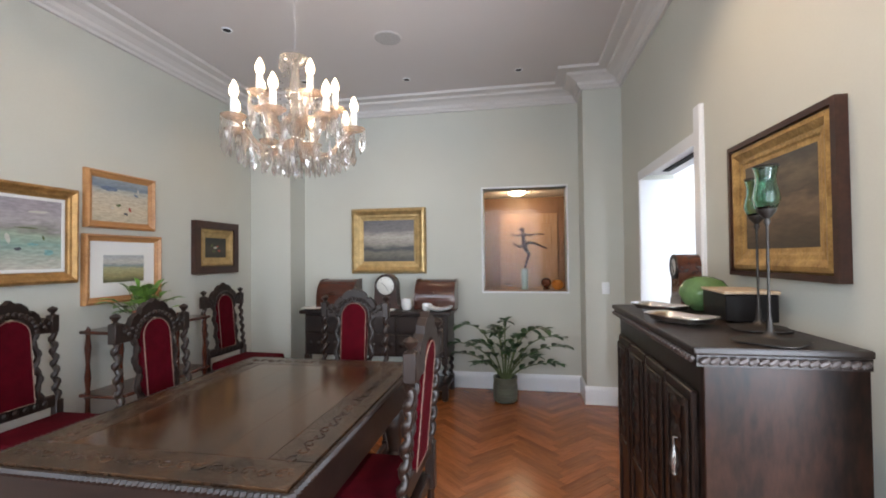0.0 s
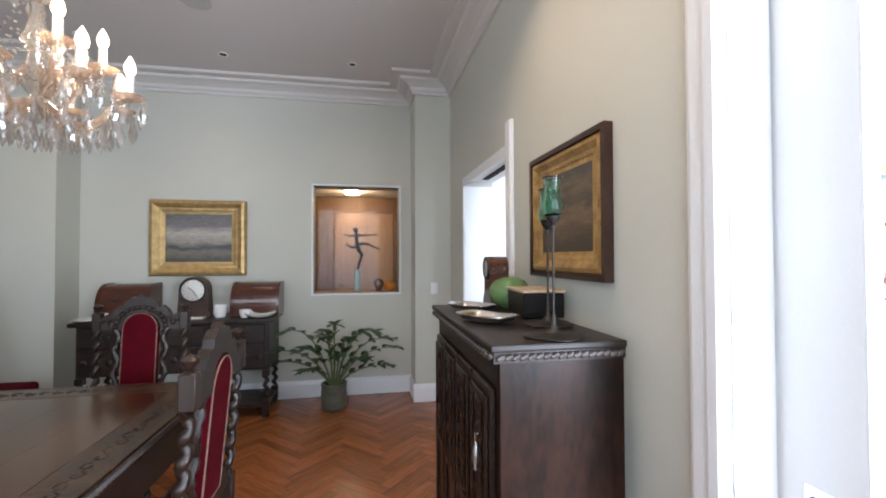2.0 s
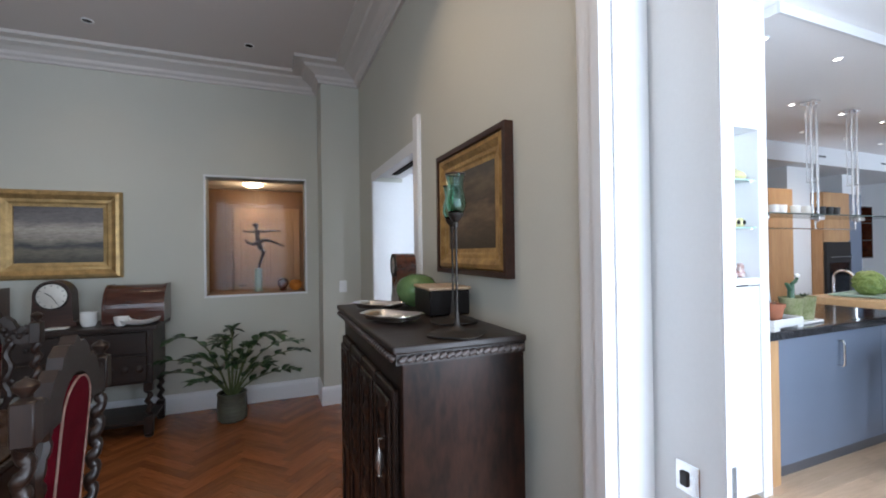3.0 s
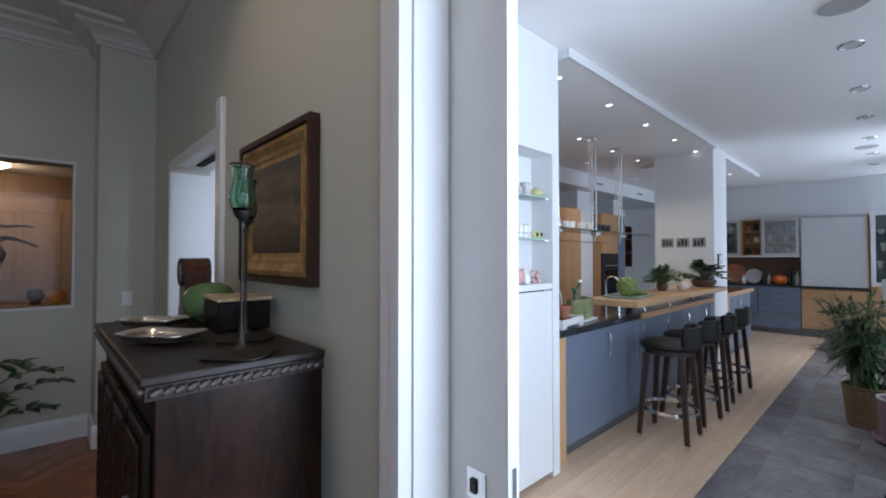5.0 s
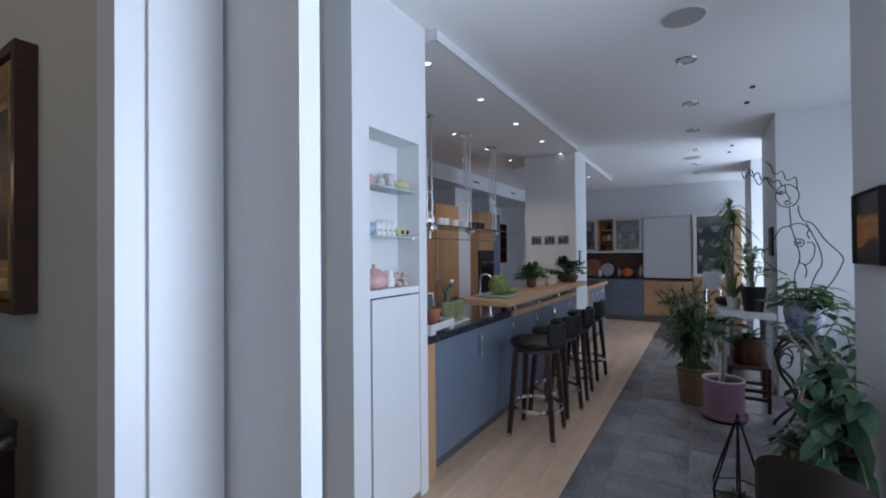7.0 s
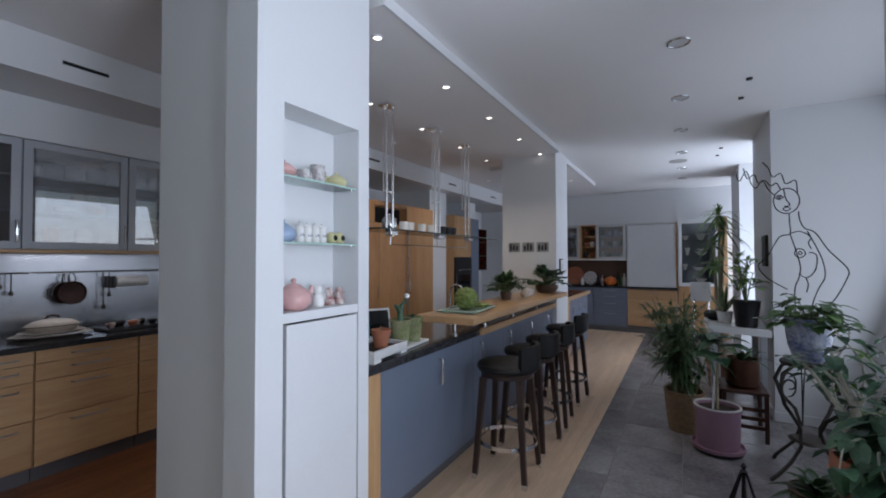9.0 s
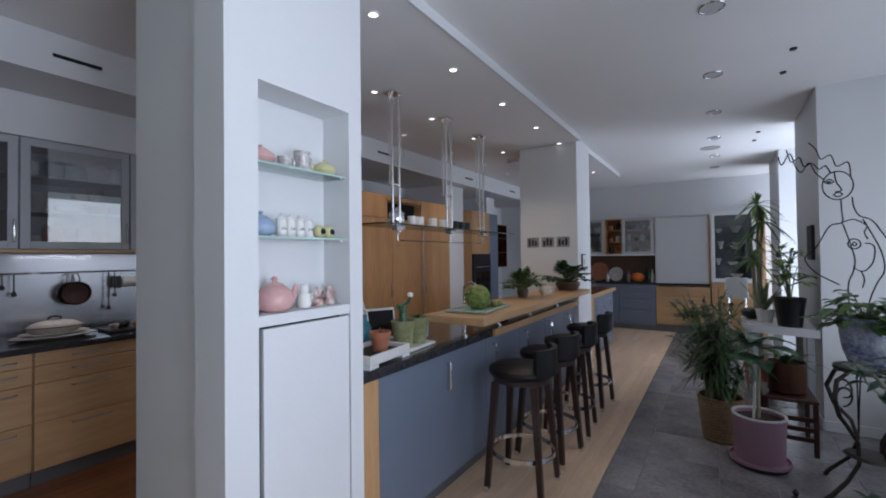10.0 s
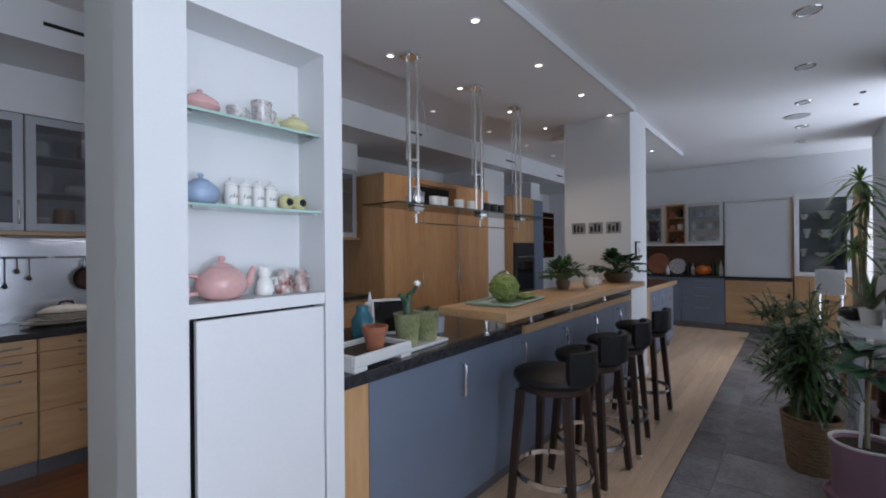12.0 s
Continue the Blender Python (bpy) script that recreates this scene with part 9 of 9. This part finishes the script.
def kitchen_floor():
    f = setting("floor_kitchen", box(B(), XK, XE, 1.44, 5.06, -0.0115, -0.007), GAP, "pale maple strip floor")
    rng = random.Random(31)
    w = 0.085
    meshes = {n: piece_mesh("plank", n - 0.0008, w - 0.0008, 0.006, 0.0008, MAPLE) for n in (0.9, 1.2, 1.5)}
    rest, back = [], []
    y = 1.44 + w / 2
    while y < 5.06 - w / 2:
        x = XK - rng.uniform(0, 0.6)
        while x < XE:
            n = rng.choice((0.9, 1.2, 1.5))
            if x + n > XK + 0.05:
                if y < 2.3 and x > 2.4:
                    ob = new("plank", meshes[n])
                    ob.parent = f
                    ob.location = (x + n / 2, y, 0.0)
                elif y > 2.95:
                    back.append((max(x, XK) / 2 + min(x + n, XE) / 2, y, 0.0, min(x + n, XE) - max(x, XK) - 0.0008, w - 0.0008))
                else:
                    rest.append((max(x, XK) / 2 + min(x + n, XE) / 2, y, 0.0, min(x + n, XE) - max(x, XK) - 0.0008, w - 0.0008))
            x += n
        y += w
    join_pieces("maple_rest", rest, MAPLE_REST, "pale maple floor strips", f)
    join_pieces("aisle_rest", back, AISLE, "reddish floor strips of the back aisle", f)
    s = setting("floor_slate", box(B(), XK, XE, YS, 1.437, -0.0115, -0.0028), GROUT, "grey slate tile floor along the windows")
    y = 1.437
    rows = (0.20, 0.44, 0.30, 0.44, 0.30, 0.477)
    for k, h in enumerate(rows):
        x = XK
        while x < XE - 0.1:
            n = rng.choice((0.30, 0.45, 0.45, 0.60, 0.75))
            n = min(n, XE - x)
            if n < 0.12:
                break
            ob = new("tile", piece_mesh("tile", n - 0.005, h - 0.005, 0.006, 0.0015, SLATE))
            ob.parent = s
            ob.matrix_basis = pose(x + n / 2, y - h / 2, rng.uniform(-0.0012, 0.0), rng.uniform(-0.1, 0.1), rng.uniform(-0.1, 0.1))
            x += n
        y -= h
    setting("threshold", box(B(), XR - 0.012, XK + 0.012, -0.349, 1.4015, -0.012, 0.004, 0.002), MAPLE, "pale wooden threshold between the rooms")
    setting("floor_hall", box(B(), -0.9, 1.3, YN + 0.2, 7.0, -0.01, 0.0), PARQUET, "hall floor")


dining_floor()
kitchen_floor()

# ---- ground outside ----
setting("ground", box(B(), -300, 300, -300, 300, -3.4, -3.2), GROUT, "pale ground outside, three metres below")
